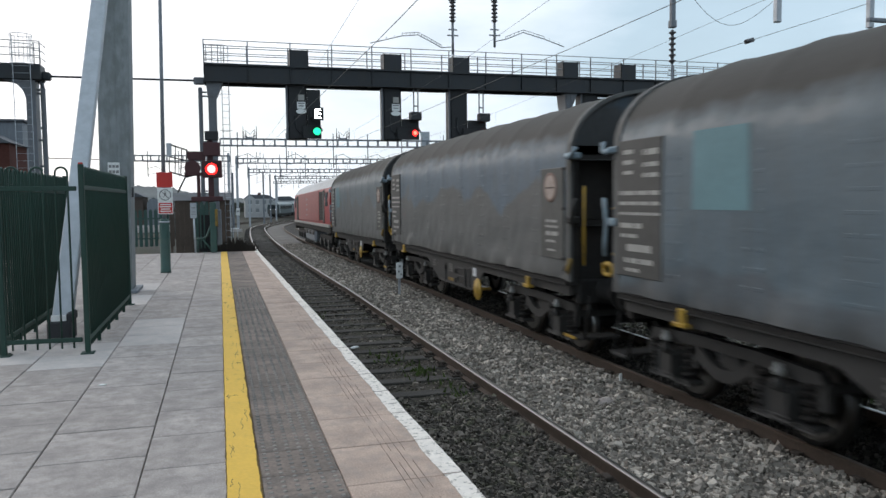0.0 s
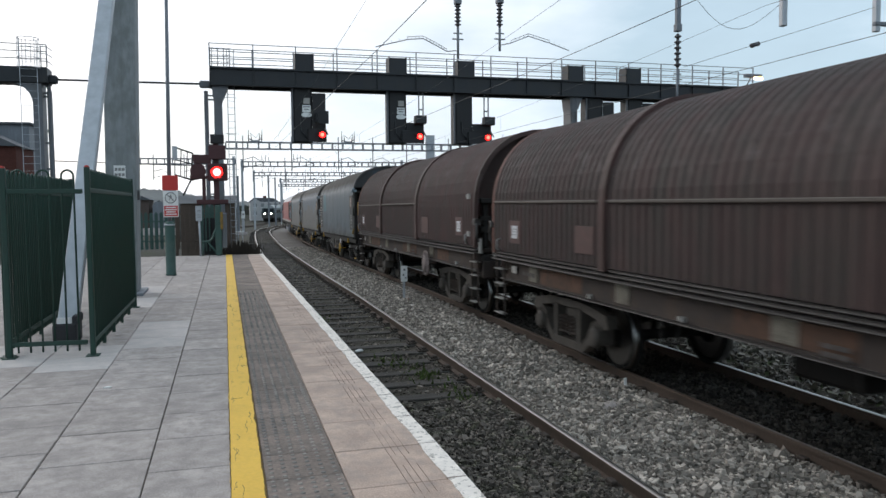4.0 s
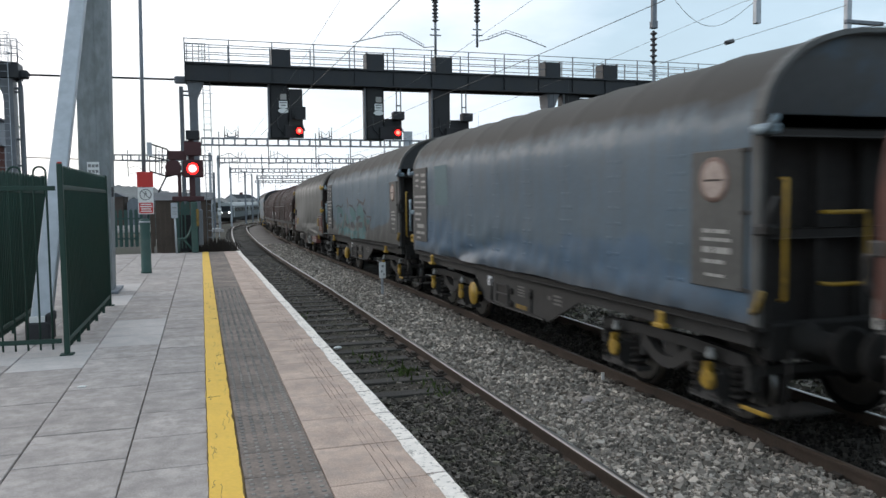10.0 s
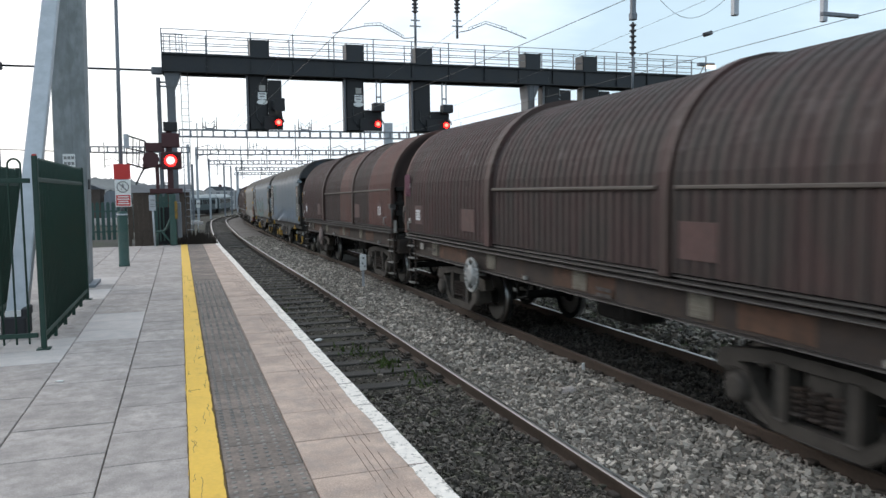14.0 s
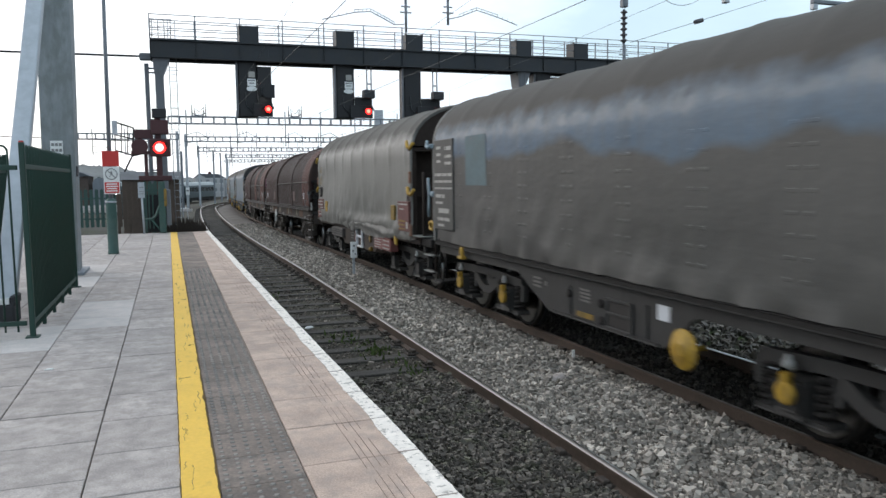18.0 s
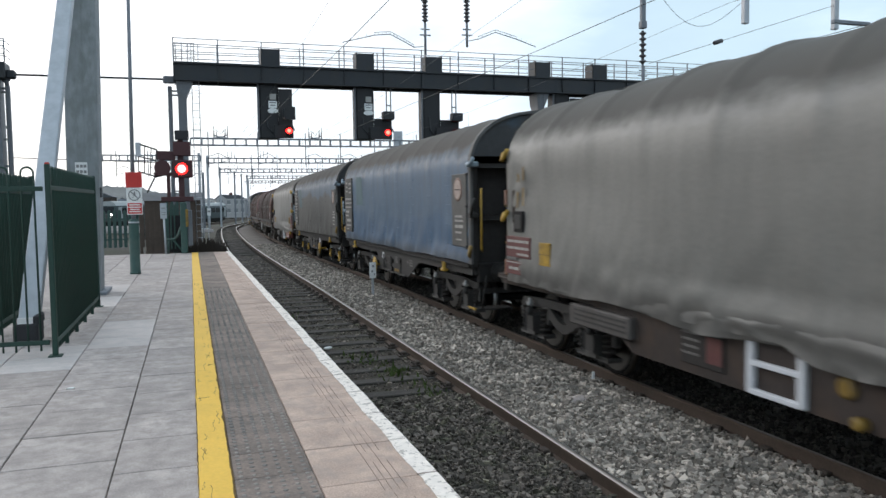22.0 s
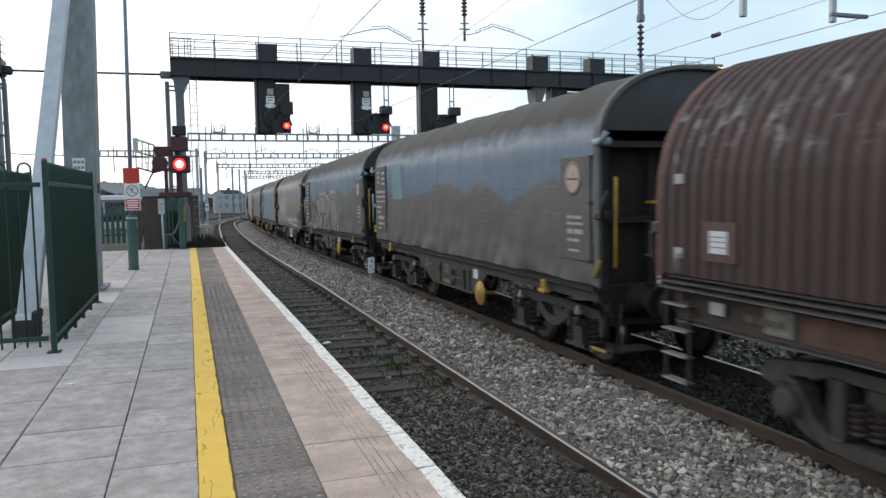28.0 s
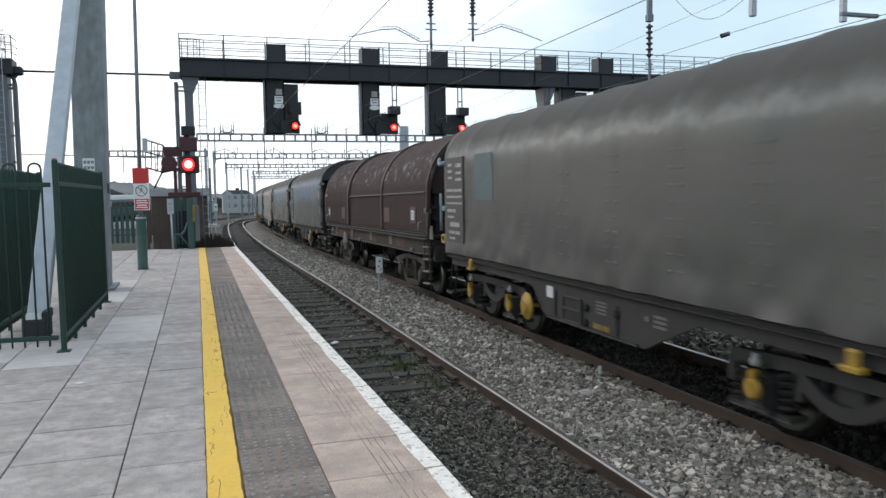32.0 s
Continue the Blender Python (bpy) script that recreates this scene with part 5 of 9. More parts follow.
def skin(parent, name, prof, y0, y1, mat, step=0.25, bulge=0.0, hoops=0.0, seed=0, hem=0.0, label="", ribs=0.016, crumple=False, loose=False, pinch=(), slump=False):
    """A cover stretched along the wagon; hoops: distance of the frames that show through; hem: sag of the lower edge."""
    rows, k = [], max(2, int(abs(y1 - y0) / step))
    for i in range(k + 1):
        y = y0 + (y1 - y0) * i / k
        row = []
        for j, (x, z) in enumerate(prof):
            d = drape(x, y, z, y0, bulge, hoops, seed, ribs, loose)
            if crumple and z < 2.0:
                # loose folds that fall from the front corner towards the hem
                s = (z - 1.25) + 0.13 * (y - 1.6) - 0.05 * noise.noise((y * 0.9, 2, seed))
                near = max(0.0, 1 - abs(y - 2.2) / 2.6)
                d += near * 1.4 * (0.07 * math.exp(-(s / 0.07) ** 2) - 0.05 * math.exp(-((s - 0.16) / 0.08) ** 2) + 0.035 * math.exp(-((s + 0.22) / 0.06) ** 2))
                d += 0.02 * noise.noise((y * 3.1, z * 5, seed)) * max(0.0, 1 - (z - 1.17) / 0.5)
            if slump and z < 1.75:
                # cloth that has slipped and hangs in rucks over the sill behind the middle
                deep = math.exp(-((y + 1.9) / 2.3) ** 2)
                d += deep * (0.06 * math.exp(-((z - 1.30 - 0.05 * math.sin(y * 1.7)) / 0.09) ** 2) - 0.03 * math.exp(-((z - 1.48 - 0.07 * math.sin(y * 1.3)) / 0.07) ** 2))
                d += 0.03 * noise.noise((y * 4.2, z * 6, seed)) * (1.75 - z)
            for py, pz in pinch:
                # creases that run together at a clamp
                far = math.hypot(y - py, z - pz)
                d += 0.035 * math.sin(11 * math.atan2(z - pz, py - y + 0.001)) * math.exp(-far / 0.55) * min(1.0, far / 0.12)
            d *= 1.0 if 0 < i < k else 0.3
            n = Vector((x, 0, max(0.0, z - 2.9) * 1.4))
            n = n.normalized() if n.length else Vector((0, 0, 1))
            zz = z
            if hem and (j == 0 or j == len(prof) - 1):
                zz = z + hem * (noise.noise((y * 0.7 + seed, 3, 1)) - 0.2)
                d += 0.03 * noise.noise((y * 2.2 + seed, 5, 0))
                if slump:
                    zz -= 0.11 * math.exp(-((y + 2.0) / 2.2) ** 2) * (0.7 + 0.5 * math.sin(y * 2.1))
            row.append((x + n.x * d, y, zz + n.z * d))
        rows.append(row)
    inner = lambda row: [(x * 0.972, y, z - 0.05 * (z > 2.5)) for x, y, z in row]
    rows = [inner(rows[0])] + rows + [inner(rows[-1])]
    return part(name, Geo().sheet(rows), mat, parent, label)


def end_wall(parent, prof, y, k, mat, arch_mat, ledge):
    """A wagon's end: a closed arch above, a recessed dark wall with posts below."""
    top = [(x * 0.975, z - 0.03) for x, z in prof if z > ledge] 
    a = part("end_arch", Geo().prism(top, "y", y - k * 0.10, y - k * 0.04), arch_mat, parent)
    g = Geo().box(-1.36, y - k * 0.16, ledge - 0.06, 1.36, y, ledge + 0.02, 0.012)
    part("end_ledge", g, mat, a)
    w = part("end_wall", Geo().box(-1.30, y - k * 0.34, 1.16, 1.30, y - k * 0.26, ledge, 0.01), mat, parent)
    for x in (-1.33, 1.33):
        part("corner_post", Geo().box(x - 0.06, y - k * 0.30, 1.14, x + 0.06, y - k * 0.02, ledge, 0.015), mat, w)
    for x in (-0.55, 0.0, 0.55):
        part("end_rib", Geo().box(x - 0.05, y - k * 0.26, 1.16, x + 0.05, y - k * 0.18, ledge, 0.01), mat, w)
    part("end_rail", Geo().box(-1.28, y - k * 0.26, 1.95, 1.28, y - k * 0.175, 2.05, 0.01), mat, w)


def covered_wagon(cover, label, disc, front_patch="", back_mark=True, damper=True, spray="", bright_rails=True, crumple=False, spoked=False, crown=3.86):
    """A steel-coil wagon with a sliding fabric cover, 12 m over buffers; its front is +y."""
    w = thing("covered_wagon", label, "freight wagon", group="wagons of the freight train")
    half, L = 1.40, 5.475
    prof = arch(half, 2.90, crown, 18, 1.215)
    slack = dict(y0=L, bulge=0.018, hoops=1.22, seed=hash_of(label), ribs=0.016, loose=True)
    skin(w, "cover", prof, L, -L, COVERS[cover], 0.11, bulge=0.018, hoops=1.22, seed=hash_of(label), hem=0.03, crumple=crumple, loose=True)
    for k in (-1, 1):
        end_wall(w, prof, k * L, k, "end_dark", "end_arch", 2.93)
        outer, inner = arch(1.418, 2.90, crown + 0.02, 18, 1.19), arch(1.37, 2.90, crown - 0.03, 18, 1.19)
        y0, y1 = k * (L - 0.09), k * (L + 0.03)
        part("end_frame", Geo().sheet([[(x, y, z) for x, z in p] for p, y in ((inner, y0), (outer, y0), (outer, y1), (inner, y1))], smooth=False), "end_frame", w, "scraped grey end frame of the cover")
    way = 1 if disc > 0 else -1
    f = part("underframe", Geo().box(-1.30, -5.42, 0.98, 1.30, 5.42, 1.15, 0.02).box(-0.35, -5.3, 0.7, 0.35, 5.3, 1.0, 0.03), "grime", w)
    for k in (-1, 1):
        g = Geo()
        sill = [(-5.35, 1.19), (-5.35, 0.98), (-2.12, 0.98), (-1.18, 0.565), (1.22, 0.565), (1.40, 0.63), (1.53, 0.74), (1.68, 0.92), (1.80, 0.98), (5.35, 0.98), (5.35, 1.19)]
        sill = [(u * way, z) for u, z in sill]
        g.prism(sill, "x", k * 1.30, k * 1.335)
        s = part("side_sill", g, "frame_grey", f)
        g = Geo().box(k * 1.33, -5.4, 1.13, k * 1.42, 5.4, 1.20, 0.012)
        part("guide_rail", g, "grime", s)
        for y in (-0.62 * way, 0.98 * way):
            part("stiffener", Geo().box(k * 1.335, y - 0.03, 0.61, k * 1.352, y + 0.03, 0.98, 0.005), "frame_grey", s)
        part("bottom_flange", Geo().box(k * 1.335, min(-1.08 * way, 1.2 * way), 0.575, k * 1.365, max(-1.08 * way, 1.2 * way), 0.605, 0.005), "frame_grey", s)
    x = -1.337
    # step frame with rungs over a flat dark plate that paints a shaded opening
    c = 0.48 * way
    r = part("step_recess", Geo().box(x - 0.012, c - 0.24, 0.62, x, c + 0.24, 0.93, 0.006), "end_dark", f)
    g = Geo()
    for a in (-0.25, 0.25):
        g.box(x - 0.030, c + a - 0.022, 0.60, x - 0.004, c + a + 0.022, 0.95, 0.006)
    for z in (0.61, 0.78, 0.94):
        g.box(x - 0.034, c - 0.25, z - 0.016, x - 0.006, c + 0.25, z + 0.016, 0.006)
    part("step_frame", g, "frame_grey", r)
    for u, z in ((0.10, 0.86), (0.12, 0.66), (-0.62, 0.88)):
        part("lashing_eye", Geo().turned("x", (x, u * way, z), [(0, 0.055), (-0.03, 0.05), (-0.032, 0.02)], 12), "grime", f)
    lettering(f, x - 0.006, [(-0.26 * way, z, 0.24, 0.03) for z in (0.97, 0.925, 0.88, 0.835)] + [(-1.50 * way, z, 0.24, 0.035) for z in (0.97, 0.915, 0.86)] + [(-1.25 * way, 0.92, 0.08, 0.07)], "spray_grey")
    part("notice", Geo().box(x - 0.008, -0.26 * way - 0.19, 0.625, x, -0.26 * way + 0.19, 0.69), "yellow_dull", f)
    part("paper_notice", Geo().box(x - 0.008, (disc - 0.68 if disc > 0 else disc + 0.33), 0.86, x, (disc - 0.48 if disc > 0 else disc + 0.53), 1.02), "plate_white", f)
    hand_wheel(f, -1.42, disc, 0.66, 0.18 if spoked else 0.205, "yellow", spoked)
    for y in (-3.64, 3.85):
        plate_bogie(w, y, damper)
    ends(w, 6.02, "grime")
    side = -1.405
    # front data panel
    p = part("data_panel", Geo().box(side - 0.022, 4.45, 1.42, side + 0.02, 5.40, 3.02, 0.008), "plate_dark", w)
    lettering(p, side - 0.023, [(5.15, 2.88, 0.22, 0.06), (5.15, 2.76, 0.22, 0.06), (5.15, 2.64, 0.2, 0.05), (4.68, 2.86, 0.3, 0.08), (4.68, 2.72, 0.3, 0.06), (4.68, 2.60, 0.3, 0.06),
                                (4.92, 2.40, 0.84, 0.06), (4.92, 2.28, 0.84, 0.05), (4.92, 2.16, 0.84, 0.04), (5.1, 2.02, 0.5, 0.07), (5.15, 1.90, 0.4, 0.05), (5.05, 1.76, 0.3, 0.10), (4.8, 1.76, 0.3, 0.10), (4.92, 1.61, 0.6, 0.07), (5.05, 1.50, 0.3, 0.05)])
    # rear panel with its round mark
    if back_mark:
        p = part("rear_panel", Geo().box(side - 0.022, -5.32, 1.48, side + 0.02, -4.55, 2.78, 0.008), "panel_grey", w)
        for z in (1.50, 2.20, 2.76):
            part("panel_hinge", Geo().box(side - 0.034, -5.37, z - 0.02, side - 0.01, -5.28, z + 0.02, 0.005), "end_dark", p)
        c = -4.90
        m = part("round_mark", Geo().turned("x", (side - 0.022, c, 2.505), [(0, 0.215), (-0.006, 0.215), (-0.007, 0.185)], 28), "mark_ring", p, "faded pinkish round mark with a brown rim")
        part("mark_field", Geo().turned("x", (side - 0.030, c, 2.505), [(0, 0.175), (-0.004, 0.17)], 28), "mark_pink", m)
        part("mark_bar", Geo().box(side - 0.037, c - 0.13, 2.490, side - 0.035, c + 0.13, 2.510), "frame_brown", m)
        lettering(p, side - 0.023, [(c - 0.02, 2.02, 0.36, 0.045), (c - 0.03, 1.94, 0.42, 0.04), (c - 0.04, 1.84, 0.4, 0.07), (c, 1.73, 0.3, 0.045), (c, 1.60, 0.3, 0.035)])
    if front_patch:
        p = stroke(w, "repair_patch", [(3.50, 2.22, 0.86), (3.50, 3.02, 0.86)], front_patch, out=0.006, wobble=0.0, **slack)
        p["label"] = "faded rectangular repair patch"
    # cover locks, grips and steps at the corners
    for k in (-1, 1):
        y = k * 5.52
        lock = part("cover_lock", Geo().box(-1.46, y - 0.10, 2.88, -1.30, y + 0.10, 2.97, 0.02).pipe([(-1.46, y - k * 0.06, 2.93), (-1.48, y + k * 0.07, 2.90), (-1.47, y + k * 0.16, 2.94), (-1.44, y + k * 0.20, 3.03)], 0.034), "lock_steel", w)
        part("lower_lock", Geo().box(-1.45, y - 0.09, 2.00, -1.32, y + 0.09, 2.10, 0.02).pipe([(-1.43, y + k * 0.20, 2.34), (-1.45, y + k * 0.13, 2.20), (-1.45, y + k * 0.10, 2.04), (-1.44, y + k * 0.15, 1.82), (-1.43, y + k * 0.17, 1.62)][:5 if k > 0 else 3], 0.028), "lock_steel" if k > 0 else "frame_grey", w)
        if bright_rails:
            lo, hi = (1.45, 2.50) if k < 0 else (1.70, 2.28)
            part("grab_rail", Geo().pipe([(-1.22, y + k * 0.02, hi), (-1.28, y + k * 0.14, hi), (-1.28, y + k * 0.14, lo), (-1.22, y + k * 0.02, lo - 0.03)], 0.019), "yellow_dull" if k > 0 else "yellow", w, "yellow grab rail")
            if k < 0:
                part("end_grip", Geo().pipe([(-0.78, y - 0.02, 2.20), (-0.78, y - 0.14, 2.20), (-0.42, y - 0.16, 2.20), (-0.40, y - 0.16, 2.14), (-0.40, y - 0.16, 1.62), (-0.44, y - 0.16, 1.56), (-0.78, y - 0.14, 1.56), (-0.78, y - 0.02, 1.56)], 0.021), "yellow", w, "bent yellow grip on the end wall")
            if k > 0:
                ring = [(-1.38, y + 0.17 + 0.105 * math.copysign(abs(math.cos(a)) ** 0.6, math.cos(a)), 1.45 + 0.07 * math.copysign(abs(math.sin(a)) ** 0.6, math.sin(a))) for a in [i * math.pi / 8 for i in range(17)]]
                part("lock_ring", Geo().pipe(ring, 0.03), "yellow", w, "yellow ring-shaped lock handle")
            else:
                part("lock_handle", Geo().pipe([(-1.44, y - 0.05, 1.52), (-1.47, y - 0.02, 1.36), (-1.40, y + 0.10, 1.30), (-1.36, y + 0.13, 1.46)], 0.035), "yellow_dull", w)
        g = Geo()
        for a in (-0.16, 0.16):
            g.rod((-1.2, y + a, 1.0), (-1.28, y + a, 0.42), 0.018, n=6)
        st = part("step", g, "grime", w)
        tp = part("tread_plate", Geo().box(-1.36, y - 0.17, 0.40, -0.72, y + 0.17, 0.43, 0.006), "grime", st)
        part("tread_edge", Geo().box(-1.385, y - 0.17, 0.395, -1.362, y + 0.17, 0.435, 0.004), "yellow" if bright_rails and k < 0 else "frame_grey", tp)
    part("lever", Geo().box(-1.46, 4.00, 0.98, -1.40, 4.12, 1.18, 0.02).box(-1.48, 3.96, 0.98, -1.38, 4.16, 1.03, 0.01), "yellow", f)
    part("rear_lever", Geo().box(-1.46, -4.13, 0.96, -1.40, -4.01, 1.14, 0.02).box(-1.48, -4.17, 0.96, -1.38, -3.97, 1.01, 0.01), "yellow", f)
    o = part("buckling", buckles(side, slack), COVERS[cover], w)
    o["kind"] = "stuff"
    if spray == "silver":
        silver_tag(w, slack)
    if spray == "teal":
        teal_tag(w, slack)
    return lengthen(w, 1.018)


def buckles(side, slack):
    """Small flat buckles in columns beside the hoops."""
    g = Geo()
    for i in range(8):
        for q in (-0.09, 0.09):
            y = -4.27 + 1.22 * i + q
            for z in (1.5, 1.68, 1.86, 2.04, 2.22, 2.40, 2.58, 2.76):
                x = -(1.40 + drape(-1.40, y, z, **slack))
                g.box(x - 0.004, y - 0.04, z - 0.018, x + 0.01, y + 0.04, z + 0.016, 0.004)
    return g


def hash_of(text):
    return sum(ord(c) * (i + 1) for i, c in enumerate(text)) % 97 * 0.7


def blob(g, x, y, z, pts):
    """A painted shape on the side: an outline of (along, up)."""
    g.prism([(y + a, z + b) for a, b in pts], "x", x - 0.004, x + 0.012)


def ribbed_wagon(label, fresh=False, spray=False, steel="brown_hood", way=1, later="", red_end=False):
    """A coil wagon with telescopic ribbed steel hoods, 14 m over buffers; its front is +y."""
    w = thing("ribbed_wagon", label, "freight wagon", group="wagons of the freight train")
    L = 6.52

    def hood(name, y0, y1, grow, mat, tag=""):
        y0, y1 = sorted((y0 * way, y1 * way))
        pitch, rows = 0.168, []
        n = max(1, round((y1 - y0) / pitch))
        st = []
        for i in range(n):
            a = y0 + (y1 - y0) * i / n
            d = (y1 - y0) / n
            st += [(a, 0.0), (a + d * 0.22, 0.032), (a + d * 0.55, 0.032), (a + d * 0.78, 0.0)]
        st.append((y1, 0.0))
        prof = arch(1.375 + grow, 2.25, 3.66 + grow, 20, 1.50, 2.12)
        for y, o in st:
            row = []
            for x, z in prof:
                nv = Vector((x, 0, max(0, z - 2.2) * 1.1)).normalized()
                row.append((x + nv.x * o, y, z + nv.z * o))
            rows.append(row)
        inner = lambda r: [(x * 0.965, y, z - 0.05 * (z > 2.2)) for x, y, z in r]
        rows = [inner(rows[0])] + rows + [inner(rows[-1])]
        return part(name, Geo().sheet(rows, smooth=False), mat, w, tag)

    h1 = hood("front_hood", 2.02, L, 0.045, steel)
    h2 = hood("middle_hood", -2.52, 2.0, 0.0, later or steel)
    h3 = hood("rear_hood", -L, -2.54, 0.02, later or steel)
    if red_end:
        hood("red_end_panel", -L, -5.05 if spray else -4.35, 0.034, "brown_hood_red", "redder repainted end of the hood")
    if fresh:
        hood("newer_panel", -2.46, -0.62, 0.012, "brown_hood_red", "newer red-brown ribbed panel")

    def rim(y, grow, wid, parent):
        y *= way
        g = Geo()
        a, b = arch(1.43 + grow, 2.25, 3.72 + grow, 20, 1.46, 2.12), arch(1.36 + grow, 2.25, 3.64 + grow, 20, 1.46, 2.12)
        rows = [[(x, y - wid, z) for x, z in b], [(x, y - wid, z) for x, z in a], [(x, y + wid, z) for x, z in a], [(x, y + wid, z) for x, z in b]]
        part("hoop", g.sheet(rows, smooth=False), "hood_edge" if y > 5 else "brown_hood", parent)

    rim(2.0, 0.05, 0.10, h1)
    rim(-2.5, 0.03, 0.08, h3)
    rim(L - 0.05, 0.02, 0.05, h1)
    rim(-L + 0.05, 0.0, 0.05, h3)
    for y0, y1, hd in ((-2.35, 1.85, h2), (-L + 0.15, -2.65, h3)):
        y0, y1 = sorted((y0 * way, y1 * way))
        part("rubbing_strip", Geo().box(-1.452, y0, 2.33, -1.40, y1, 2.37, 0.008), "strip_brown", hd, "brown-grey horizontal strip")
    prof = arch(1.36, 2.25, 3.64, 20, 1.22, 2.12)
    for k in (-1, 1):
        y = k * (L - 0.30)
        e = part("end_plate", Geo().prism(prof, "y", y - 0.03, y + 0.03), "brown_hood", w, "dark brown arched end plate")
        front = k * (L - 0.25)
        for z, d, h in ((2.36, 0.16, 0.05), (2.02, 0.10, 0.045), (1.80, 0.12, 0.06), (1.26, 0.18, 0.06)):
            part("end_beam", Geo().box(-1.28, min(front, front + k * d), z - h, 1.28, max(front, front + k * d), z + h, 0.012), "end_dark", e)
        for x in (-1.16, -0.62, 0.62, 1.16):
            part("end_post", Geo().box(x - 0.05, min(front, front + k * 0.09), 1.22, x + 0.05, max(front, front + k * 0.09), 2.34, 0.012), "end_dark", e)
        part("end_hatch", Geo().box(-0.42, min(front, front + k * 0.06), 1.34, 0.42, max(front, front + k * 0.06), 1.72, 0.015), "grime", e)
        part("end_label", Geo().box(-0.72, min(front, front + k * 0.012), 2.86, -0.55, max(front, front + k * 0.012), 3.12, 0.004), "tool_box", e)
        # latches and plates at the corners
        g = Geo().box(-1.47, k * (L - 0.06), 1.90, -1.34, k * (L + 0.06), 2.02, 0.015)
        g.pipe([(-1.42, k * L, 1.94), (-1.44, k * (L + 0.09), 1.90), (-1.44, k * (L + 0.10), 1.70), (-1.38, k * (L + 0.02), 1.58)], 0.026)
        part("latch", g, "slide_rail", w, "grey hooked hood latch")
        part("corner_plate", Geo().box(-1.38, k * (L + 0.02), 1.36, -1.33, k * (L + 0.08), 1.64, 0.006), "bars", w)
        part("hand_hold", Geo().pipe([(-1.43, k * (L - 0.42), 1.52), (-1.50, k * (L - 0.42), 1.54), (-1.50, k * (L - 0.42), 1.70), (-1.43, k * (L - 0.42), 1.72)], 0.018), "step_pale", w)
        g = Geo()
        for a in (0.44, 0.06):
            g.box(-1.375, k * (L - a) - 0.016, 0.38, -1.345, k * (L - a) + 0.016, 1.36, 0.005)
        ladder = part("corner_ladder", g, "frame_brown", w, "steel step ladder with pale treads")
        for z in (0.40, 0.66, 0.92, 1.18):
            part("rung", Geo().box(-1.42, k * (L - 0.25) - 0.19, z - 0.010, -1.30, k * (L - 0.25) + 0.19, z + 0.010, 0.004), "step_pale", ladder)
    f = part("underframe", Geo().box(-1.34, -L + 0.1, 1.36, 1.34, L - 0.1, 1.44, 0.01).box(-0.3, -6.3, 0.8, 0.3, 6.3, 1.36, 0.03), "frame_brown", w)
    for k in (-1, 1):
        s = part("side_sill", Geo().box(k * 1.24, -6.35, 1.02, k * 1.30, 6.35, 1.36, 0.012), "frame_brown", f)
        for z, d in ((1.475, 0.10), (1.425, 0.13), (1.365, 0.15)):
            part("slide_rail", Geo().box(k * 1.28, -L + 0.02, z - 0.016, k * (1.30 + d), L - 0.02, z + 0.012, 0.006), "slide_rail", s)
        part("bottom_flange", Geo().box(k * 1.22, -6.3, 1.005, k * 1.355, 6.3, 1.03, 0.006), "slide_rail", s)
        if k < 0:
            for a, b in ((3.3, 4.7), (-1.4, 0.1), (-4.3, -3.4)):
                part("rusty_plate", Geo().box(-1.306, a, 1.06, -1.298, b, 1.30, 0.003), "rust_plate", s, "rusty orange-brown panel")
            for c in (2.2, -0.6, -2.9, 4.95):
                lv = part("louvre_panel", Geo().box(-1.318, c - 0.17, 1.07, -1.302, c + 0.17, 1.31, 0.004), "louvre", s, "cream louvred panel")
                for q in range(5):
                    part("louvre_slat", Geo().box(-1.325, c - 0.16, 1.09 + 0.045 * q, -1.316, c + 0.16, 1.105 + 0.045 * q), "louvre", lv)
    x = -1.335
    lettering(f, x, [(5.1, 1.18, 0.5, 0.07), (-1.2, 1.15, 0.3, 0.05), (-1.2, 1.08, 0.3, 0.05)], "tool_box")
    for y in (3.0, 0.9, -5.0):
        part("side_bracket", Geo().box(-1.37, y - 0.03, 1.04, -1.305, y + 0.03, 1.10, 0.008), "bars", f)
    part("paper_notice", Geo().box(x - 0.01, 5.6, 1.15, x, 5.8, 1.27), "bars", f)
    hand_wheel(f, -1.42, (L - 3.74) * way, 0.92, 0.27, "wheel_grey" if spray else "wheel_rose", True)
    g = Geo().box(-0.72, -0.9, 0.62, -0.2, 0.0, 0.92, 0.04)
    g.turned("y", (0.4, -0.3, 0.7), [(-0.5, 0.05), (-0.48, 0.18), (0.48, 0.18), (0.5, 0.05)], 14)
    part("brake_gear", g, "grime", f)
    for y in (-1.6, 1.3):
        part("brake_rigging", Geo().pipe([(-1.1, y, 1.0), (-1.1, y, 0.72), (-1.1, y + 0.35, 0.66), (-1.1, y + 0.4, 1.0)], 0.02), "grime", f)
    for k in (-1, 1):
        cast_bogie(w, k * 4.13)
    ends(w, 7.0, "frame_brown")
    side = -1.46
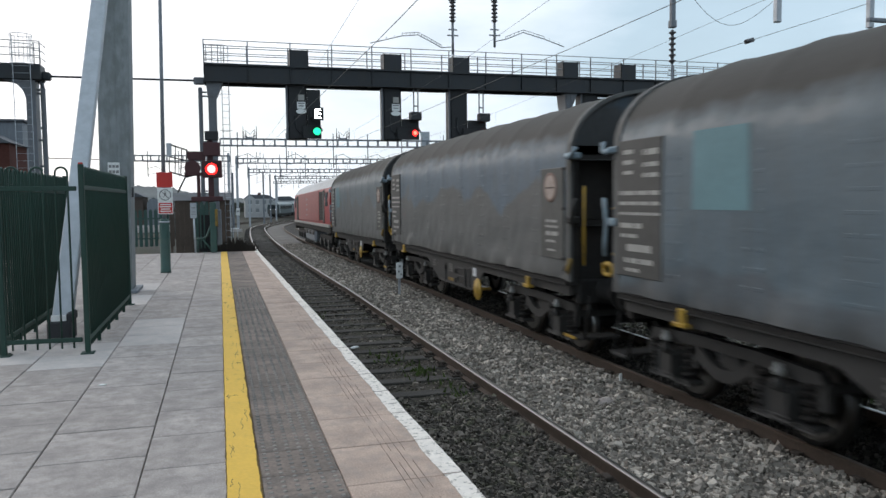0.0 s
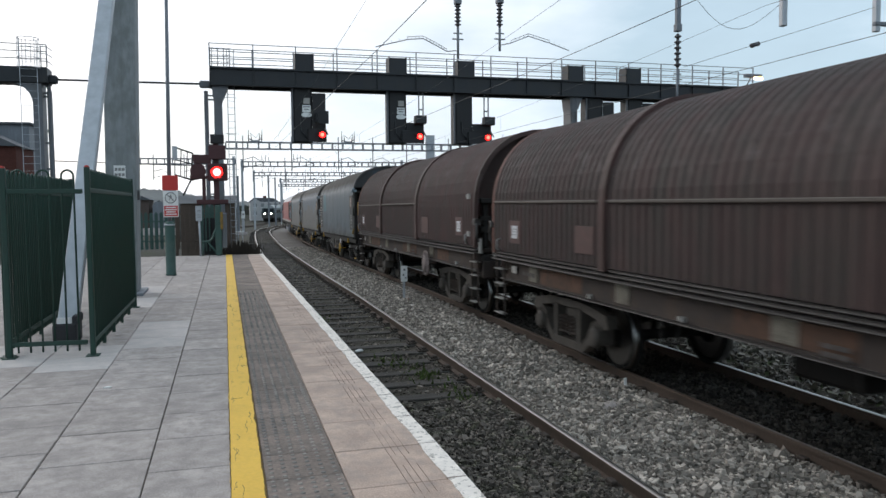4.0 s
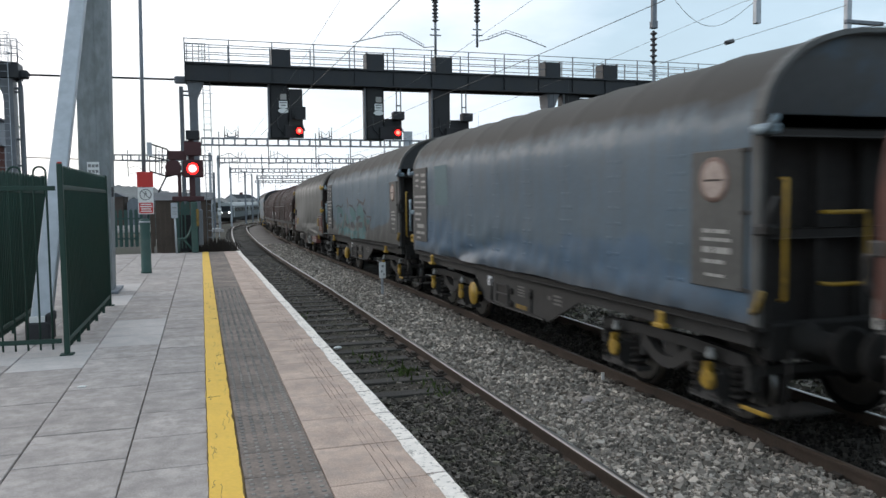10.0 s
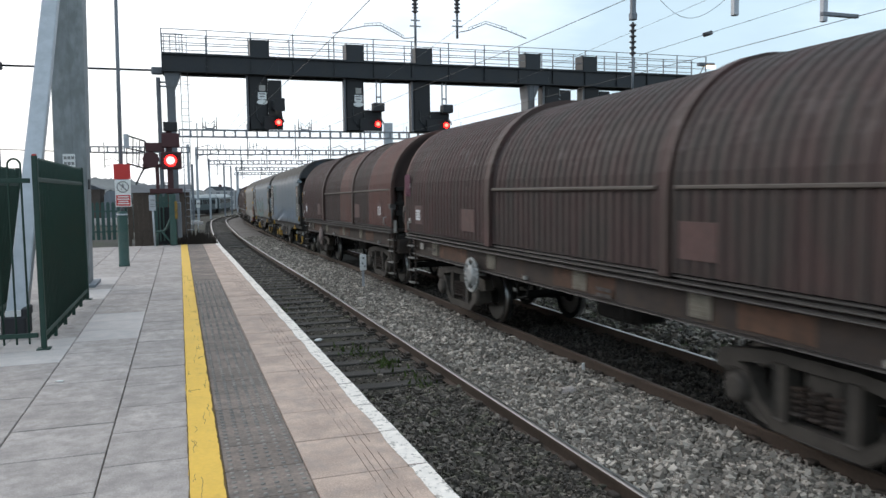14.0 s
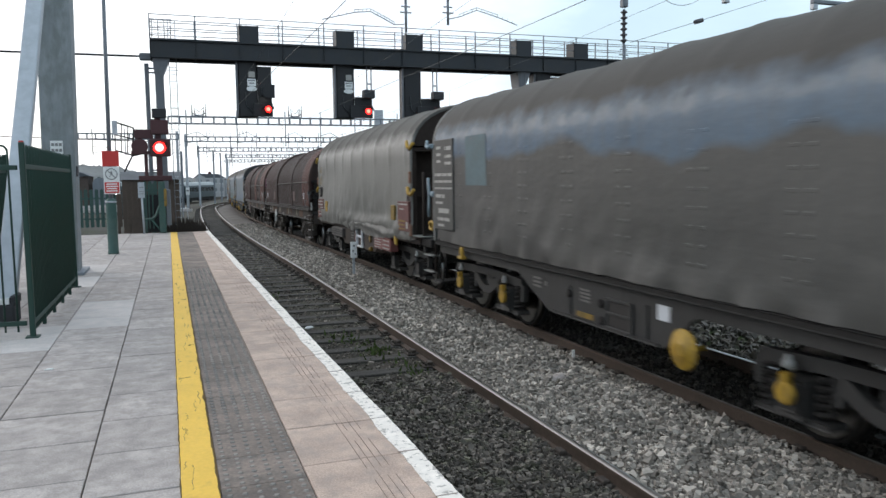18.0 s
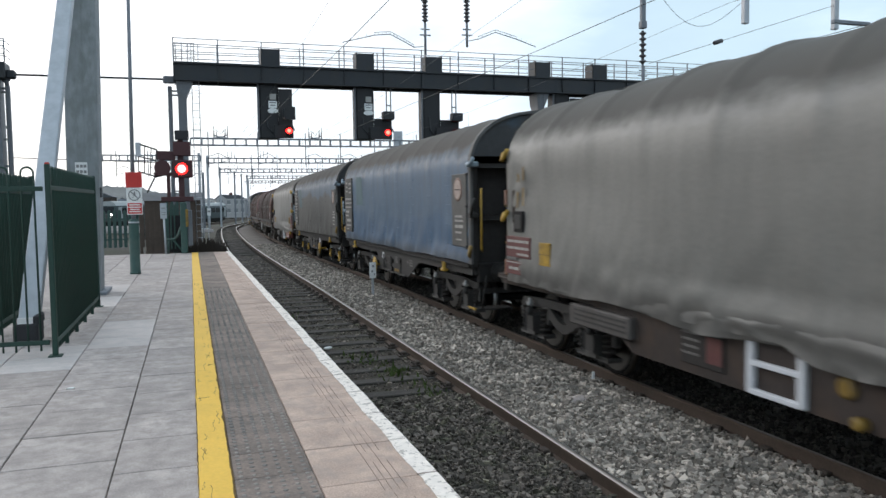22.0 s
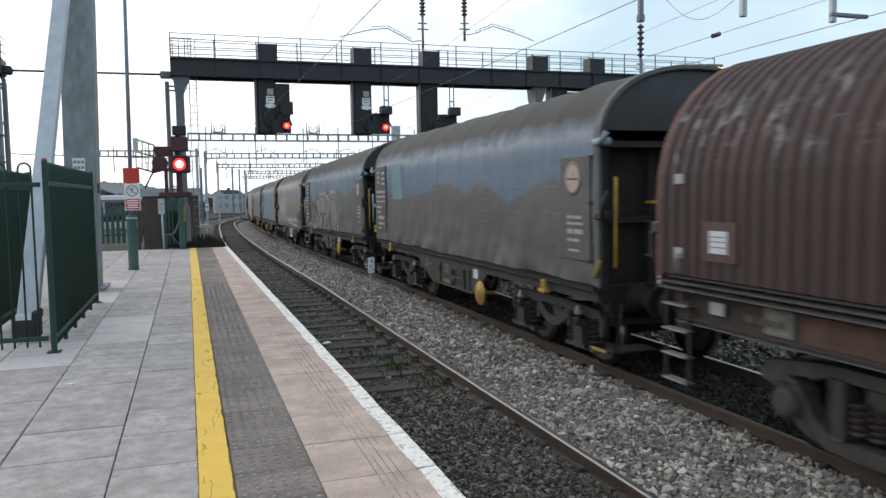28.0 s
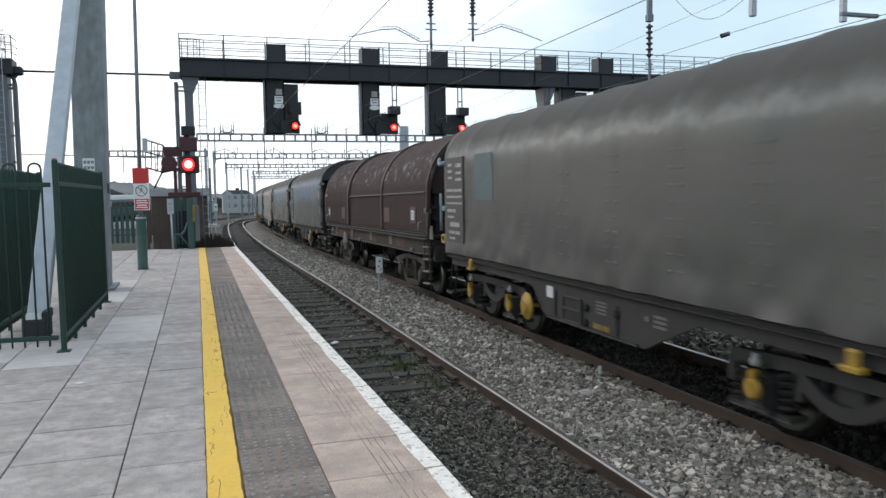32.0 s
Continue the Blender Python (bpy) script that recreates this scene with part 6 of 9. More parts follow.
    for y, z, s, mat in ((5.55, 1.86, 0.24, "square_red"), (2.85, 1.84, 0.31, "square_red"), (-5.45, 1.86, 0.24, "square_red"), (-3.0, 1.84, 0.28, "square_red")):
        y *= way
        face = -1.458 if y * way > 0 else -1.433
        p = part("warning_square", Geo().box(face, y - s, z - 0.19, face + 0.03, y + s, z + 0.18, 0.002), mat, w, "faded red square")
        if abs(y) > 5:
            lp = part("label_plate", Geo().box(face - 0.006, y - 0.12, z - 0.11, face - 0.001, y + 0.12, z + 0.10), "plate_white", p)
            for q in (-0.05, 0.0, 0.045):
                part("label_line", Geo().box(face - 0.0075, y - 0.10, z + q - 0.006, face - 0.0065, y + 0.10, z + q + 0.006), "grey_bar", lp)
    for z in (1.72, 2.45):
        part("corner_mark", Geo().box(side - 0.002, 6.14 * way - 0.06, z - 0.05, side + 0.05, 6.14 * way + 0.06, z + 0.05, 0.004), "bars", w)
    if spray:
        g = Geo()
        for i in range(4):
            blob(g, side - 0.01, 6.36 - 0.09 * i, 2.45, [(-0.02, -0.22), (0.02, -0.16), (0.03, 0.2), (-0.02, 0.24)])
        part("pink_spray", g, "spray_pink", w, "small patch of pink spray paint")
    return lengthen(w, 1.02)


def tarpaulin_wagon(label, cloth="tarp", box="plate_red", railing="end_brown", ladder=-0.62, back=0.0):
    """A coil wagon under a grey tarpaulin on hoops; its front is +y, a railed platform at the back."""
    w = thing("tarpaulin_wagon", label, "freight wagon", group="wagons of the freight train")
    L = 5.03
    prof = arch(1.40, 2.80, 3.84, 18, 1.09)
    F = 4.93
    skin(w, "tarpaulin", prof, F, -L, M[cloth], 0.08, bulge=0.05, hoops=1.20, seed=4.2, hem=0.06, ribs=0.030, loose=True, slump=True, pinch=((4.93, 3.0), (4.93, 2.1)))
    # the slack hem: a strip of cloth in rucks that hangs over the sill
    rows = []
    n = 190
    for i in range(n + 1):
        y = F - 0.06 + (-L - F + 0.12) * i / n
        deep = math.exp(-((y + 1.9) / 2.2) ** 2)
        u = min(1.0, max(0.0, (-0.7 - y) / 0.5)) * min(1.0, max(0.0, (y + 4.6) / 2.2))
        low = 1.10 - 0.13 * u * u * (3 - 2 * u) - 0.012 * noise.noise((y * 3, 1, 9))
        row = []
        for q in range(9):
            u = q / 8
            z = 1.36 + (low - 1.36) * u
            ruck = abs(noise.noise((y * 2.4 - z * 5.0, z * 2.0, 3))) * 0.10 + 0.025 * noise.noise((y * 8 + z * 9, z * 7, 5))
            out = 1.405 + u * (0.012 + (0.20 + 0.6 * deep) * ruck) + 0.035 * deep * math.exp(-((u - 0.62 - 0.2 * math.sin(y * 1.1)) / 0.16) ** 2)
            row.append((-out, y, z))
        rows.append(row)
    part("hem_flap", Geo().sheet(rows), M[cloth], w, "rucked loose hem of the tarpaulin")
    end_wall(w, prof, F, 1, "end_brown", "end_brown", 2.80)
    end_wall(w, prof, -L, -1, "end_brown", "end_rust" if box != "plate_red" else "end_brown", 2.94)
    f = part("underframe", Geo().box(-1.28, -5.9, 0.98, 1.28, 5.5, 1.14, 0.02).box(-0.35, -5.8, 0.7, 0.35, 5.4, 1.0, 0.03), "grime", w)
    for k in (-1, 1):
        g = Geo().prism([(-5.3, 1.16), (-5.3, 1.0), (-2.6, 1.0), (-1.7, 0.56), (1.6, 0.56), (2.5, 1.0), (5.3, 1.0), (5.3, 1.16)], "x", k * 1.27, k * 1.31)
        g.box(k * 1.28, -5.3, 1.10, k * 1.40, 5.3, 1.16, 0.012)
        part("side_sill", g, "frame_brown", f)
    x = -1.31
    g = Geo()
    for a in (ladder - 0.3, ladder + 0.3):
        g.box(x - 0.06, a - 0.04, 0.58, x, a + 0.04, 1.12, 0.01)
    for z in (0.60, 0.86):
        g.box(x - 0.06, ladder - 0.3, z - 0.025, x, ladder + 0.3, z + 0.025, 0.008)
    part("side_ladder", g, "steel_rail_grey" if cloth == "tarp_dark" else "plate_white", f, "pale steel side ladder")
    tb = part("tool_box", Geo().box(x - 0.10, back - 3.25, 0.70, x + 0.1, back - 1.85, 1.0, 0.02), "box_red" if box == "plate_red" else box, f, "red tool box with white lettering" if box == "plate_red" else "plain dark tool box")
    if box == "plate_red":
        lettering(tb, x - 0.102, [(back + u, z, wd, h) for u, wd, zs, h in ((-2.9, 0.55, (0.93, 0.84, 0.76), 0.04), (-2.2, 0.55, (0.93, 0.87, 0.81, 0.75), 0.03)) for z in zs])
    part("front_tool_box", Geo().box(x - 0.10, 1.54, 0.72, x + 0.1, 2.94, 0.98, 0.02), "tool_box", f)
    lettering(f, x - 0.104, [(2.2, 0.92, 1.2, 0.03), (2.2, 0.86, 1.2, 0.03), (2.2, 0.80, 1.2, 0.03)], "frame_grey")
    nb = part("notice_board", Geo().box(x - 0.02, 0.05, 0.66, x, 0.72, 1.06, 0.006), "end_dark", f, "dark board with worn red and white lettering")
    part("red_notice", Geo().box(x - 0.026, 0.08, 0.72, x - 0.021, 0.30, 0.98), "plate_red", nb)
    lettering(nb, x - 0.022, [(0.55, 0.98, 0.26, 0.03), (0.55, 0.91, 0.26, 0.03), (0.55, 0.84, 0.24, 0.03), (0.55, 0.77, 0.26, 0.03)], "spray_grey")
    part("lamp_ring", Geo().turned("x", (x, -1.35, 0.86), [(0, 0.09), (-0.03, 0.09), (-0.03, 0.055)], 16), "yellow_dull", f)
    part("low_knob", Geo().turned("x", (x, -1.5, 0.62), [(0, 0.055), (-0.08, 0.055), (-0.1, 0.03)], 12), "yellow_dull", f)
    part("lever", Geo().box(-1.44, -4.0, 0.9, -1.38, -3.86, 1.12, 0.02), "yellow", f)
    for k in (-1, 1):
        plate_bogie(w, k * 3.75, False)
    ends(w, 6.0, "grime")
    side = -1.41
    p = part("red_plate", Geo().box(side - 0.03, -4.98, 1.24, side + 0.02, -4.20, 1.86, 0.006), "plate_red", w, "dark red plate with worn lettering")
    lettering(p, side - 0.031, [(-4.6, 1.80, 0.62, 0.035), (-4.5, 1.70, 0.3, 0.03), (-4.86, 1.37, 0.13, 0.16)])
    lettering(p, side - 0.031, [(-4.5, 1.45, 0.46, 0.045), (-4.5, 1.37, 0.40, 0.045), (-4.52, 1.29, 0.44, 0.03)], "yellow_dull")
    part("yellow_plate", Geo().box(side - 0.03, -3.92, 1.44, side + 0.02, -3.64, 1.76, 0.006), "yellow_dull", w)
    p = part("front_plate", Geo().box(side - 0.03, 4.06, 1.46, side + 0.02, 4.90, 1.77, 0.006), "plate_red", w, "faded red lettered plate")
    lettering(p, side - 0.031, [(4.48, 1.70, 0.76, 0.045), (4.48, 1.60, 0.76, 0.045), (4.30, 1.51, 0.40, 0.04)])
    p = part("lower_plate", Geo().box(side - 0.03, 4.36, 1.20, side + 0.02, 4.90, 1.40, 0.006), "plate_red", w)
    lettering(p, side - 0.031, [(4.63, 1.38, 0.50, 0.02), (4.63, 1.29, 0.36, 0.05)])
    part("grey_label", Geo().box(side - 0.028, 4.52, 1.41, side + 0.02, 4.90, 1.455, 0.003), "spray_grey", w)
    p = part("front_yellow_plate", Geo().box(side - 0.03, 3.44, 1.40, side + 0.02, 3.76, 1.72, 0.006), "yellow", w)
    part("plate_crease", Geo().box(side - 0.034, 3.44, 1.55, side - 0.03, 3.76, 1.565), "yellow_dull", p)
    p = part("document_frame", Geo().box(side - 0.035, 4.30, 1.84, side + 0.02, 4.62, 2.15, 0.012), "grime", w, "black frame for papers")
    part("frame_glass", Geo().box(side - 0.042, 4.35, 1.89, side - 0.036, 4.57, 2.10, 0.004), "frame_grey", p)
    for y, z, h in ((4.32, 2.70, 0.10), (4.32, 2.36, 0.13), (4.48, 2.64, 0.06), (4.50, 2.32, 0.12)):
        stroke(w, "yellow_mark", [(y, z - h, 0.05), (y, z + h, 0.05)], "yellow_dull", out=0.03, y0=F, bulge=0.05, hoops=1.20, seed=4.2, ribs=0.030, loose=True)
    for y in (-L, F):
        k = 1 if y > 0 else -1
        for z in (2.05, 2.98):
            g = Geo().pipe([(-1.44, y - k * 0.10, z + 0.1), (-1.46, y, z - 0.02), (-1.44, y + k * 0.10, z - 0.05), (-1.38, y + k * 0.17, z + 0.06)], 0.036)
            part("cover_clamp", g, "yellow", w, "yellow tarpaulin clamp")
        for z in (2.35, 1.28):
            part("edge_strap", Geo().box(-1.44, y - 0.04, z - 0.12, -1.39, y + 0.04, z + 0.12, 0.012), "end_rust", w)
    # railed platform at the back
    g = Geo().pipe([(-1.20, -5.95, 0.52), (-1.20, -5.95, 1.30), (-1.22, -5.92, 1.5), (-1.22, -5.92, 2.26), (-1.16, -5.95, 2.33), (-0.55, -5.95, 2.33)], 0.032)
    g.pipe([(-0.7, -5.95, 1.18), (-0.7, -5.95, 2.33)], 0.026).pipe([(0.56, -5.95, 2.33), (-0.56, -5.95, 2.33)], 0.026).pipe([(-1.2, -5.95, 1.85), (-0.7, -5.95, 1.85)], 0.02).pipe([(-1.20, -5.5, 0.52), (-1.20, -5.95, 0.52)], 0.02)
    part("corner_pole", Geo().rod((-1.25, -5.40, 1.0), (-1.25, -5.40, 2.45), 0.026), railing, w)
    g.pipe([(1.20, -5.95, 1.1), (1.20, -5.95, 2.33), (0.55, -5.95, 2.33), (0.55, -5.95, 1.1)], 0.03)
    part("end_railing", g, railing, w, "tubular end railing")
    for z in (0.50, 0.82):
        part("step_tread", Geo().box(-1.30, -5.98, z, -1.14, -5.50, z + 0.02, 0.004), "steel_rail_grey", w)
    part("platform_edge", Geo().box(-1.38, -5.6, 1.16, -1.1, -5.0, 1.18, 0.004), "steel_rail_grey", w)
    part("rail_clamp", Geo().pipe([(-0.72, -5.98, 1.4), (-0.8, -6.0, 1.28), (-0.7, -6.0, 1.16)], 0.04), "yellow", w)
    return lengthen(w, 1.01)


def diesel_loco():
    """A six-axle diesel locomotive, its front +y."""
    w = thing("diesel_locomotive", "red six-axle diesel freight locomotive with a pale roof", "locomotive")
    L = 10.2
    sec = [(-1.30, 1.45), (-1.32, 2.6), (-1.25, 3.15), (-0.95, 3.55), (-0.5, 3.78), (0.5, 3.78), (0.95, 3.55), (1.25, 3.15), (1.32, 2.6), (1.30, 1.45)]
    part("body", Geo().prism([(x, z) for x, z in sec if z < 3.2], "y", -L + 2.2, L - 2.2), "loco_red", w)
    part("roof", Geo().prism([(x * 1.003, z + 0.004) for x, z in sec if z > 3.1], "y", -L + 0.1, L - 0.1), "loco_roof", w, "pale grey rounded roof")
    for k in (-1, 1):
        g = Geo().prism([(x * 1.006, z) for x, z in sec if z < 3.2], "y", k * (L - 2.15), k * L)
        c = part("cab", g, "loco_red", w)
        y = k * (L + 0.02)
        for x in (-0.62, 0.62):
            part("windscreen", Geo().box(x - 0.46, y - 0.02, 2.35, x + 0.46, y + 0.02, 2.98, 0.01), "pane", c)
        part("warning_panel", Geo().box(-1.2, y - 0.02, 1.5, 1.2, y + 0.012, 2.25, 0.01), "yellow", c)
        for x in (-1.0, 1.0):
            part("tail_lamp", Geo().turned("y", (x, y, 1.7), [(0, 0.09), (k * 0.05, 0.09)], 12), "glow_red" if k < 0 and x < 0 else "pane", c)
        part("side_window", Geo().box(-1.345, k * (L - 1.2) - 0.4, 2.3, -1.30, k * (L - 1.2) + 0.4, 2.95, 0.008), "pane", c)
        part("door", Geo().box(-1.34, k * (L - 2.45) - 0.32, 1.5, -1.30, k * (L - 2.45) + 0.32, 3.05, 0.01), "plate_dark", c)
    g = part("grille", Geo().box(-1.345, -7.5, 1.62, -1.30, -6.0, 3.02, 0.012), "end_dark", w, "dark air-intake grille")
    for i in range(9):
        part("slat", Geo().box(-1.362, -7.45, 1.72 + 0.14 * i, -1.346, -6.05, 1.76 + 0.14 * i), "grime", g)
    p = part("side_panel", Geo().box(-1.345, -5.8, 1.55, -1.30, 6.4, 3.10, 0.012), "loco_faded", w, "long faded salmon-red side panel")
    lettering(p, -1.347, [(0.6, 2.75, 0.9, 0.10), (0.6, 2.45, 0.7, 0.10), (0.6, 2.15, 0.8, 0.10), (0.6, 1.85, 0.6, 0.10)])
    part("front_door", Geo().box(-1.345, 6.7, 1.5, -1.30, 7.7, 3.05, 0.012), "end_dark", w)
    part("cab_gap", Geo().box(-1.325, -8.08, 1.5, -1.30, -7.9, 3.1), "end_dark", w)
    part("side_stripe", Geo().box(-1.37, -L + 0.1, 1.32, -1.28, L - 0.1, 1.46, 0.01), "bars", w, "pale line along the sole")
    f = part("underframe", Geo().box(-1.3, -L, 1.05, 1.3, L, 1.42, 0.03), "grime", w)
    part("fuel_tank", Geo().box(-1.25, -2.6, 0.35, 1.25, 2.6, 1.05, 0.12), "galv_dull", f)
    for y in (-1.8, 0, 1.8):
        part("air_tank", Geo().turned("y", (-1.12, y, 0.85), [(-0.7, 0.05), (-0.68, 0.16), (0.68, 0.16), (0.7, 0.05)], 12), "frame_grey", f)
    for k in (-1, 1):
        b = part("bogie", Geo().box(-1.12, k * 6.6 - 2.4, 0.55, -0.98, k * 6.6 + 2.4, 0.9, 0.03).box(0.98, k * 6.6 - 2.4, 0.55, 1.12, k * 6.6 + 2.4, 0.9, 0.03).box(-1.0, k * 6.6 - 0.3, 0.5, 1.0, k * 6.6 + 0.3, 0.8, 0.03), "grime", w)
        for a in (-1.75, 0.0, 1.75):
            wheelset(w, k * 6.6 + a, 0.53)
            part("axle_box", Geo().box(-1.2, k * 6.6 + a - 0.2, 0.35, -1.0, k * 6.6 + a + 0.2, 0.72, 0.03), "frame_grey", b)
    ends(w, 10.85, "grime")
    return w


def lengthen(w, k):
    """Draws a wagon out along the line: long members are stretched, short fittings only move along."""
    for o in w.children_recursive:
        if o.name.startswith("wheelset"):
            o.location.y *= k
        elif not o.name.startswith("tread") or o.parent.name.startswith("step"):
            ys = [v.co.y for v in o.data.vertices]
            lo, hi = min(ys), max(ys)
            shift = (k - 1) * (lo + hi) / 2
            for v in o.data.vertices:
                v.co.y = v.co.y * k if hi - lo > 1.0 else v.co.y + shift
    return w


TRAIN = []   # (vehicle, its middle along the line at the start, half the distance of its bogies)


def build_train():
    TRAIN.append((diesel_loco(), 44.45, 6.6))
    A = "steel coil wagon with a "
    w = covered_wagon
    b1 = ribbed_wagon("dark brown ribbed steel-hood coil wagon, dusty", way=-1, later="brown_hood_dull")
    b2 = ribbed_wagon("brown ribbed coil wagon with a newer reddish panel", fresh=True, later="brown_hood_dull", red_end=True)
    b3 = ribbed_wagon("brown ribbed coil wagon with pink paint marks", spray=True, later="brown_hood_dull", red_end=True)
    g0 = tarpaulin_wagon("dark grey tarpaulin coil wagon with a railed end platform", "tarp_dark", railing="steel_rail_grey", ladder=-0.30, back=0.15)
    g1 = tarpaulin_wagon("pale grey tarpaulin coil wagon with a railed end platform", ladder=-0.30, back=-0.2)
    g2 = tarpaulin_wagon("pale grey tarpaulin coil wagon with a plain dark tool box", "tarp", "grime", "steel_rail_grey")
    spare = Matrix.Identity(4)
    order = [
        (w("dull_blue", A + "dirty blue-grey cover", -1.7, "plate_teal", damper=False), 27.52),
        (w("faded", A + "faded blue cover, grey patches below", -1.7, damper=False), 15.20),
        (w("pale", A + "pale blue cover and bright patch", -1.7, "plate_teal", damper=False), 2.81),
        (b1, -10.59), (copy_thing(b1, spare), -24.79),
        (g0, -37.86),
        (w("teal_sprayed", A + "teal-sprayed blue and grey cover", 1.62, spray="teal", spoked=True), -50.06),
        (w("grey_blue", A + "crumpled grey-blue cover", 1.62, "plate_olive", crumple=True), -62.52),
        (b2, -76.02), (b3, -90.45),
        (g1, -103.88),
        (w("dark", A + "dark grey cover, blue above", -1.7, "plate_faint"), -115.95),
        (w("blue", A + "blue cover and pale green patch", 1.62, "plate_olive", damper=False), -128.60),
        (g2, -140.72),
        (w("silver_sprayed", A + "blue cover under silver spray paint", -1.7, "plate_teal", spray="silver", damper=False), -153.10),
        (w("blue_over_grey", A + "blue cover, grey lower half", -1.7, "plate_teal", damper=False), -165.75),
        (ribbed_wagon("dark brown ribbed coil wagon with pale scuffed shoulders", steel="brown_hood_worn"), -179.21),
        (w("olive", A + "grey-green weathered cover", 1.72, "plate_dim", crown=3.80), -192.60),
    ]
    for v, s in order:
        TRAIN.append((v, s, 4.1 if "ribbed" in v.name else 3.95))
    for v, s, half in TRAIN:
        v.matrix_basis = on_track(s, half)


# ---- fences ----
def hoop_panel(label, a, b, bars, top=1.785, last=True):
    """A hoop-topped railing panel from a to b: two posts, two rails, bars joined in pairs by hoops."""
    f = thing("railing_panel", label, "railing", group="green railing round the mast strut")
    a, b = Vector((*a, 0)), Vector((*b, 0))
    d = (b - a).normalized()
    for p, cap in ((a, True), (b, False))[:2 if last else 1]:
        post = part("post", Geo().box(p.x - 0.024, p.y - 0.024, 0.0, p.x + 0.024, p.y + 0.024, top + 0.02, 0.006), "green", f)
        if cap:
            part("post_cap", Geo().box(p.x - 0.02, p.y - 0.02, top + 0.012, p.x + 0.02, p.y + 0.02, top + 0.034, 0.006), "red_cap", post)
        part("foot_plate", Geo().box(p.x - 0.06, p.y - 0.06, 0.0, p.x + 0.06, p.y + 0.06, 0.012, 0.003), "green", post)
    for z in (0.13, top - 0.20):
        part("rail", Geo().box(-0.012, 0, z - 0.022, 0.012, (b - a).length, z + 0.022, 0.004, Matrix.Translation(a) @ Matrix.Rotation(math.atan2(-d.x, d.y), 4, "Z")), "green", f)
    k = int((b - a).length / 0.72)
    for i in range(1, k + 1):
        p = a + (b - a) * (i / (k + 1))
        part("foot", Geo().box(p.x - 0.018, p.y - 0.018, 0.0, p.x + 0.018, p.y + 0.018, 0.11, 0.004), "green", f)
    n = len(range(bars))
    at = [a + (b - a) * ((i + 0.7) / (bars + 0.4)) for i in range(bars)]
    for i in range(0, n - 1, 2):
        p, q = at[i], at[i + 1]
        mid, r = (p + q) / 2, (q - p).length / 2
        pts = [p + Vector((0, 0, 0.05)), p + Vector((0, 0, top - r))]
        for k in range(1, 8):
            t = math.pi * k / 8
            pts.append(mid - d * r * math.cos(t) + Vector((0, 0, top - r + r * math.sin(t))))
        pts += [q + Vector((0, 0, top - r)), q + Vector((0, 0, 0.05))]
        part("hooped_bar", Geo().pipe(pts, 0.010, 6), "green", f)
    return f


def palisade(label, x0, x1, y, top, mat, pitch=0.15, wide=0.075):
    f = thing("palisade_fence", label, "fence")
    n = int((x1 - x0) / pitch)
    shape = Geo().prism([(-wide / 2, 0.05), (wide / 2, 0.05), (wide / 2, top - 0.06), (0, top), (-wide / 2, top - 0.06)], "y", -0.008, 0.008).mesh("pale", M[mat])
    for i in range(n):
        o = part("pale", shape, "", f)
        o.matrix_basis = Matrix.Translation((x0 + pitch * (i + 0.5), y, 0))
    for z in (0.3, top - 0.3):
        part("rail", Geo().box(x0, y + 0.010, z - 0.025, x1, y + 0.05, z + 0.025, 0.005), mat, f)
    for x in (x0 + 0.03, (x0 + x1) / 2, x1 - 0.03):
        part("post", Geo().box(x - 0.04, y + 0.052, -1.5 if y > 22.6 else 0, x + 0.04, y + 0.12, top - 0.1, 0.008), mat, f)
    return f


def build_fences():
    hoop_panel("dark green hoop-topped steel railing beside the paving", (-1.25, 7.90), (-1.25, 11.45), 44)
    hoop_panel("dark green hoop-topped railing behind the strut", (-2.02, 8.06), (-2.02, 11.45), 42)
    hoop_panel("short green hooped railing closing the enclosure", (-1.985, 7.98), (-1.30, 7.93), 6, 1.775, last=False)
    palisade("weathered green steel palisade fence at the platform end", -5.3, -1.55, 25.4, 1.22, "teal_green", 0.15, 0.098)
    palisade("brown steel palisade fence at the platform end", -1.5, -0.78, 25.2, 1.45, "brownwood", 0.145, 0.108)
    palisade("short dark green palisade beside the relay cabinet", -0.77, -0.16, 25.2, 1.45, "teal_green", 0.15, 0.098)


# ---- mast, portal and overhead line over the platform ----
def insulator(parent, x, y, z0, z1, r=0.065):
    rings, n = [(0.0, 0.025)], 6
    h = z1 - z0
    for i in range(n):
        a = h * (i + 0.2) / n
        rings += [(a, 0.03), (a + h * 0.25 / n, r), (a + h * 0.45 / n, r * 0.9), (a + h * 0.5 / n, 0.03)]
    rings.append((h, 0.025))
    return part("insulator", Geo().turned("z", (x, y, z0), rings, 12), "insulator", parent, "ribbed dark porcelain insulator")


def lattice(g, a, b, deep, r, pitch):
    """A plane lattice boom hanging below the line a-b."""
    a, b = Vector(a), Vector(b)
    n = max(1, round((b - a).length / pitch))
    down = Vector((0, 0, -deep))
    side = Vector((0, r * 2.2, 0))
    for k in (-1, 1):
        for d in (Vector(), down):
            p, q = a + d + side * k, b + d + side * k
            g.box(p.x, p.y - r, p.z - r, q.x, p.y + r, p.z + r)
    for i in range(n + 1):
        p = a + (b - a) * i / n
        g.box(p.x - r, p.y - r * 3, p.z - deep, p.x + r, p.y + r * 3, p.z)


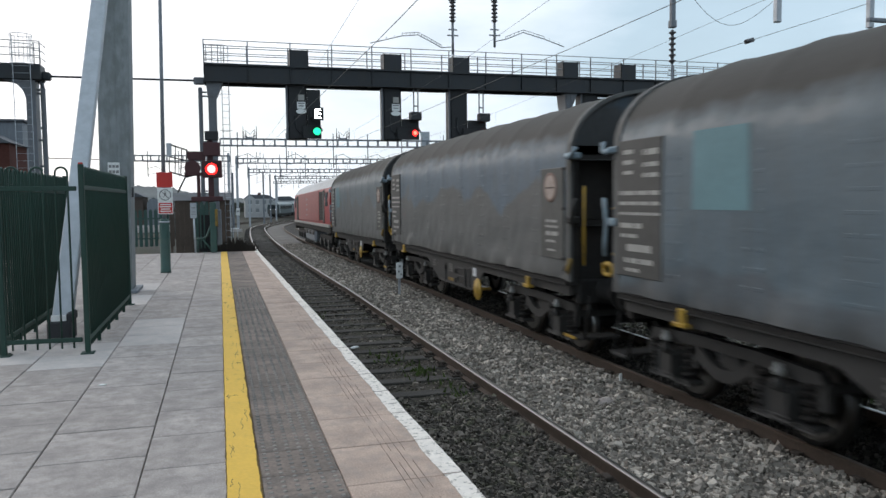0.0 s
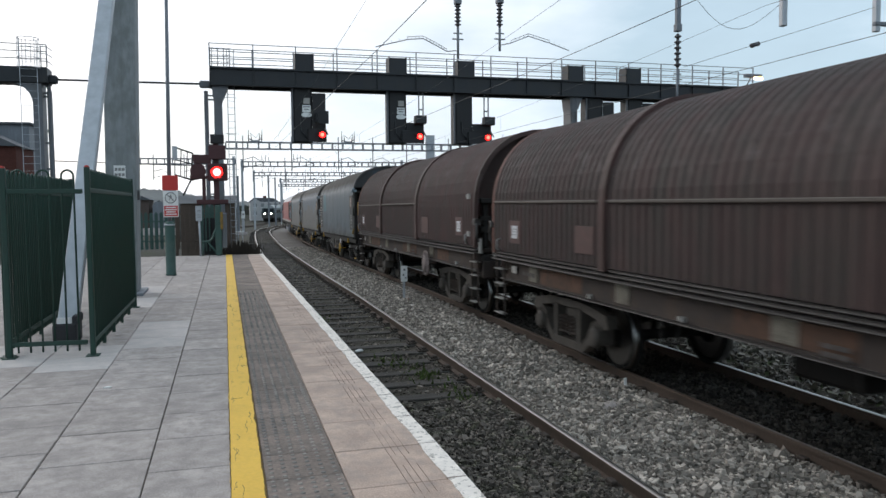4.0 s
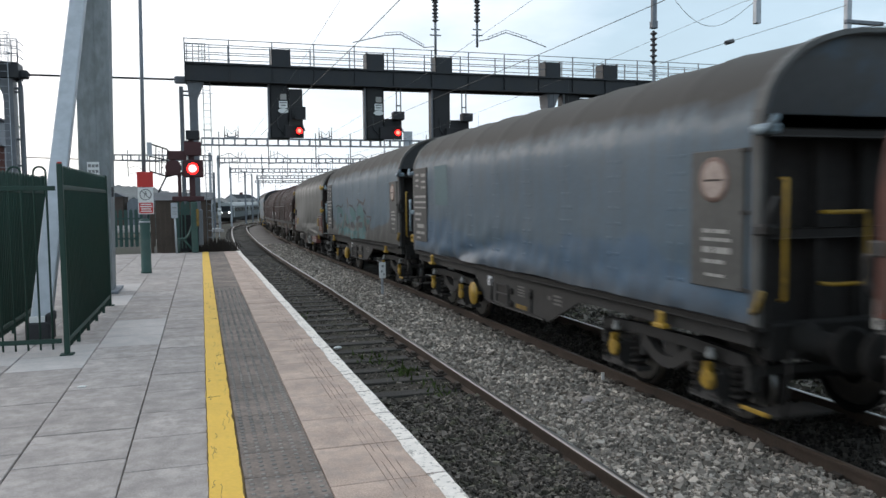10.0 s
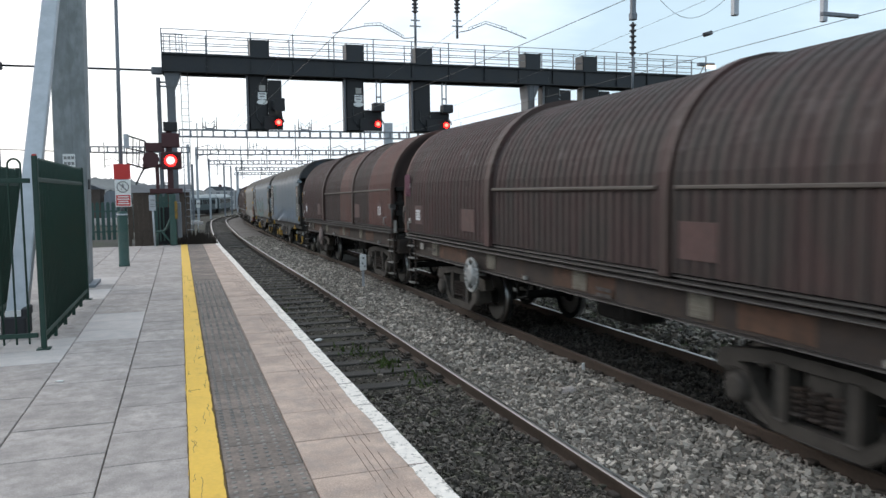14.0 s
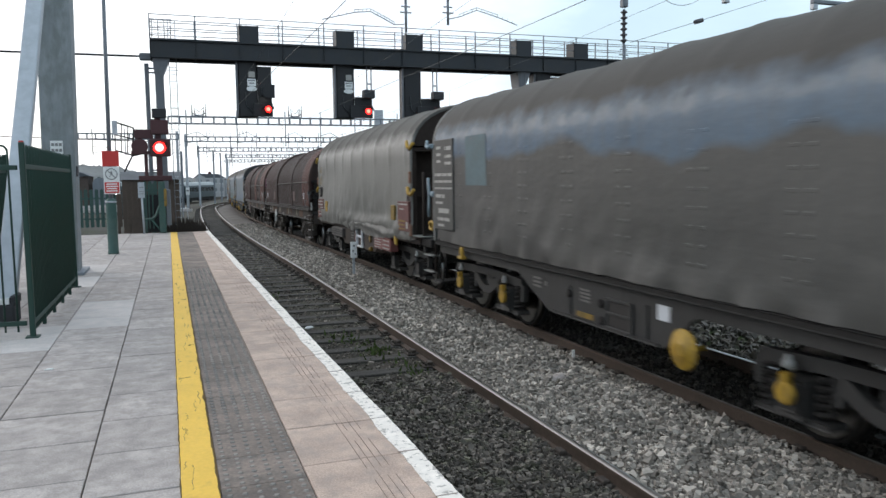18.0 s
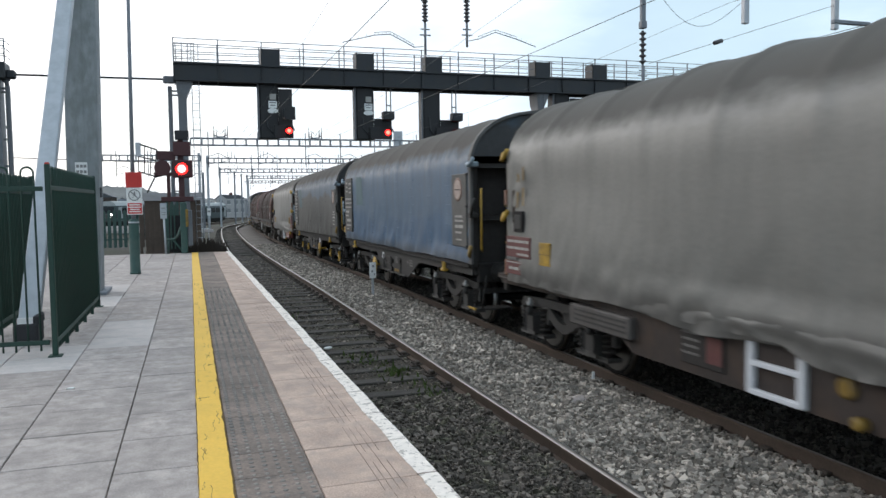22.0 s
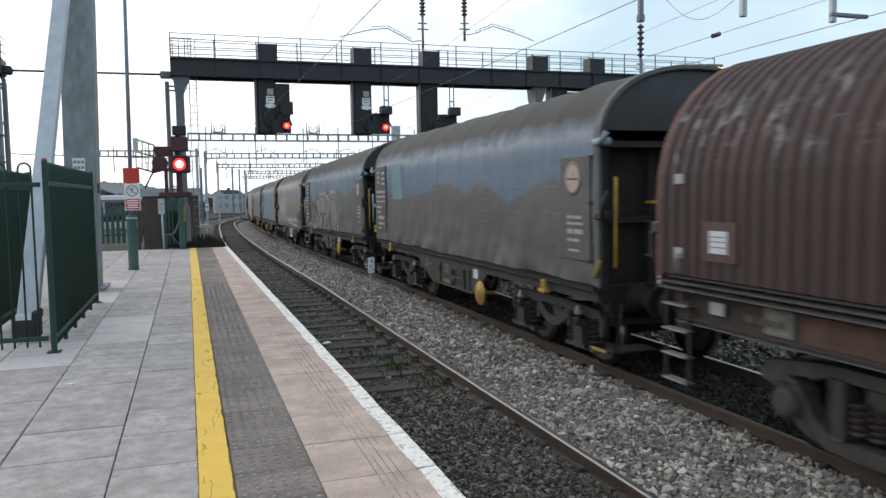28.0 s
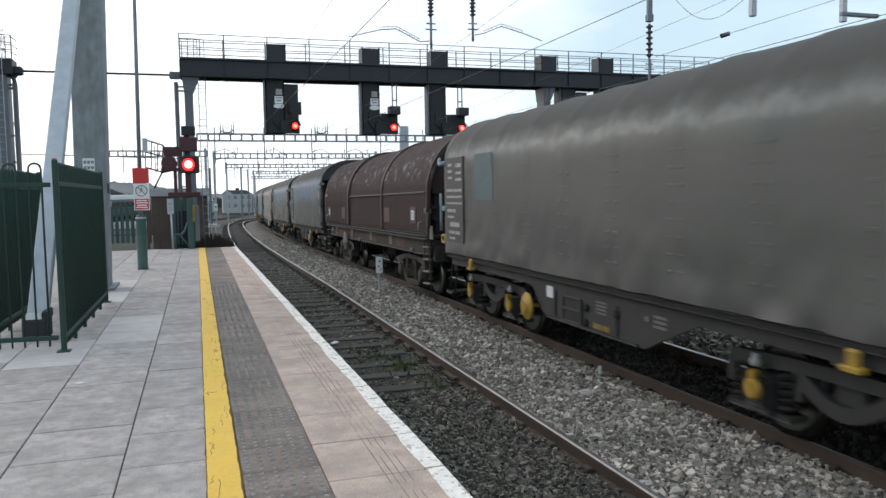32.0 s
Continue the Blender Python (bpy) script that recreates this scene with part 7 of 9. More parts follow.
def build_mast():
    m = thing("catenary_mast", "tall tapered grey steel mast with a raking strut", "mast")
    y0, y1 = 13.0, 13.56
    left, right = lambda z: -1.815 + 0.012 * z, lambda z: -1.375 + 0.020 * z

    def upright(x0, x1, front, back, c):
        rows = []
        for z in (0.0, 8.3):
            l, r = left(z) + x0, (left(z) if x1 < 0.3 else right(z) - 0.44) + x1
            rows.append([(l + c, front, z), (r - c, front, z), (r, front + c, z), (r, back - c, z), (r - c, back, z), (l + c, back, z), (l, back - c, z), (l, front + c, z)])
        return Geo().sheet(rows, smooth=False, closed=True)

    part("shaft", upright(0.0, 0.44, y0, y1, 0.02), "mast_steel", m)
    part("cover_strip", upright(0.17, 0.27, y0 - 0.006, y0 + 0.01, 0.004), "mast_steel", m)
    part("base_flange", Geo().box(-1.90, 12.85, 0.0, -1.28, 13.75, 0.05, 0.01), "galv_dull", m)
    a, b = Vector((-1.625, 8.72, 0.12)), Vector((-1.44, 12.98, 6.28))
    st = Geo()
    rows = []
    for t in (0, 0.5, 1):
        p = a.lerp(b, t)
        w, d, c = 0.094, 0.09, 0.012
        rows.append([(p.x - w + c, p.y - d, p.z), (p.x + w - c, p.y - d, p.z), (p.x + w, p.y - d + c, p.z), (p.x + w, p.y + d, p.z), (p.x - w, p.y + d, p.z), (p.x - w, p.y - d + c, p.z)])
    s = part("raking_strut", st.sheet(rows, smooth=False, closed=True), "galv", m, "light galvanised raking strut")
    part("strut_shoe", Geo().box(-1.745, 8.60, 0.0, -1.515, 8.95, 0.22, 0.02).box(-1.56, 8.62, 0.2, -1.50, 8.93, 0.30, 0.015), "box_dark", s, "dark box at the strut's foot")
    part("white_collar", Geo().box(-1.70, 8.61, 0.22, -1.56, 8.64, 0.28), "white", s)
    pl = part("number_plate", Geo().box(-1.655, 12.90, 1.77, -1.485, 12.92, 2.06), "white", m, "small white plate with unreadable marks")
    g = Geo()
    for z in (2.00, 1.915, 1.83):
        for k in range(3):
            g.box(-1.64 + 0.052 * k, 12.893, z - 0.022, -1.60 + 0.052 * k, 12.899, z + 0.022)
    part("plate_marks", g, "grey_bar", pl)
    part("clamp", Geo().box(-1.36, 13.1, 1.52, -1.325, 13.3, 1.68, 0.01), "box_dark", m)
    # the boom across the tracks and what hangs from it
    p = thing("portal_boom", "grey lattice boom across the tracks with drop tubes", "gantry")
    g = Geo()
    lattice(g, (-1.35, 13.3, 8.3), (17.0, 13.3, 8.3), 0.75, 0.035, 0.9)
    part("boom", g, "galv_dull", p)
    part("far_leg", Geo().box(16.8, 13.15, -1.3, 17.1, 13.45, 8.2, 0.02), "galv_dull", p)
    for x, tip, iz, ends_at in ((4.01, 4.90, (4.52, 4.90), 3.96), (4.79, 4.96, (4.56, 4.96), 4.13), (8.41, 4.66, (3.98, 4.62), 3.16)):
        t = part("drop_tube", Geo().box(x - 0.045, 13.0 - 0.045, tip, x + 0.045, 13.0 + 0.045, 7.6, 0.01).box(x - 0.06, 12.94, tip, x + 0.06, 13.06, tip + 0.14, 0.01).rod((x, 13.0, 7.55), (x, 13.3, 7.6), 0.05), "galv_dull", p)
        insulator(t, x, 13.0, *iz, r=0.06 if x < 8 else 0.07)
        part("stem", Geo().rod((x, 13.0, ends_at), (x, 13.0, iz[0]), 0.022).rod((x - 0.10, 13.0, iz[0] - 0.22), (x + 0.10, 13.0, iz[0] - 0.22), 0.012).rod((x - 0.08, 13.0, iz[0] - 0.12), (x + 0.08, 13.0, iz[0] - 0.12), 0.012), "galv_dull", t)
    for x, bot in ((10.80, 4.89), (13.10, 4.90)):
        t = part("drop_tube", Geo().box(x - 0.06, 12.94, bot, x + 0.06, 13.06, 7.6, 0.012).rod((x, 13.0, 7.55), (x, 13.3, 7.6), 0.05), "galv", p)
        if x > 12:
            part("bracket", Geo().box(x - 0.08, 12.92, bot + 0.12, x + 0.9, 13.02, bot + 0.20, 0.01), "galv_dull", t)
    for pts in (((3.98, 4.10), (3.80, 4.08), (3.62, 4.17), (3.38, 4.28), (3.10, 4.25), (2.54, 4.10)), ((4.82, 4.24), (5.0, 4.28), (5.34, 4.42), (5.75, 4.32), (6.14, 4.20))):
        g = Geo()
        line = [Vector((x, 13.0, z)) for x, z in pts]
        g.pipe(line, 0.008).pipe([q + Vector((0, 0, 0.045)) for q in line[1:-1]], 0.005)
        for q, r in zip(line[1:], line[2:]):
            for k in range(4):
                u = q.lerp(r, k / 4)
                g.rod(u, u + Vector((0, 0, 0.045)), 0.0035, n=4)
        part("registration_arm", g, "galv_dull", p, "thin bent registration arm")


def build_wires():
    for off, h, name in ((2.52, 5.03, "over the empty track"), (6.18, 5.10, "over the freight train"), (10.3, 5.05, "over the tracks beyond")):
        t = thing("overhead_line", "thin dark contact and carrier wires " + name, "overhead wire", group="overhead lines")
        sup = [-45, 13, 72, 105, 140, 180]
        con, car = [], []
        for a, b in zip(sup, sup[1:]):
            for i in range(8):
                s = a + (b - a) * i / 8
                u = i / 8
                p = on_wire_line(s, off + (0.18 if (sup.index(a) % 2) else -0.18) * (1 - 2 * u))
                con.append(p + Vector((0, 0, h)))
                car.append(p + Vector((0, 0, h + 1.15 - 0.75 * 4 * u * (1 - u))))
                if i:
                    part("dropper", Geo().rod(con[-1], car[-1], 0.003, n=4), "wire", t)
        part("contact_wire", Geo().pipe(con, 0.0062, 5), "wire", t)
        part("carrier_wire", Geo().pipe(car, 0.004, 5), "wire", t)
    t = thing("jumper_cable", "thin drooping cable between two drop tubes", "cable")
    pts = [Vector((8.6 + 2.1 * i / 14, 13.0, 5.55 - 0.72 * math.sin(math.pi * i / 14) * (1 - 0.2 * i / 14) - 0.25 * i / 14)) for i in range(15)]
    part("cable", Geo().pipe(pts, 0.005, 5), "wire", t)
    t = thing("tension_weight", "dark in-line insulator on a slanting wire", "insulator")
    a, b = Vector((8.55, 13.0, 4.0)), Vector((13.05, 13.0, 5.40))
    part("stay_wire", Geo().rod(a, b, 0.005, n=5), "wire", t)
    c, d = a.lerp(b, 0.335), a.lerp(b, 0.375)
    part("body", Geo().rod(c, d, 0.045, n=10), "insulator", t)


# ---- signs and posts on the platform ----
def build_signs():
    c = thing("lamp_column", "slim grey lamp column with a thick green foot", "lamp post")
    part("foot", Geo().turned("z", (-1.09, 16.45, 0.0), [(0, 0.105), (0.04, 0.105), (0.05, 0.098), (1.0, 0.098), (1.08, 0.085), (1.10, 0.05)], 18), "teal_green", c)
    part("foot_band", Geo().turned("z", (-1.09, 16.45, 0.0), [(1.02, 0.104), (1.05, 0.104)], 18), "galv", c)
    part("shaft", Geo().rod((-1.085, 16.45, 1.05), (-1.02, 16.45, 6.2), 0.042, 0.032, n=12), "galv_dull", c)
    s = thing("warning_sign", "red and white no-trespassing sign on the lamp column", "sign")
    y = 16.37
    part("red_panel", Geo().box(-1.205, y - 0.012, 1.73, -0.90, y, 2.03, 0.004), "sign_red", s)
    w = part("white_panel", Geo().box(-1.195, y - 0.010, 1.19, -0.905, y, 1.722, 0.004), "white", s)
    g = Geo()
    cx, cz, r = -1.05, 1.58, 0.105
    for i in range(28):
        a, b = 2 * math.pi * i / 28, 2 * math.pi * (i + 1) / 28
        g.rod((cx + r * math.cos(a), y - 0.014, cz + r * math.sin(a)), (cx + r * math.cos(b), y - 0.014, cz + r * math.sin(b)), 0.010, n=4)
    g.rod((cx - 0.07, y - 0.014, cz + 0.07), (cx + 0.07, y - 0.014, cz - 0.07), 0.010, n=4)
    part("ring", g, "grey_bar", w, "dark ring with a slash")
    g = Geo().box(cx - 0.02, y - 0.013, cz - 0.01, cx + 0.02, y - 0.0105, cz + 0.04).pipe([(cx - 0.01, y - 0.012, cz), (cx - 0.035, y - 0.012, cz - 0.06)], 0.008, 4).pipe([(cx + 0.01, y - 0.012, cz), (cx + 0.04, y - 0.012, cz - 0.055)], 0.008, 4).box(cx - 0.012, y - 0.013, cz + 0.045, cx + 0.012, y - 0.0105, cz + 0.068)
    part("pictogram", g, "grey_bar", w, "plain dark walking mark")
    r2 = part("red_notice", Geo().box(-1.18, y - 0.016, 1.21, -0.92, y - 0.0105, 1.42), "sign_red", w)
    g = Geo()
    for i, wd in enumerate((0.2, 0.22, 0.18, 0.21)):
        g.box(-1.05 - wd / 2, y - 0.020, 1.385 - 0.045 * i - 0.011, -1.05 + wd / 2, y - 0.0165, 1.385 - 0.045 * i + 0.011)
    part("text_bars", g, "white", r2)
    part("clips", Geo().box(-1.15, y, 1.3, -0.98, y + 0.05, 1.34).box(-1.15, y, 1.85, -0.98, y + 0.05, 1.89), "galv", s)

    m = thing("marker_post", "small white numberless marker on a steel post", "marker post")
    p, _ = on_line(18.74, 4.40)
    part("post", Geo().box(p.x - 0.03, p.y, -1.10, p.x + 0.03, p.y + 0.05, -0.15, 0.006), "galv", m)
    pl = part("plate", Geo().box(p.x - 0.085, p.y - 0.03, -0.55, p.x + 0.085, p.y - 0.002, -0.15, 0.008), "white", m)
    part("marks", Geo().box(p.x - 0.02, p.y - 0.036, -0.27, p.x + 0.03, p.y - 0.031, -0.22).box(p.x - 0.04, p.y - 0.036, -0.40, p.x + 0.0, p.y - 0.031, -0.35).box(p.x + 0.02, p.y - 0.036, -0.47, p.x + 0.05, p.y - 0.031, -0.43), "grey_bar", pl)
    g = Geo().box(p.x - 0.13, p.y - 0.10, -1.12, p.x + 0.13, p.y + 0.14, -1.0, 0.02)
    part("base", g, "slab", m)
    k = thing("rail_peg", "small pale peg beside the rail", "peg")
    p, _ = on_line(8.95, 5.10)
    part("peg", Geo().box(p.x - 0.02, p.y - 0.012, -1.06, p.x + 0.02, p.y + 0.012, -0.90, 0.004), "white", k)

    s = thing("small_post_sign", "small grey sign plate on a thin post", "sign")
    part("post", Geo().rod((-0.68, 22.3, 0.0), (-0.70, 22.3, 1.15), 0.028), "galv", s)
    pl = part("plate", Geo().box(-0.79, 22.25, 0.98, -0.62, 22.27, 1.40, 0.006), "galv", s)
    part("marks", Geo().box(-0.76, 22.243, 1.14, -0.65, 22.249, 1.16).box(-0.76, 22.243, 1.08, -0.65, 22.249, 1.10).box(-0.76, 22.243, 1.25, -0.65, 22.249, 1.28), "grey_bar", pl)
    h = thing("bent_handrail", "bent grey-green tubular handrail at the platform end", "handrail")
    part("tube", Geo().pipe([(-0.72, 22.45, 0.38), (-0.45, 22.45, 0.40), (-0.36, 22.45, 0.48), (-0.27, 22.45, 0.72), (-0.22, 22.45, 0.76)], 0.035).pipe([(-0.50, 22.45, 0.40), (-0.22, 22.45, 0.02)], 0.03).pipe([(-0.60, 22.45, 0.38), (-0.62, 22.45, 0.0)], 0.03), "teal_green", h)
    c = thing("relay_cabinet", "tall green and dark equipment cabinet under the signal", "cabinet")
    b = part("housing", Geo().box(-0.28, 22.35, 0.0, -0.10, 22.95, 1.42, 0.02), "teal_green", c)
    part("back_panel", Geo().box(-0.60, 22.97, 0.0, -0.28, 23.05, 1.05, 0.01), "black", c)
    for x in (-0.66, -0.54, -0.44):
        part("slat", Geo().box(x - 0.02, 22.90, 0.1, x + 0.02, 22.946, 1.35, 0.004), "teal_green", c)
    part("yellow_strip", Geo().box(-0.135, 22.33, 0.74, -0.06, 22.346, 1.22, 0.004), "yellow_dull", b)
    part("dark_box", Geo().box(-0.10, 22.5, 0.2, 0.04, 22.9, 1.2, 0.02), "galv_dull", c)

    # the platform signal with its tilted ladder frame
    s = thing("platform_signal", "red-lit colour-light signal on a dark red post", "railway signal")
    y = 23.3
    part("base_plate", Geo().box(-0.78, y - 0.25, 1.44, 0.10, y + 0.25, 1.58, 0.015), "oxide", s)
    part("post", Geo().box(-0.30, y - 0.07, -1.2, -0.14, y + 0.07, 3.30, 0.012).box(-0.62, y - 0.05, 1.58, -0.52, y + 0.05, 2.2, 0.01), "oxide", s)
    h = part("signal_head", Geo().box(-0.46, y - 0.22, 2.12, 0.10, y - 0.04, 2.62, 0.03), "oxide", s)
    part("hood", Geo().prism([(-0.36 + 0.18 * (1 - math.cos(math.pi * i / 8)), 2.44 + 0.14 * math.sin(math.pi * i / 8)) for i in range(9)] + [(0.02 - 0.18 * (1 - math.cos(math.pi * i / 8)) * 1.0, 2.42 + 0.12 * math.sin(math.pi * i / 8)) for i in range(9)], "y", y - 0.42, y - 0.22), "black", h)
    part("lens", Geo().turned("y", (-0.20, y - 0.22, 2.37), [(0, 0.165), (-0.03, 0.155)], 24), "glow_red", h, "glowing red lens")
    part("lens_core", Geo().turned("y", (-0.20, y - 0.252, 2.37), [(0, 0.112), (-0.01, 0.10)], 18), "glow_core", h)
    part("second_head", Geo().turned("y", (-0.72, y - 0.2, 2.40), [(0, 0.22), (0.2, 0.22)], 18).box(-0.95, y - 0.1, 2.18, -0.4, y + 0.05, 2.28, 0.01), "oxide", s)
    part("junction_box", Geo().box(-0.42, y - 0.2, 2.74, 0.06, y, 3.14, 0.02), "oxide", s)
    part("second_lamp_arm", Geo().box(-0.85, y - 0.1, 2.62, -0.35, y - 0.02, 2.88, 0.015), "oxide", s)
    part("top_box", Geo().box(-0.36, y - 0.2, 3.20, 0.02, y, 3.46, 0.015), "black", s)
    g = Geo()
    A, B, C, D = Vector((-1.34, y, 3.08)), Vector((-0.86, y, 2.92)), Vector((-1.36, y, 2.30)), Vector((-0.92, y, 2.16))
    g.pipe([A, B], 0.022).pipe([C, D], 0.022).pipe([A.lerp(C, 0.45), B.lerp(D, 0.4)], 0.018)
    for t in (0.0, 0.35, 0.7, 1.0):
        g.rod(A.lerp(B, t), C.lerp(D, t), 0.014, n=6)
    g.pipe([B, D, Vector((-1.15, y, 1.7))], 0.024).pipe([D, Vector((-0.55, y, 2.25))], 0.04)
    part("ladder_frame", g, "black", s, "tilted dark ladder frame")
    part("frame_plate", Geo().box(-1.42, y - 0.02, 2.72, -1.28, y + 0.02, 3.12, 0.01), "galv", s)
    b = thing("dead_bush", "low dark bare scrub beyond the platform end", "bush", kind="stuff")
    g, rng = Geo(), random.Random(31)
    for _ in range(1800):
        x, yy = rng.uniform(-0.3, 0.92), rng.uniform(22.9, 25.5)
        h = rng.uniform(0.7, 1.55) * (1 - 0.22 * abs(x - 0.4))
        a, l = rng.uniform(0, 6.28), rng.uniform(0.02, 0.2)
        base, tip = Vector((x, yy, -1.4)), Vector((x + l * math.cos(a), yy + l * math.sin(a), -1.2 + h))
        w = rng.uniform(0.006, 0.02)
        g.add([base + Vector((-w, 0, 0)), base + Vector((w, 0, 0)), tip + Vector((w * 0.4, 0, 0)), tip + Vector((-w * 0.4, 0, 0))], [(0, 1, 2, 3)])
    part("twigs", g, "weed", b)


    g = Geo().prism([(-0.03, -0.012), (0.02, -0.02), (0.035, 0.008), (-0.01, 0.022)], "z", 0.0, 0.006)
    lit = thing("litter_scrap", "small white scrap of paper on the paving", "litter", at=Matrix.Translation((-0.93, 6.45, 0.003)))
    part("scrap", g, "white", lit)


# ---- signal gantries ----
GY = 36.0


def build_gantry():
    t = thing("signal_gantry", "dark grey steel signal gantry with a railed walkway", "signal gantry")
    x0, x1 = -0.50, 27.6
    g = Geo().prism([(GY - 0.55, 7.46), (GY + 0.75, 7.46), (GY + 0.75, 7.52), (GY - 0.55, 7.52)], "x", x0, x1)
    g.box(x0, GY - 0.50, 6.74, x1, GY - 0.44, 7.46).box(x0, GY + 0.64, 6.74, x1, GY + 0.70, 7.46)
    for y in (GY - 0.47, GY + 0.67):
        g.box(x0, y - 0.14, 6.70, x1, y + 0.14, 6.75).box(x0, y - 0.14, 7.43, x1, y + 0.14, 7.47)
    for i in range(16):
        x = x0 + (x1 - x0) * i / 15
        g.box(x - 0.02, GY - 0.44, 6.75, x + 0.02, GY + 0.64, 7.43)
        g.box(x - 0.012, GY - 0.58, 6.76, x + 0.012, GY - 0.50, 7.43)
    beam = part("beam", g, "gantry", t)
    for y in (GY - 0.52, GY + 0.72):
        for z in (7.86, 8.18, 8.52):
            part("handrail", Geo().rod((x0, y, z), (x1, y, z), 0.020, n=6), "galv_dull", beam)
        n = 15
        for i in range(n + 1):
            x = x0 + (x1 - x0) * i / n
            part("handrail_post", Geo().box(x - 0.022, y - 0.022, 7.5, x + 0.022, y + 0.022, 8.54), "galv_dull", beam)
    for x in (x0 + 0.1, x0 + 0.35, x0 + 0.6, x0 + 0.85):
        part("cage_bar", Geo().rod((x, GY - 0.6, 7.5), (x, GY - 0.6, 8.3), 0.018, n=6), "galv_dull", beam)
    for z in (7.7, 8.0, 8.3):
        part("cage_hoop", Geo().rod((x0, GY - 0.6, z), (x0 + 0.9, GY - 0.6, z), 0.014, n=6), "galv_dull", beam)
    # columns: a slim outer post tied to a stout inner one
    for cx in (-0.18, 17.1):
        c = part("column", Geo().box(cx - 0.18, GY - 0.4, -1.7, cx + 0.18, GY + 0.5, 6.3, 0.03).prism([(cx - 0.19, 6.05), (cx + 0.19, 6.05), (cx + 0.46, 6.70), (cx - 0.26, 6.70)], "y", GY - 0.42, GY + 0.52), "gantry_light", t)
        if cx < 1:
            part("outer_post", Geo().box(cx - 0.60, GY - 0.10, -1.7, cx - 0.42, GY + 0.10, 6.5, 0.03).box(cx - 0.78, GY - 0.08, 6.62, cx - 0.3, GY + 0.08, 6.95, 0.05), "gantry_light", c)
            for z in (6.3, 6.12, 4.1, 4.0, 1.9, 1.8):
                part("tie_bar", Geo().box(cx - 0.45, GY - 0.06, z - 0.03, cx - 0.15, GY + 0.06, z + 0.03), "gantry_light", c)
            g = Geo()
            for x in (cx + 0.42, cx + 0.72):
                g.rod((x, GY + 0.2, -1.2), (x, GY + 0.2, 8.4), 0.018, n=6)
            for i in range(30):
                g.rod((cx + 0.42, GY + 0.2, -0.8 + 0.3 * i), (cx + 0.72, GY + 0.2, -0.8 + 0.3 * i), 0.010, n=4)
            for z in (3.0, 4.6, 6.2):
                g.pipe([(cx + 0.42 + 0.15 + 0.28 * math.cos(a), GY - 0.05 - 0.28 * math.sin(a), z) for a in [math.pi * k / 6 for k in range(7)]], 0.012, 4)
            part("cage_ladder", g, "galv", t, "caged access ladder")
        else:
            g = Geo()
            for k in (-1, 1):
                g.box(cx + k * 0.12 - 0.03, GY - 0.46, 5.0, cx + k * 0.12 + 0.03, GY - 0.41, 6.7, 0.01)
            part("stiffener", g, "gantry_light", c)
    for x in (3.63, 7.97, 11.33, 17.1, 20.35):
        part("screen", Geo().box(x - 0.42, GY - 0.60, 7.46, x + 0.42, GY - 0.56, 8.22, 0.01).box(x - 0.42, GY - 0.60, 7.46, x - 0.39, GY + 0.2, 8.26).box(x + 0.39, GY - 0.60, 7.46, x + 0.42, GY + 0.2, 8.26), "gantry", beam, "dark screen in the walkway railing")
    lamp = thing("flood_lamp", "glowing amber floodlight at the gantry's end", "lamp")
    part("bracket", Geo().rod((27.5, GY, 7.5), (27.9, GY, 8.15), 0.03).box(27.5, GY - 0.15, 8.12, 28.5, GY + 0.15, 8.3, 0.02), "galv_dull", lamp)
    part("lens", Geo().box(27.95, GY - 0.2, 8.0, 28.5, GY - 0.02, 8.14, 0.02), "glow_amber", lamp)


SPIN = []


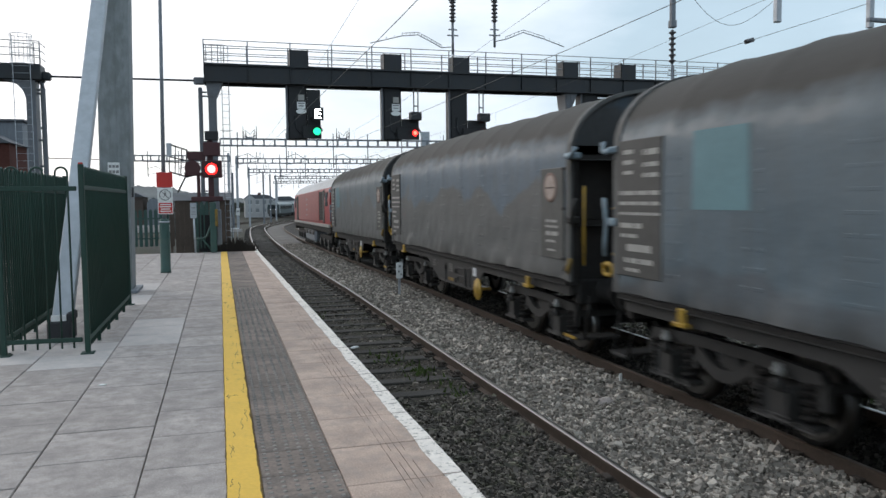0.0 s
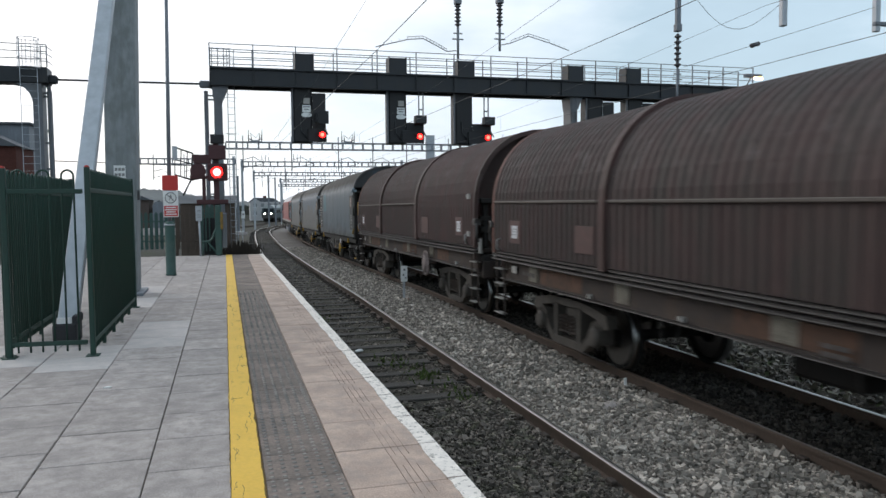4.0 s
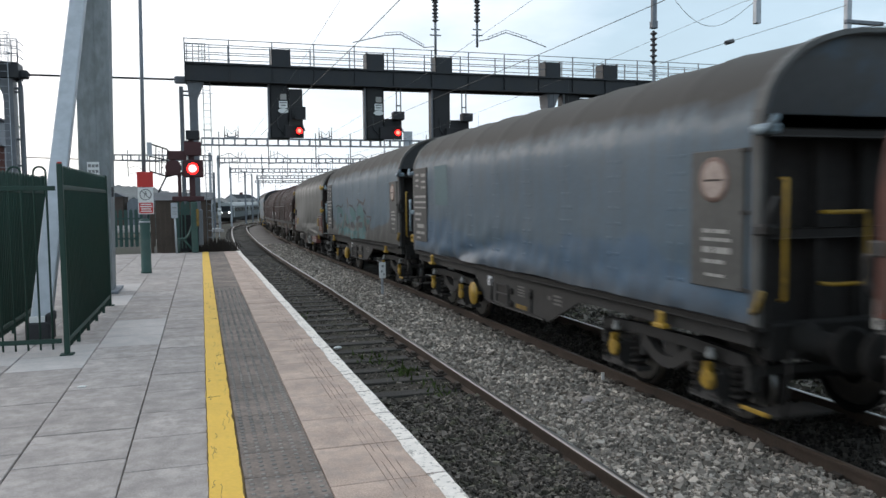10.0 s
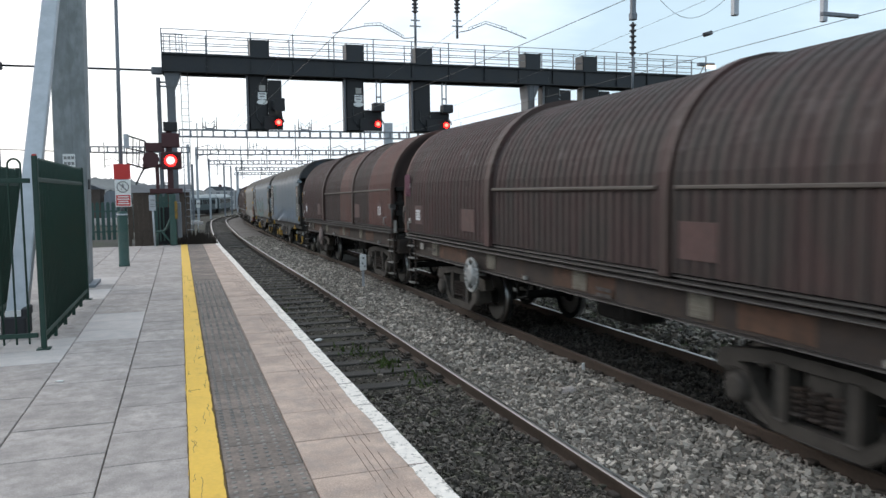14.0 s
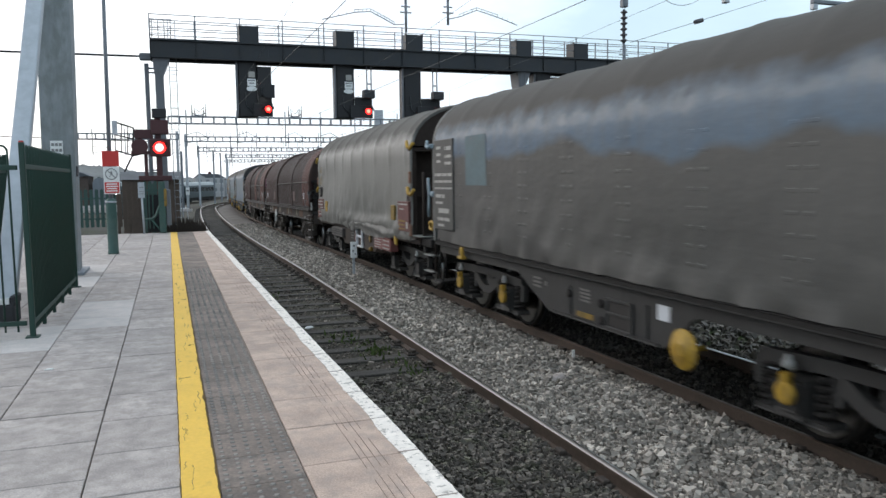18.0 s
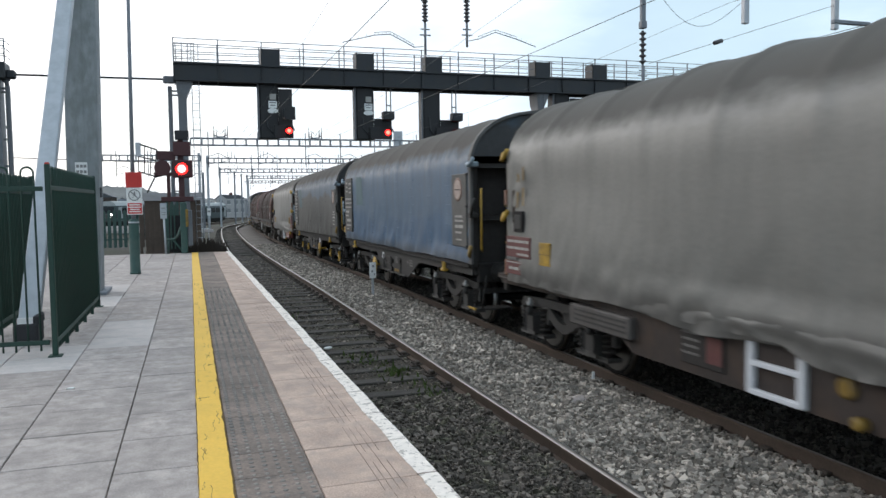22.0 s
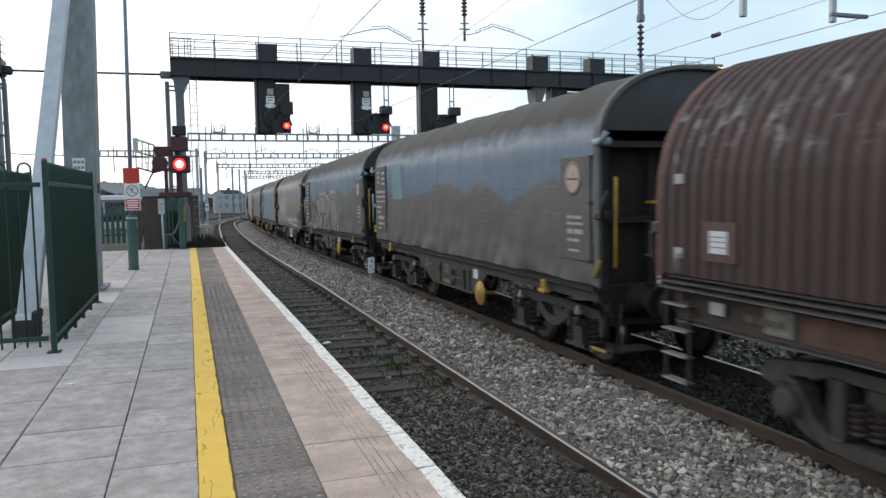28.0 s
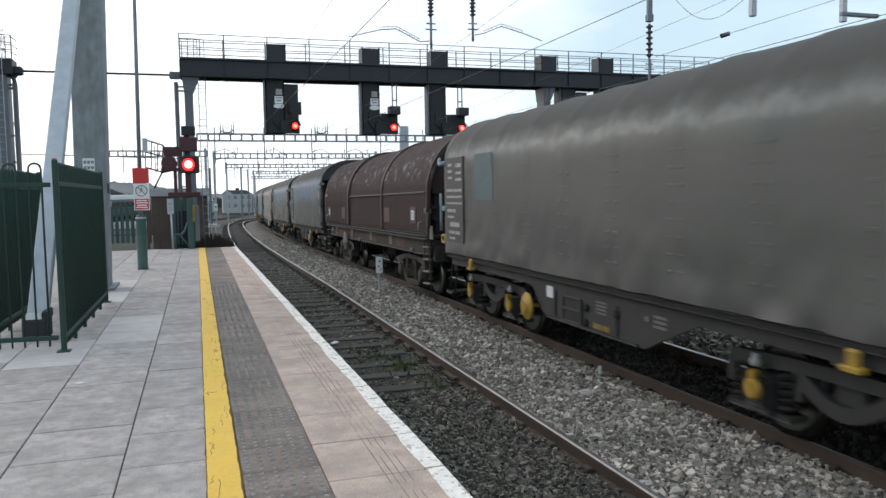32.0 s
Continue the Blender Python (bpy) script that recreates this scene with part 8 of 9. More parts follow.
def gantry_signal(x, flip=False, dark=False, reach=0.0):
    s = thing("gantry_signal", "black hooded colour-light signal hung from the gantry", "railway signal", group="signals on the gantry")
    top, bot = 6.70, 4.25
    b = part("back_frame", Geo().box(x, GY - 0.30, bot, x + 0.85, GY - 0.22, top, 0.01).box(x, GY - 0.30, bot, x + 0.05, GY + 0.5, top).box(x + 0.8, GY - 0.3, bot, x + 0.85, GY + 0.5, top).box(x, GY - 0.3, bot, x + 0.85, GY + 0.5, bot + 0.05), "black", s)
    part("edge_channel", Geo().box(x - 0.10, GY - 0.3, bot, x - 0.005, GY - 0.2, top, 0.01), "gantry_light", b)
    p = part("head_box", Geo().box(x + 0.62, GY - 0.42, bot + 0.02, x + 1.48 + reach, GY - 0.30, bot + 0.62, 0.02).box(x + 0.85, GY - 0.36, bot + 0.6, x + 1.46 + reach, GY - 0.30, top - 0.2, 0.01) if not reach else Geo().box(x + 0.62, GY - 0.42, bot + 0.02, x + 1.48 + reach, GY - 0.30, bot + 0.62, 0.02), "black", s)
    part("visor", Geo().box(x + 0.98 + reach, GY - 0.85, bot + 0.92, x + 1.50 + reach, GY - 0.36, bot + 1.30, 0.02), "gantry", p, "grey visor box")
    part("head_body", Geo().box(x + 0.85, GY - 0.34, bot + 0.62, x + 1.46 + reach, GY - 0.30, bot + 1.0, 0.01), "black", s)
    if reach:
        part("side_frame", Geo().box(x + 1.45, GY - 0.3, bot + 0.6, x + 1.50, GY - 0.25, top).box(x + 1.66, GY - 0.3, bot + 0.6, x + 1.71, GY - 0.25, top).box(x + 1.45, GY - 0.3, bot + 1.6, x + 1.7, GY - 0.26, bot + 1.66), "galv_dull", s)
    if not dark:
        pl = part("identity_plate", Geo().box(x + 0.40, GY - 0.325, bot + 1.38, x + 0.78, GY - 0.302, bot + 1.70, 0.005), "white", b)
        part("plate_marks", Geo().box(x + 0.44, GY - 0.332, bot + 1.60, x + 0.74, GY - 0.326, bot + 1.65).box(x + 0.48, GY - 0.332, bot + 1.48, x + 0.70, GY - 0.326, bot + 1.53), "grey_bar", pl)
        part("upper_plate", Geo().box(x + 0.46, GY - 0.325, bot + 1.76, x + 0.74, GY - 0.302, bot + 2.02, 0.005), "bars", b)
        part("oval_plate", Geo().prism([(x + 0.59 + 0.24 * math.cos(a), bot + 1.26 + 0.11 * math.sin(a)) for a in [2 * math.pi * i / 16 for i in range(16)]], "y", GY - 0.325, GY - 0.302), "white", b)
    part("cable", Geo().pipe([(x + 0.3, GY - 0.34, bot + 1.1), (x + 0.32, GY - 0.4, bot + 0.5), (x + 0.6, GY - 0.4, bot + 0.2)], 0.025), "gantry", b)
    cx, cz, y = x + 1.26 + reach, bot + 0.34, GY - 0.44
    part("lens_hood", Geo().pipe([(cx + 0.24 * math.cos(a), y - 0.12, cz + 0.24 * math.sin(a)) for a in [math.pi * i / 8 for i in range(9)]], 0.03), "black", p)
    if flip:
        # the lamp unit turns from green to red; the route letter turns away with it
        d = part("lamp_unit", Geo().turned("z", (0, 0, 0), [(-0.21, 0.12), (0.21, 0.12)], 18), "black", s)
        d.matrix_basis = Matrix.Translation((cx, y - 0.02, cz))
        part("red_lens", Geo().turned("y", (0, -0.12, 0), [(0, 0.14), (-0.02, 0.125)], 18), "glow_red", d)
        part("red_core", Geo().turned("y", (0, -0.145, 0), [(0, 0.085), (-0.01, 0.07)], 14), "glow_hot", d)
        part("green_lens", Geo().turned("y", (0, 0.12, 0), [(0, 0.17), (0.02, 0.15)], 18), "glow_green", d)
        e = part("route_indicator", Geo().box(-0.24, -0.03, -0.29, 0.24, 0.03, 0.29, 0.01), "black", s)
        e.matrix_basis = Matrix.Translation((cx + 0.02, GY - 0.90, bot + 1.10))
        g = Geo().box(-0.14, 0.032, -0.21, -0.06, 0.045, 0.21)
        for z in (-0.175, 0.0, 0.175):
            g.box(-0.06, 0.032, z - 0.035, 0.12, 0.045, z + 0.035)
        g.v = [(-a, b2, c) for a, b2, c in g.v]
        part("route_letter", g, "glow_white", e, "white-lit route letter E")
        SPIN.append(d)
        SPIN.append(e)
    else:
        part("lens", Geo().turned("y", (cx, y - 0.02, cz), [(0, 0.14), (-0.02, 0.125)], 18), "glow_red", p, "glowing red lens")
        part("lens_core", Geo().turned("y", (cx, y - 0.042, cz), [(0, 0.09), (-0.01, 0.07)], 14), "glow_hot", p)
    return s


def build_signals():
    gantry_signal(3.12, flip=True)
    gantry_signal(7.56, reach=0.22)
    gantry_signal(10.86, dark=True, reach=0.35)
    gantry_signal(17.9, dark=True)
    gantry_signal(20.2, dark=True)


def build_left_gantry():
    t = thing("signal_gantry", "dark grey gantry with a caged ladder over other tracks", "signal gantry")
    b = part("beam", Geo().box(-24, GY - 0.5, 6.56, -7.0, GY + 0.5, 7.22, 0.03).box(-7.05, GY - 0.2, 6.6, -6.7, GY + 0.2, 6.95, 0.06), "gantry", t)
    for z in (7.55, 7.85, 8.14):
        part("handrail", Geo().rod((-24, GY - 0.5, z), (-7.0, GY - 0.5, z), 0.02, n=6), "galv_dull", b)
    for i in range(10):
        part("handrail_post", Geo().rod((-7.0 - 1.8 * i, GY - 0.5, 7.2), (-7.0 - 1.8 * i, GY - 0.5, 8.16), 0.022, n=6), "galv_dull", b)
    arc = [(-7.60 - 0.85 * (1 - math.cos(a)), 5.70 + 0.85 * math.sin(a)) for a in [math.pi / 2 * k / 6 for k in range(7)]]
    c = part("column", Geo().box(-7.60, GY - 0.4, -1.3, -7.24, GY + 0.4, 5.70, 0.0).prism([(-7.24, 5.703)] + [(-7.24, 6.555)] + arc[::-1][:-1] + [(-7.60, 5.703)], "y", GY - 0.4, GY + 0.4), "gantry_light", t)
    part("outer_post", Geo().box(-7.12, GY - 0.1, -1.3, -6.94, GY + 0.1, 6.30, 0.03).pipe([(-7.03, GY, 6.25), (-7.05, GY, 6.45), (-7.14, GY, 6.56)], 0.09, 6), "gantry_light", c)
    for z in (6.2, 6.05, 4.1, 3.0, 2.2):
        part("tie_bar", Geo().box(-7.26, GY - 0.06, z - 0.04, -7.1, GY + 0.06, z + 0.04), "gantry_light", c)
    g = Geo()
    for x in (-8.0, -7.35):
        g.rod((x, GY - 0.6, -1.0), (x, GY - 0.6, 8.3), 0.014, n=6)
    for i in range(30):
        g.rod((-8.0, GY - 0.6, -0.7 + 0.3 * i), (-7.35, GY - 0.6, -0.7 + 0.3 * i), 0.007, n=4)
    for z in (7.15, 7.55, 7.95, 8.35):
        g.pipe([(-7.66 + 0.42 * math.cos(a), GY - 0.6 + 0.42 * math.sin(a), z) for a in [2 * math.pi * k / 12 for k in range(13)]], 0.014, 4)
    for k in range(8):
        a = 2 * math.pi * k / 8
        g.rod((-7.66 + 0.42 * math.cos(a), GY - 0.6 + 0.42 * math.sin(a), 7.15), (-7.66 + 0.42 * math.cos(a), GY - 0.6 + 0.42 * math.sin(a), 8.35), 0.012, n=4)
    part("cage_ladder", g, "galv", t, "round caged access ladder")
    g = Geo()
    for x in (-7.2, -6.98):
        g.rod((x, GY - 0.55, 7.2), (x, GY - 0.55, 8.05), 0.02, n=6)
    for z in (7.45, 7.75, 8.05):
        g.pipe([(-7.24, GY - 0.55, z), (-6.98, GY - 0.55, z), (-6.96, GY - 0.2, z), (-6.96, GY + 0.4, z)], 0.018, 5)
    part("end_guard", g, "galv_dull", t, "short guard rail at the walkway's end")
    r = thing("tie_rod", "dark pipe spanning between the two gantries", "pipe")
    part("pipe", Geo().rod((-6.75, GY, 6.78), (-0.90, GY, 6.80), 0.045), "gantry", r)
    w = thing("stay_wire", "thin wires between the gantry columns", "cable")
    part("wire", Geo().rod((-7.0, GY, 3.35), (-0.7, GY, 3.15), 0.02, n=5), "wire", w)


# ---- distance ----
def portal(y, x0, x1, legs, top=7.05, deep=0.6, extras=True, seed=1, switches=()):
    t = thing("catenary_portal", "grey lattice portal of the overhead line", "gantry", group="portals over the curve")
    g = Geo()
    lattice(g, (x0, y, top), (x1, y, top), deep, 0.05 + y * 0.0002, 0.95)
    b = part("boom", g, "galv_dull", t)
    for x in legs:
        hw = 0.42 if y < 80 and x < 25 else 0.16
        part("leg", Geo().box(x - hw, y - 0.16, -3.1, x + hw, y + 0.16, top + (0.9 if hw > 0.2 else 0.35), 0.02), "galv", t)
    rng = random.Random(seed)
    x = x0 + 1.5
    while x < x1 - 1:
        part("drop_tube", Geo().rod((x, y, top - 2.6), (x, y, top + 0.6), 0.05, n=6), "galv_dull", b)
        part("arm", Geo().pipe([(x, y, top - 1.6), (x + 0.9, y, top - 1.3), (x + 1.9, y, top - 1.9)], 0.03, 5).pipe([(x, y, top - 2.3), (x + 1.6, y, top - 2.0)], 0.025, 5), "galv_dull", b)
        if extras and rng.random() < 0.5:
            for k in range(3):
                px = x + 1.2 + 0.45 * k
                part("switch_blade", Geo().rod((px, y, top), (px + rng.uniform(-0.06, 0.06), y, top + rng.uniform(0.7, 1.1)), 0.04, n=5), "galv_dull", b)
        x += rng.uniform(3.2, 4.4)
    for x in switches:
        part("switch_base", Geo().box(x - 0.62, y - 0.05, top + 0.02, x + 0.62, y + 0.05, top + 0.12, 0.01).pipe([(x - 0.55, y, top + 0.3), (x - 0.2, y, top + 0.16), (x + 0.25, y, top + 0.18), (x + 0.55, y, top + 0.36)], 0.045, 5), "galv_dull", b)
        for dx, up, lean in ((-0.58, 1.12, 0.0), (-0.30, 0.82, -0.05), (0.34, 0.88, 0.06), (0.58, 1.15, 0.02)):
            part("stub_insulator", Geo().rod((x + dx, y, top), (x + dx + lean, y, top + up * 0.62), 0.05, n=7), "insulator", b)
            part("switch_blade", Geo().rod((x + dx + lean, y, top + up * 0.6), (x + dx + lean * 1.6, y, top + up), 0.028, n=5), "galv_dull", b)
        part("switch_link", Geo().pipe([(x - 0.28, y, top + 0.72), (x + 0.05, y, top + 0.42), (x + 0.36, y, top + 0.80)], 0.026, 5), "galv_dull", b)
    return t


def build_distance():
    portal(72, 0.2, 31, (19.3, 30.8), extras=False, seed=2, switches=(2.8, 11.3, 27.4, 29.6))
    portal(105, 2.2, 44, (2.3, 24.0), seed=3)
    portal(140, 5.0, 52, (5.1, 26.0), seed=4)
    portal(180, 12.3, 60, (12.5, 34), seed=5, extras=False)
    portal(225, 15.0, 66, (16.0,), seed=6, extras=False)
    portal(100, -9.8, 1.4, (1.2,), 7.1, 0.65, False, 7)
    for x, y, h in ((1.75, 108, 5.3), (8.1, 150, 7.0), (10.3, 165, 7.0)):
        m = thing("line_mast", "slim grey steel mast beside the curve", "mast", group="masts beside the curve")
        part("shaft", Geo().box(x - 0.15, y - 0.15, -3.1, x + 0.15, y + 0.15, h, 0.02), "galv_dull", m)
        part("top_arm", Geo().pipe([(x, y, h - 0.3), (x - 0.9, y, h - 0.1), (x - 1.3, y, h - 0.5)], 0.05, 5), "galv_dull", m)
    h = thing("house", "pale rendered house with a grey slate roof", "house")
    part("wall", Geo().box(7.1, 230, -3.4, 15.3, 240, 2.05).prism([(7.1, 2.05), (10.1, 2.05), (8.9, 2.9), (8.3, 2.9)], "y", 229.9, 239), "render_wall", h)
    part("roof", Geo().prism([(6.8, 2.0), (15.7, 2.0), (13.6, 3.2), (8.4, 3.3)], "y", 230.3, 240.4), "roof_slate", h)
    for x in (8.5, 10.6, 12.6, 14.4):
        for z in (-1.9, 0.5):
            w = part("window", Geo().box(x - 0.5, 229.90, z, x + 0.5, 229.97, z + 1.1), "house_pane", h)
            part("window_sill", Geo().box(x - 0.6, 229.7, z - 0.1, x + 0.6, 229.97, z - 0.02), "white", w)
    part("chimney", Geo().box(11.0, 234, 3.0, 11.9, 235, 3.9), "brick", h)
    g2 = thing("house", "grey house beside the pale one", "house")
    part("wall", Geo().box(15.9, 236, -3.4, 22.5, 246, 1.5), "galv", g2)
    part("roof", Geo().prism([(15.6, 1.45), (22.8, 1.45), (20.5, 2.7), (17.5, 2.7)], "y", 235.7, 246.3), "roof_slate", g2)
    for x in (17.3, 19.2, 21.1):
        part("window", Geo().box(x - 0.5, 235.9, -0.2, x + 0.5, 235.97, 0.9), "house_pane", g2)
    b = thing("brick_building", "red brick building with a pale gable", "building")
    part("wall", Geo().box(-34, 58, -1.4, -13.55, 63, 5.6), "brick", b)
    part("roof", Geo().prism([(-34.5, 5.5), (-13.3, 5.5), (-20.5, 9.0), (-30, 9.0)], "y", 57.7, 63.3), "roof_slate", b)
    for x in (-30, -26, -22, -18):
        w = part("window", Geo().box(x - 0.7, 57.93, 1.8, x + 0.7, 57.98, 3.8), "pane", b)
        part("window_sill", Geo().box(x - 0.8, 57.85, 1.68, x + 0.8, 57.98, 1.78), "white", w)
    k = thing("grey_tower", "pale grey flat-topped building behind the gantry", "building")
    part("wall", Geo().box(-23.0, 64, -1.4, -14.0, 70, 7.5), "galv_dull", k)
    part("roof", Geo().box(-23.2, 63.8, 7.5, -13.8, 70.2, 7.7, 0.05), "roof_slate", k)
    s = thing("brown_shed", "small brown shed with a dark roof beside the lines", "shed")
    part("wall", Geo().box(-15.5, 118, -3.2, -10.6, 126, 2.2), "shed_brown", s)
    part("roof", Geo().prism([(-15.9, 2.15), (-10.2, 2.15), (-11.5, 2.75), (-14.5, 2.75)], "y", 117.6, 126.4), "roof_slate", s)
    part("door", Geo().box(-13.6, 117.9, -3.1, -12.2, 117.97, -0.6), "end_dark", s)
    s = thing("pale_shed", "low pale metal shed beside the brown one", "shed")
    part("wall", Geo().prism([(-10.0, -3.2), (-8.2, -3.2), (-8.2, 1.3), (-8.6, 1.9), (-9.6, 1.9), (-10.0, 1.3)], "y", 117, 124), "galv_dull", s)
    part("door", Geo().box(-9.5, 116.9, -3.1, -8.7, 116.97, -0.9), "galv_dull", s)
    s = thing("line_sign", "small white sign on a mast of the curve", "sign")
    part("plate", Geo().box(2.06, 104.7, -0.45, 2.52, 104.75, 0.5, 0.01), "white", s)
    part("sign_mark", Geo().box(2.14, 104.67, 0.0, 2.44, 104.69, 0.2), "grey_bar", s)
    s = thing("low_barrier", "low pale tubular barrier beyond the platform end", "barrier")
    part("top_bar", Geo().rod((0.45, 55, -0.46), (1.25, 55, -0.46), 0.03, n=8), "white", s)
    for x in (0.55, 0.85, 1.15):
        part("leg", Geo().rod((x, 55, -0.46), (x, 55, -1.8), 0.022, n=6), "galv", s)
    e = thing("embankment_wall", "dark overgrown wall on the far side of the lines", "wall")
    rng = random.Random(3)
    for x in range(-12, 26, 2):
        part("panel", Geo().box(x, 255 + rng.uniform(-2, 2), -3.4, x + 2.0, 259, 0.2 + rng.uniform(0, 0.8)), "earth", e)
    # a far wooded ridge, made of many small clumps
    t = thing("wooded_ridge", "far haze-grey wooded ridge along the skyline", "woods", kind="stuff")
    g, rng = Geo(), random.Random(17)
    for layer, (y, zt) in enumerate(((578, 12.5), (440, 7.5))):
        for i in range(520):
            if layer and i % 3:
                continue
            x = -330 + i * 1.25 + rng.uniform(-1, 1)
            if layer and -2 < x < 40 and rng.random() < 0.3:
                continue
            rise = np.interp(math.degrees(math.atan2(x, y)), [-30, -5.7, -3.4, -1.4, 0.5, 2.0, 6.0], [1.5, 1.16, 1.02, 0.48, 0.25, 0.12, 0.10])
            hgt = (1.44 + y * math.tan(radians(rise))) * (1.0 if not layer else 0.45) + 0.8 * noise.noise((x * 0.12, layer, 3)) - 1.2
            for k in range(3):
                z = hgt - 1.6 * (2 - k) + rng.uniform(-0.8, 0.4)
                r = rng.uniform(1.2, 2.6)
                cx, cy = x + rng.uniform(-1.2, 1.2), y + rng.uniform(-6, 6)
                ring = [(cx + r * math.cos(a) * rng.uniform(0.7, 1.2), cy + r * math.sin(a), z + rng.uniform(-0.6, 0.6)) for a in [6.283 * j / 5 for j in range(5)]]
                g.add(ring + [(cx, cy, z + r * rng.uniform(0.5, 0.9)), (cx, cy, z - r * 1.6)], [(j, (j + 1) % 5, 5) for j in range(5)] + [((j + 1) % 5, j, 6) for j in range(5)])
    xs = list(range(-340, 330, 10))
    rise = [1.44 + 575 * math.tan(radians(np.interp(math.degrees(math.atan2(x, 575)), [-30, -5.7, -3.4, -1.4, 0.5, 2.0, 6.0], [1.5, 1.16, 1.02, 0.48, 0.25, 0.12, 0.10]))) for x in xs]
    rows = []
    for q in range(8):
        u = q / 7
        rows.append([(x, 470 + 105 * u, -4 + (z + 3.6) * u ** 0.8 + 0.5 * noise.noise((x * 0.03, q * 0.6, 4)) * (0 < q < 7)) for x, z in zip(xs, rise)])
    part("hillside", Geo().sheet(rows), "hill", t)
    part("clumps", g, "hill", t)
    b = thing("trackside_scrub", "dark low scrub beside the far tracks", "bushes", kind="stuff")
    g = Geo()
    for _ in range(900):
        x, y = rng.uniform(-7, 1.2), rng.uniform(98, 140)
        z, r = rng.uniform(-2.9, -0.6 if x < 0 else -1.8), rng.uniform(0.15, 0.5)
        ring = [(x + r * math.cos(a), y + r * math.sin(a), z + rng.uniform(-0.2, 0.2)) for a in [6.283 * j / 5 for j in range(5)]]
        g.add(ring + [(x, y, z + r)], [(j, (j + 1) % 5, 5) for j in range(5)])
    part("clumps", g, "leaf", b)
    k = thing("trackside_hut", "dark weathered equipment hut beside the tracks", "hut")
    part("wall", Geo().box(-2.4, 45, -2.0, 0.55, 48, 1.55, 0.03), "brownwood", k)
    part("roof", Geo().prism([(44.8, 1.5), (48.2, 1.5), (46.5, 1.95)], "x", -2.55, 0.7), "roof_slate", k)
    part("door", Geo().box(-1.6, 44.95, -1.2, -0.7, 44.99, 0.9, 0.01), "brownwood", k)
    lc = thing("location_case", "small grey trackside equipment case on legs", "equipment case")
    part("case_body", Geo().box(0.25, 62, -1.75, 0.80, 62.5, -0.95, 0.02), "galv_dull", lc)
    part("case_lid", Geo().box(0.21, 61.96, -0.95, 0.84, 62.54, -0.90, 0.01), "galv", lc)
    # a pale trough beyond the platform end; three pale bars imitate lit rails
    c = thing("cable_trough", "pale cable trough and pale bars standing in for lit rails", "cable trough")
    for y, x0, x1 in ((86, 0.5, 2.3), (72, -8.6, -4.2), (77, -8.6, -4.6), (83, -8.8, -5.0)):
        part("trough", Geo().box(x0, y, -1.25 - fall(y) * (x0 > -1), x1, y + 0.5, -0.95 - fall(y) * (x0 > -1), 0.02), "slab_new", c)


# ---- the passenger train on the far lines ----
UNIT_WAY = [(52, 330), (34, 268), (21.5, 221), (13.1, 189.5), (8.1, 165), (5.7, 152), (1.3, 140), (-4.2, 128), (-9.1, 117.5), (-12.2, 95), (-11.8, 50), (-12, 0), (-12.4, -120)]
LOW = -2.6   # the passenger line lies lower
UNIT = []


def unit_at(s):
    """A place s metres along the passenger line, counted from its fourth corner."""
    pts = [Vector((x, y, LOW + (RAIL - LOW) * max(0.0, min(1.0, (138 - y) / 58)))) for x, y in UNIT_WAY]
    fine = []
    for i in range(1, len(pts) - 2):
        a, b, c, d = pts[i - 1:i + 3]
        for k in range(12):
            t = k / 12
            fine.append(0.5 * ((2 * b) + (c - a) * t + (2 * a - 5 * b + 4 * c - d) * t * t + (3 * b - a - 3 * c + d) * t ** 3))
    fine.append(pts[-2])
    zero = min(range(len(fine)), key=lambda i: (fine[i] - pts[3]).length)
    at = [0.0]
    for a, b in zip(fine, fine[1:]):
        at.append(at[-1] + (b - a).length)
    start = at[zero]
    at = [q - start for q in at]
    s = max(at[0], min(at[-1], s))
    for i in range(len(at) - 1):
        if at[i] <= s <= at[i + 1]:
            u = (s - at[i]) / (at[i + 1] - at[i])
            return fine[i].lerp(fine[i + 1], u)
    return fine[-1]


def unit_pose(s):
    a, b = unit_at(s - 7), unit_at(s + 7)
    d = b - a
    return Matrix.Translation((a + b) / 2) @ Matrix.Rotation(math.atan2(-d.x, d.y), 4, "Z")


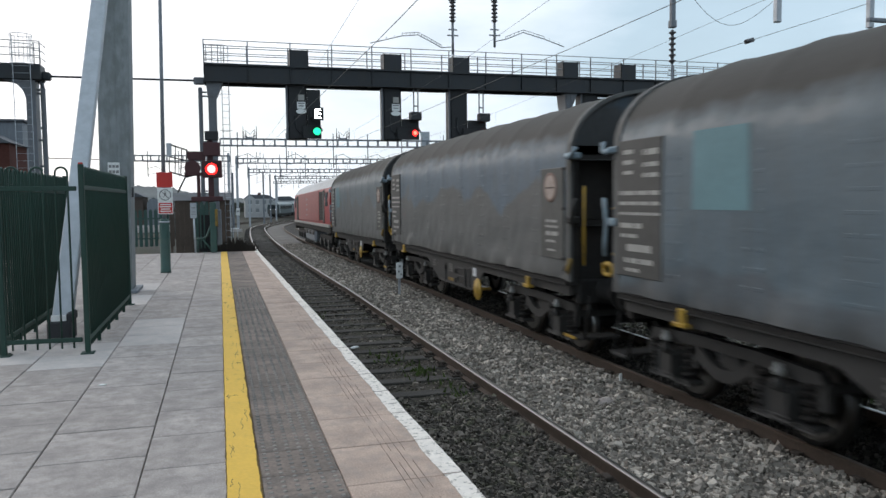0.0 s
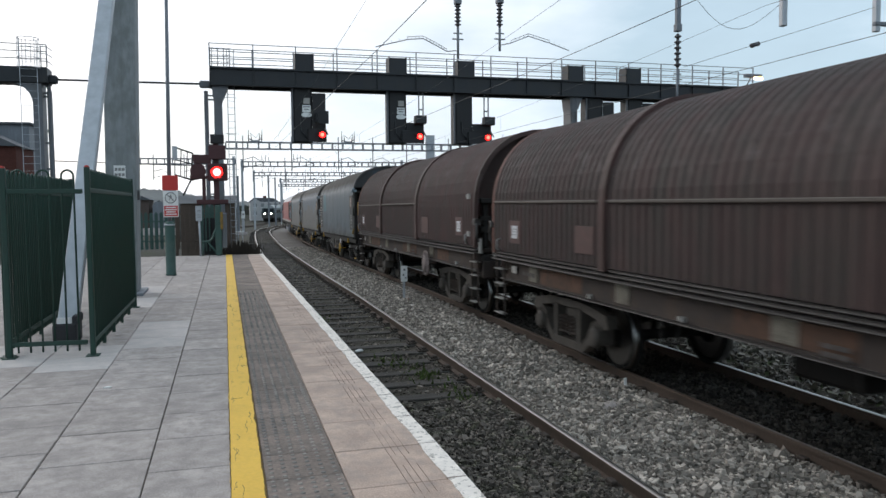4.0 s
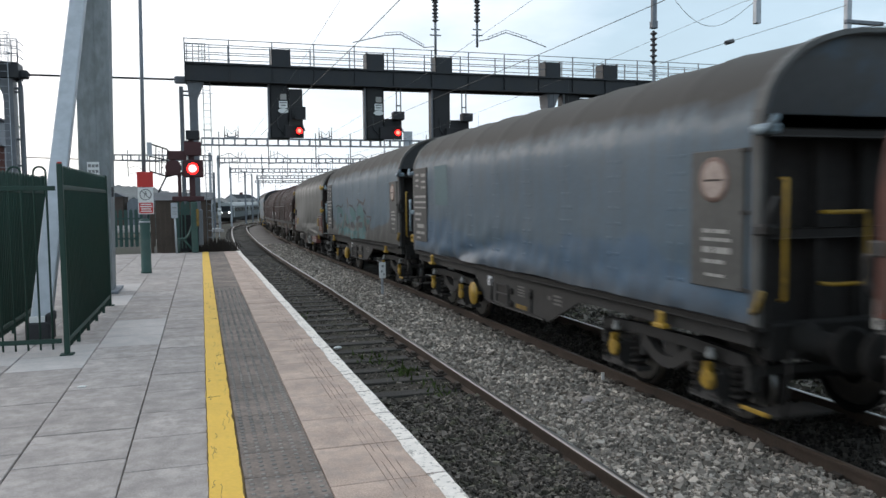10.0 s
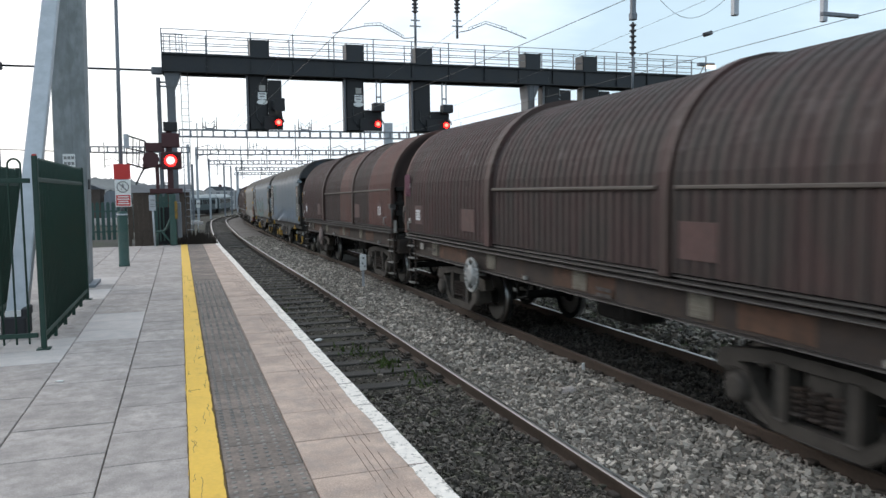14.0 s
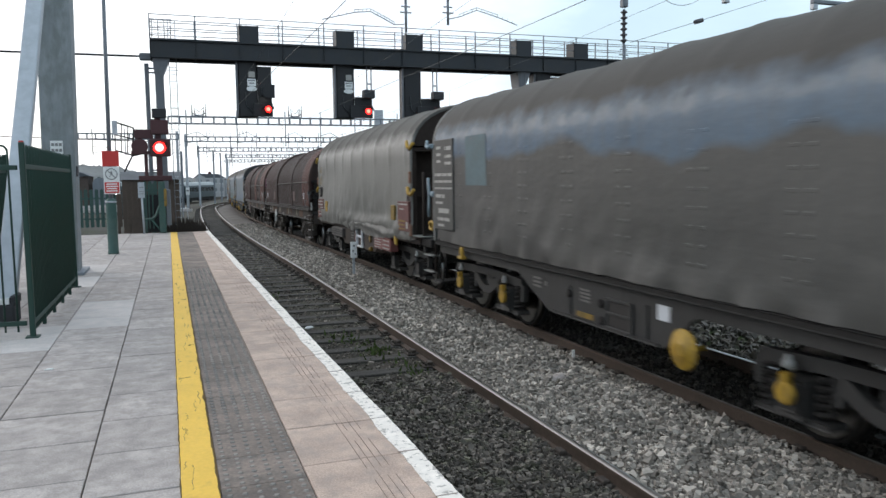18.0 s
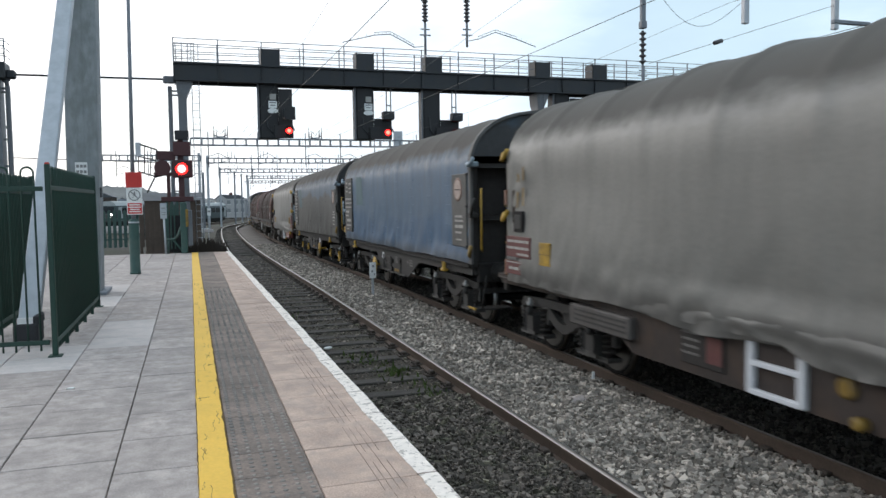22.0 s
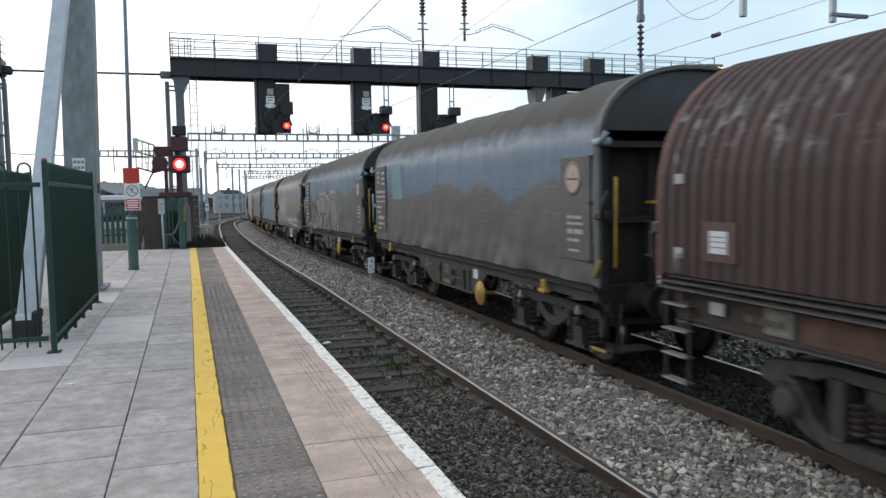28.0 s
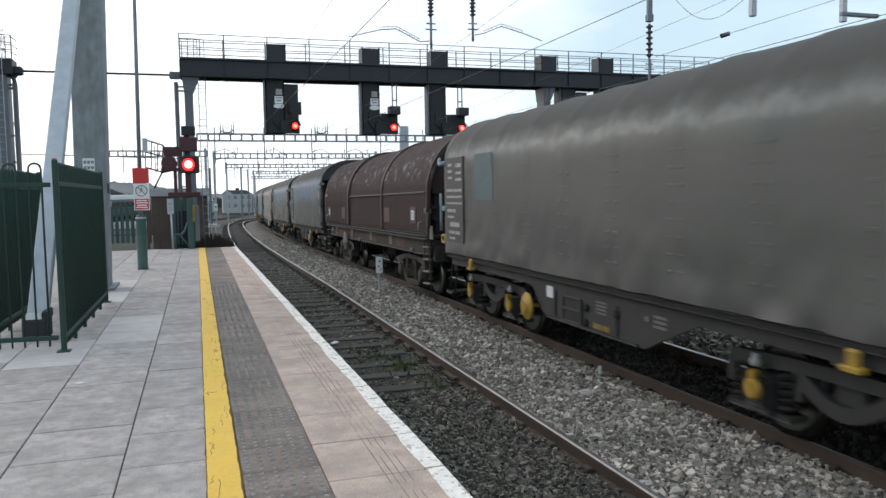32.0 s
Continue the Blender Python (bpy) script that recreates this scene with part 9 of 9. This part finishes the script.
def passenger_car(front):
    w = thing("passenger_car", "blue-grey passenger car with a dark window band", "passenger train", group="cars of the passenger train")
    L = 9.9
    sec = [(-1.38, 0.95), (-1.40, 2.2), (-1.30, 3.1), (-0.95, 3.55), (-0.4, 3.72), (0.4, 3.72), (0.95, 3.55), (1.30, 3.1), (1.40, 2.2), (1.38, 0.95)]
    part("body", Geo().prism([q for q in sec if q[1] < 3.2], "y", -L, L), "unit_body", w)
    part("roof", Geo().prism([(x, z + 0.003) for x, z in sec if z > 3.0], "y", -L + 0.05, L - 0.05), "unit_roof", w)
    for k in (-1, 1):
        for i in range(8):
            y = -7.7 + 2.2 * i
            part("window", Geo().box(k * 1.385, y - 0.85, 2.0, k * 1.425, y + 0.85, 2.75, 0.01), "pane", w)
        for y in (-8.9, 8.9):
            part("door", Geo().box(k * 1.385, y - 0.5, 1.1, k * 1.42, y + 0.5, 2.9, 0.01), "unit_roof", w)
    f = part("underframe", Geo().box(-1.2, -L + 0.4, 0.4, 1.2, L - 0.4, 0.95, 0.05), "grime", w)
    for k in (-1, 1):
        part("bogie", Geo().box(-1.1, k * 7 - 1.6, 0.15, 1.1, k * 7 + 1.6, 0.7, 0.05), "grime", f)
    if front:
        y = L
        part("windscreen", Geo().box(-1.0, y - 0.02, 2.15, 1.0, y + 0.05, 3.0, 0.02), "pane", w)
        part("nose", Geo().box(-1.25, y - 0.02, 0.9, 1.25, y + 0.25, 2.0, 0.1), "plate_dark", w)
        for x in (-0.7, 0.7):
            part("headlight", Geo().turned("y", (x, y + 0.25, 1.9), [(0, 0.15), (0.05, 0.13)], 14), "glow_white", w, "bright white headlight")
    return w


def build_unit():
    head = passenger_car(True)
    mid = passenger_car(False)
    UNIT.extend([(head, -6.3), (mid, -26.7)])
    for v, s in UNIT:
        v.matrix_basis = unit_pose(s)
    t = thing("track", "rails of the far passenger line", "railway track", kind="structure")
    for k in (-0.5, 0.5):
        rows = []
        for i in range(0, 70):
            s = -130 + i * 5
            p, q = unit_at(s), unit_at(s + 1.0)
            d = (q - p).normalized() if (q - p).length > 1e-6 else Vector((0, -1, 0))
            n = Vector((d.y, -d.x, 0)) * GAUGE * k
            c = p + n
            e = Vector((d.y, -d.x, 0)) * 0.035
            rows.append([tuple(c - e + Vector((0, 0, -0.22))), tuple(c - e), tuple(c + e), tuple(c + e + Vector((0, 0, -0.22)))])
        part("rail", Geo().sheet(rows, smooth=False), "rail_rust", t)


build_ground()
build_wires()
build_mast()
build_gantry()
build_signals()
build_left_gantry()
build_distance()
build_train()
build_unit()
build_fences()
build_signs()
build_tracks()
build_platform()
build_stones()


def motions():
    times = [i * 0.5 for i in range(65)]
    for v, s, half in TRAIN:
        walk(v, [(t, on_track(s + run(t), half)) for t in times])
    for v, s in UNIT:
        walk(v, [(t, unit_pose(s + 4.05 * t - 0.097 * max(0.0, t - 11) ** 2)) for t in [i * 1.0 for i in range(33)]])
    # wheels roll with the way covered
    steps = [i / 15 for i in range(481)]
    turned = {r: [Matrix.Rotation(-run(t) / r, 4, "X") for t in steps] for r in (WHEEL_R, 0.53)}
    for ob in list(scene.objects):
        if ob.name.startswith("wheelset"):
            at = ob.matrix_basis.translation.copy()
            r = 0.53 if at.z > 0.5 else WHEEL_R
            walk(ob, [(t, Matrix.Translation(at) @ m) for t, m in zip(steps, turned[r])])
    # the first gantry signal changes from proceed to stop
    for ob in SPIN:
        at = Matrix.Translation(ob.matrix_basis.translation)
        a, b, c = (at @ Matrix.Rotation(radians(q), 4, "Z") for q in (180, 100, 20))
        d = at
        walk(ob, [(0, a), (0.55, a), (0.65, b), (0.75, c), (0.8, d), (32, d)])


motions()
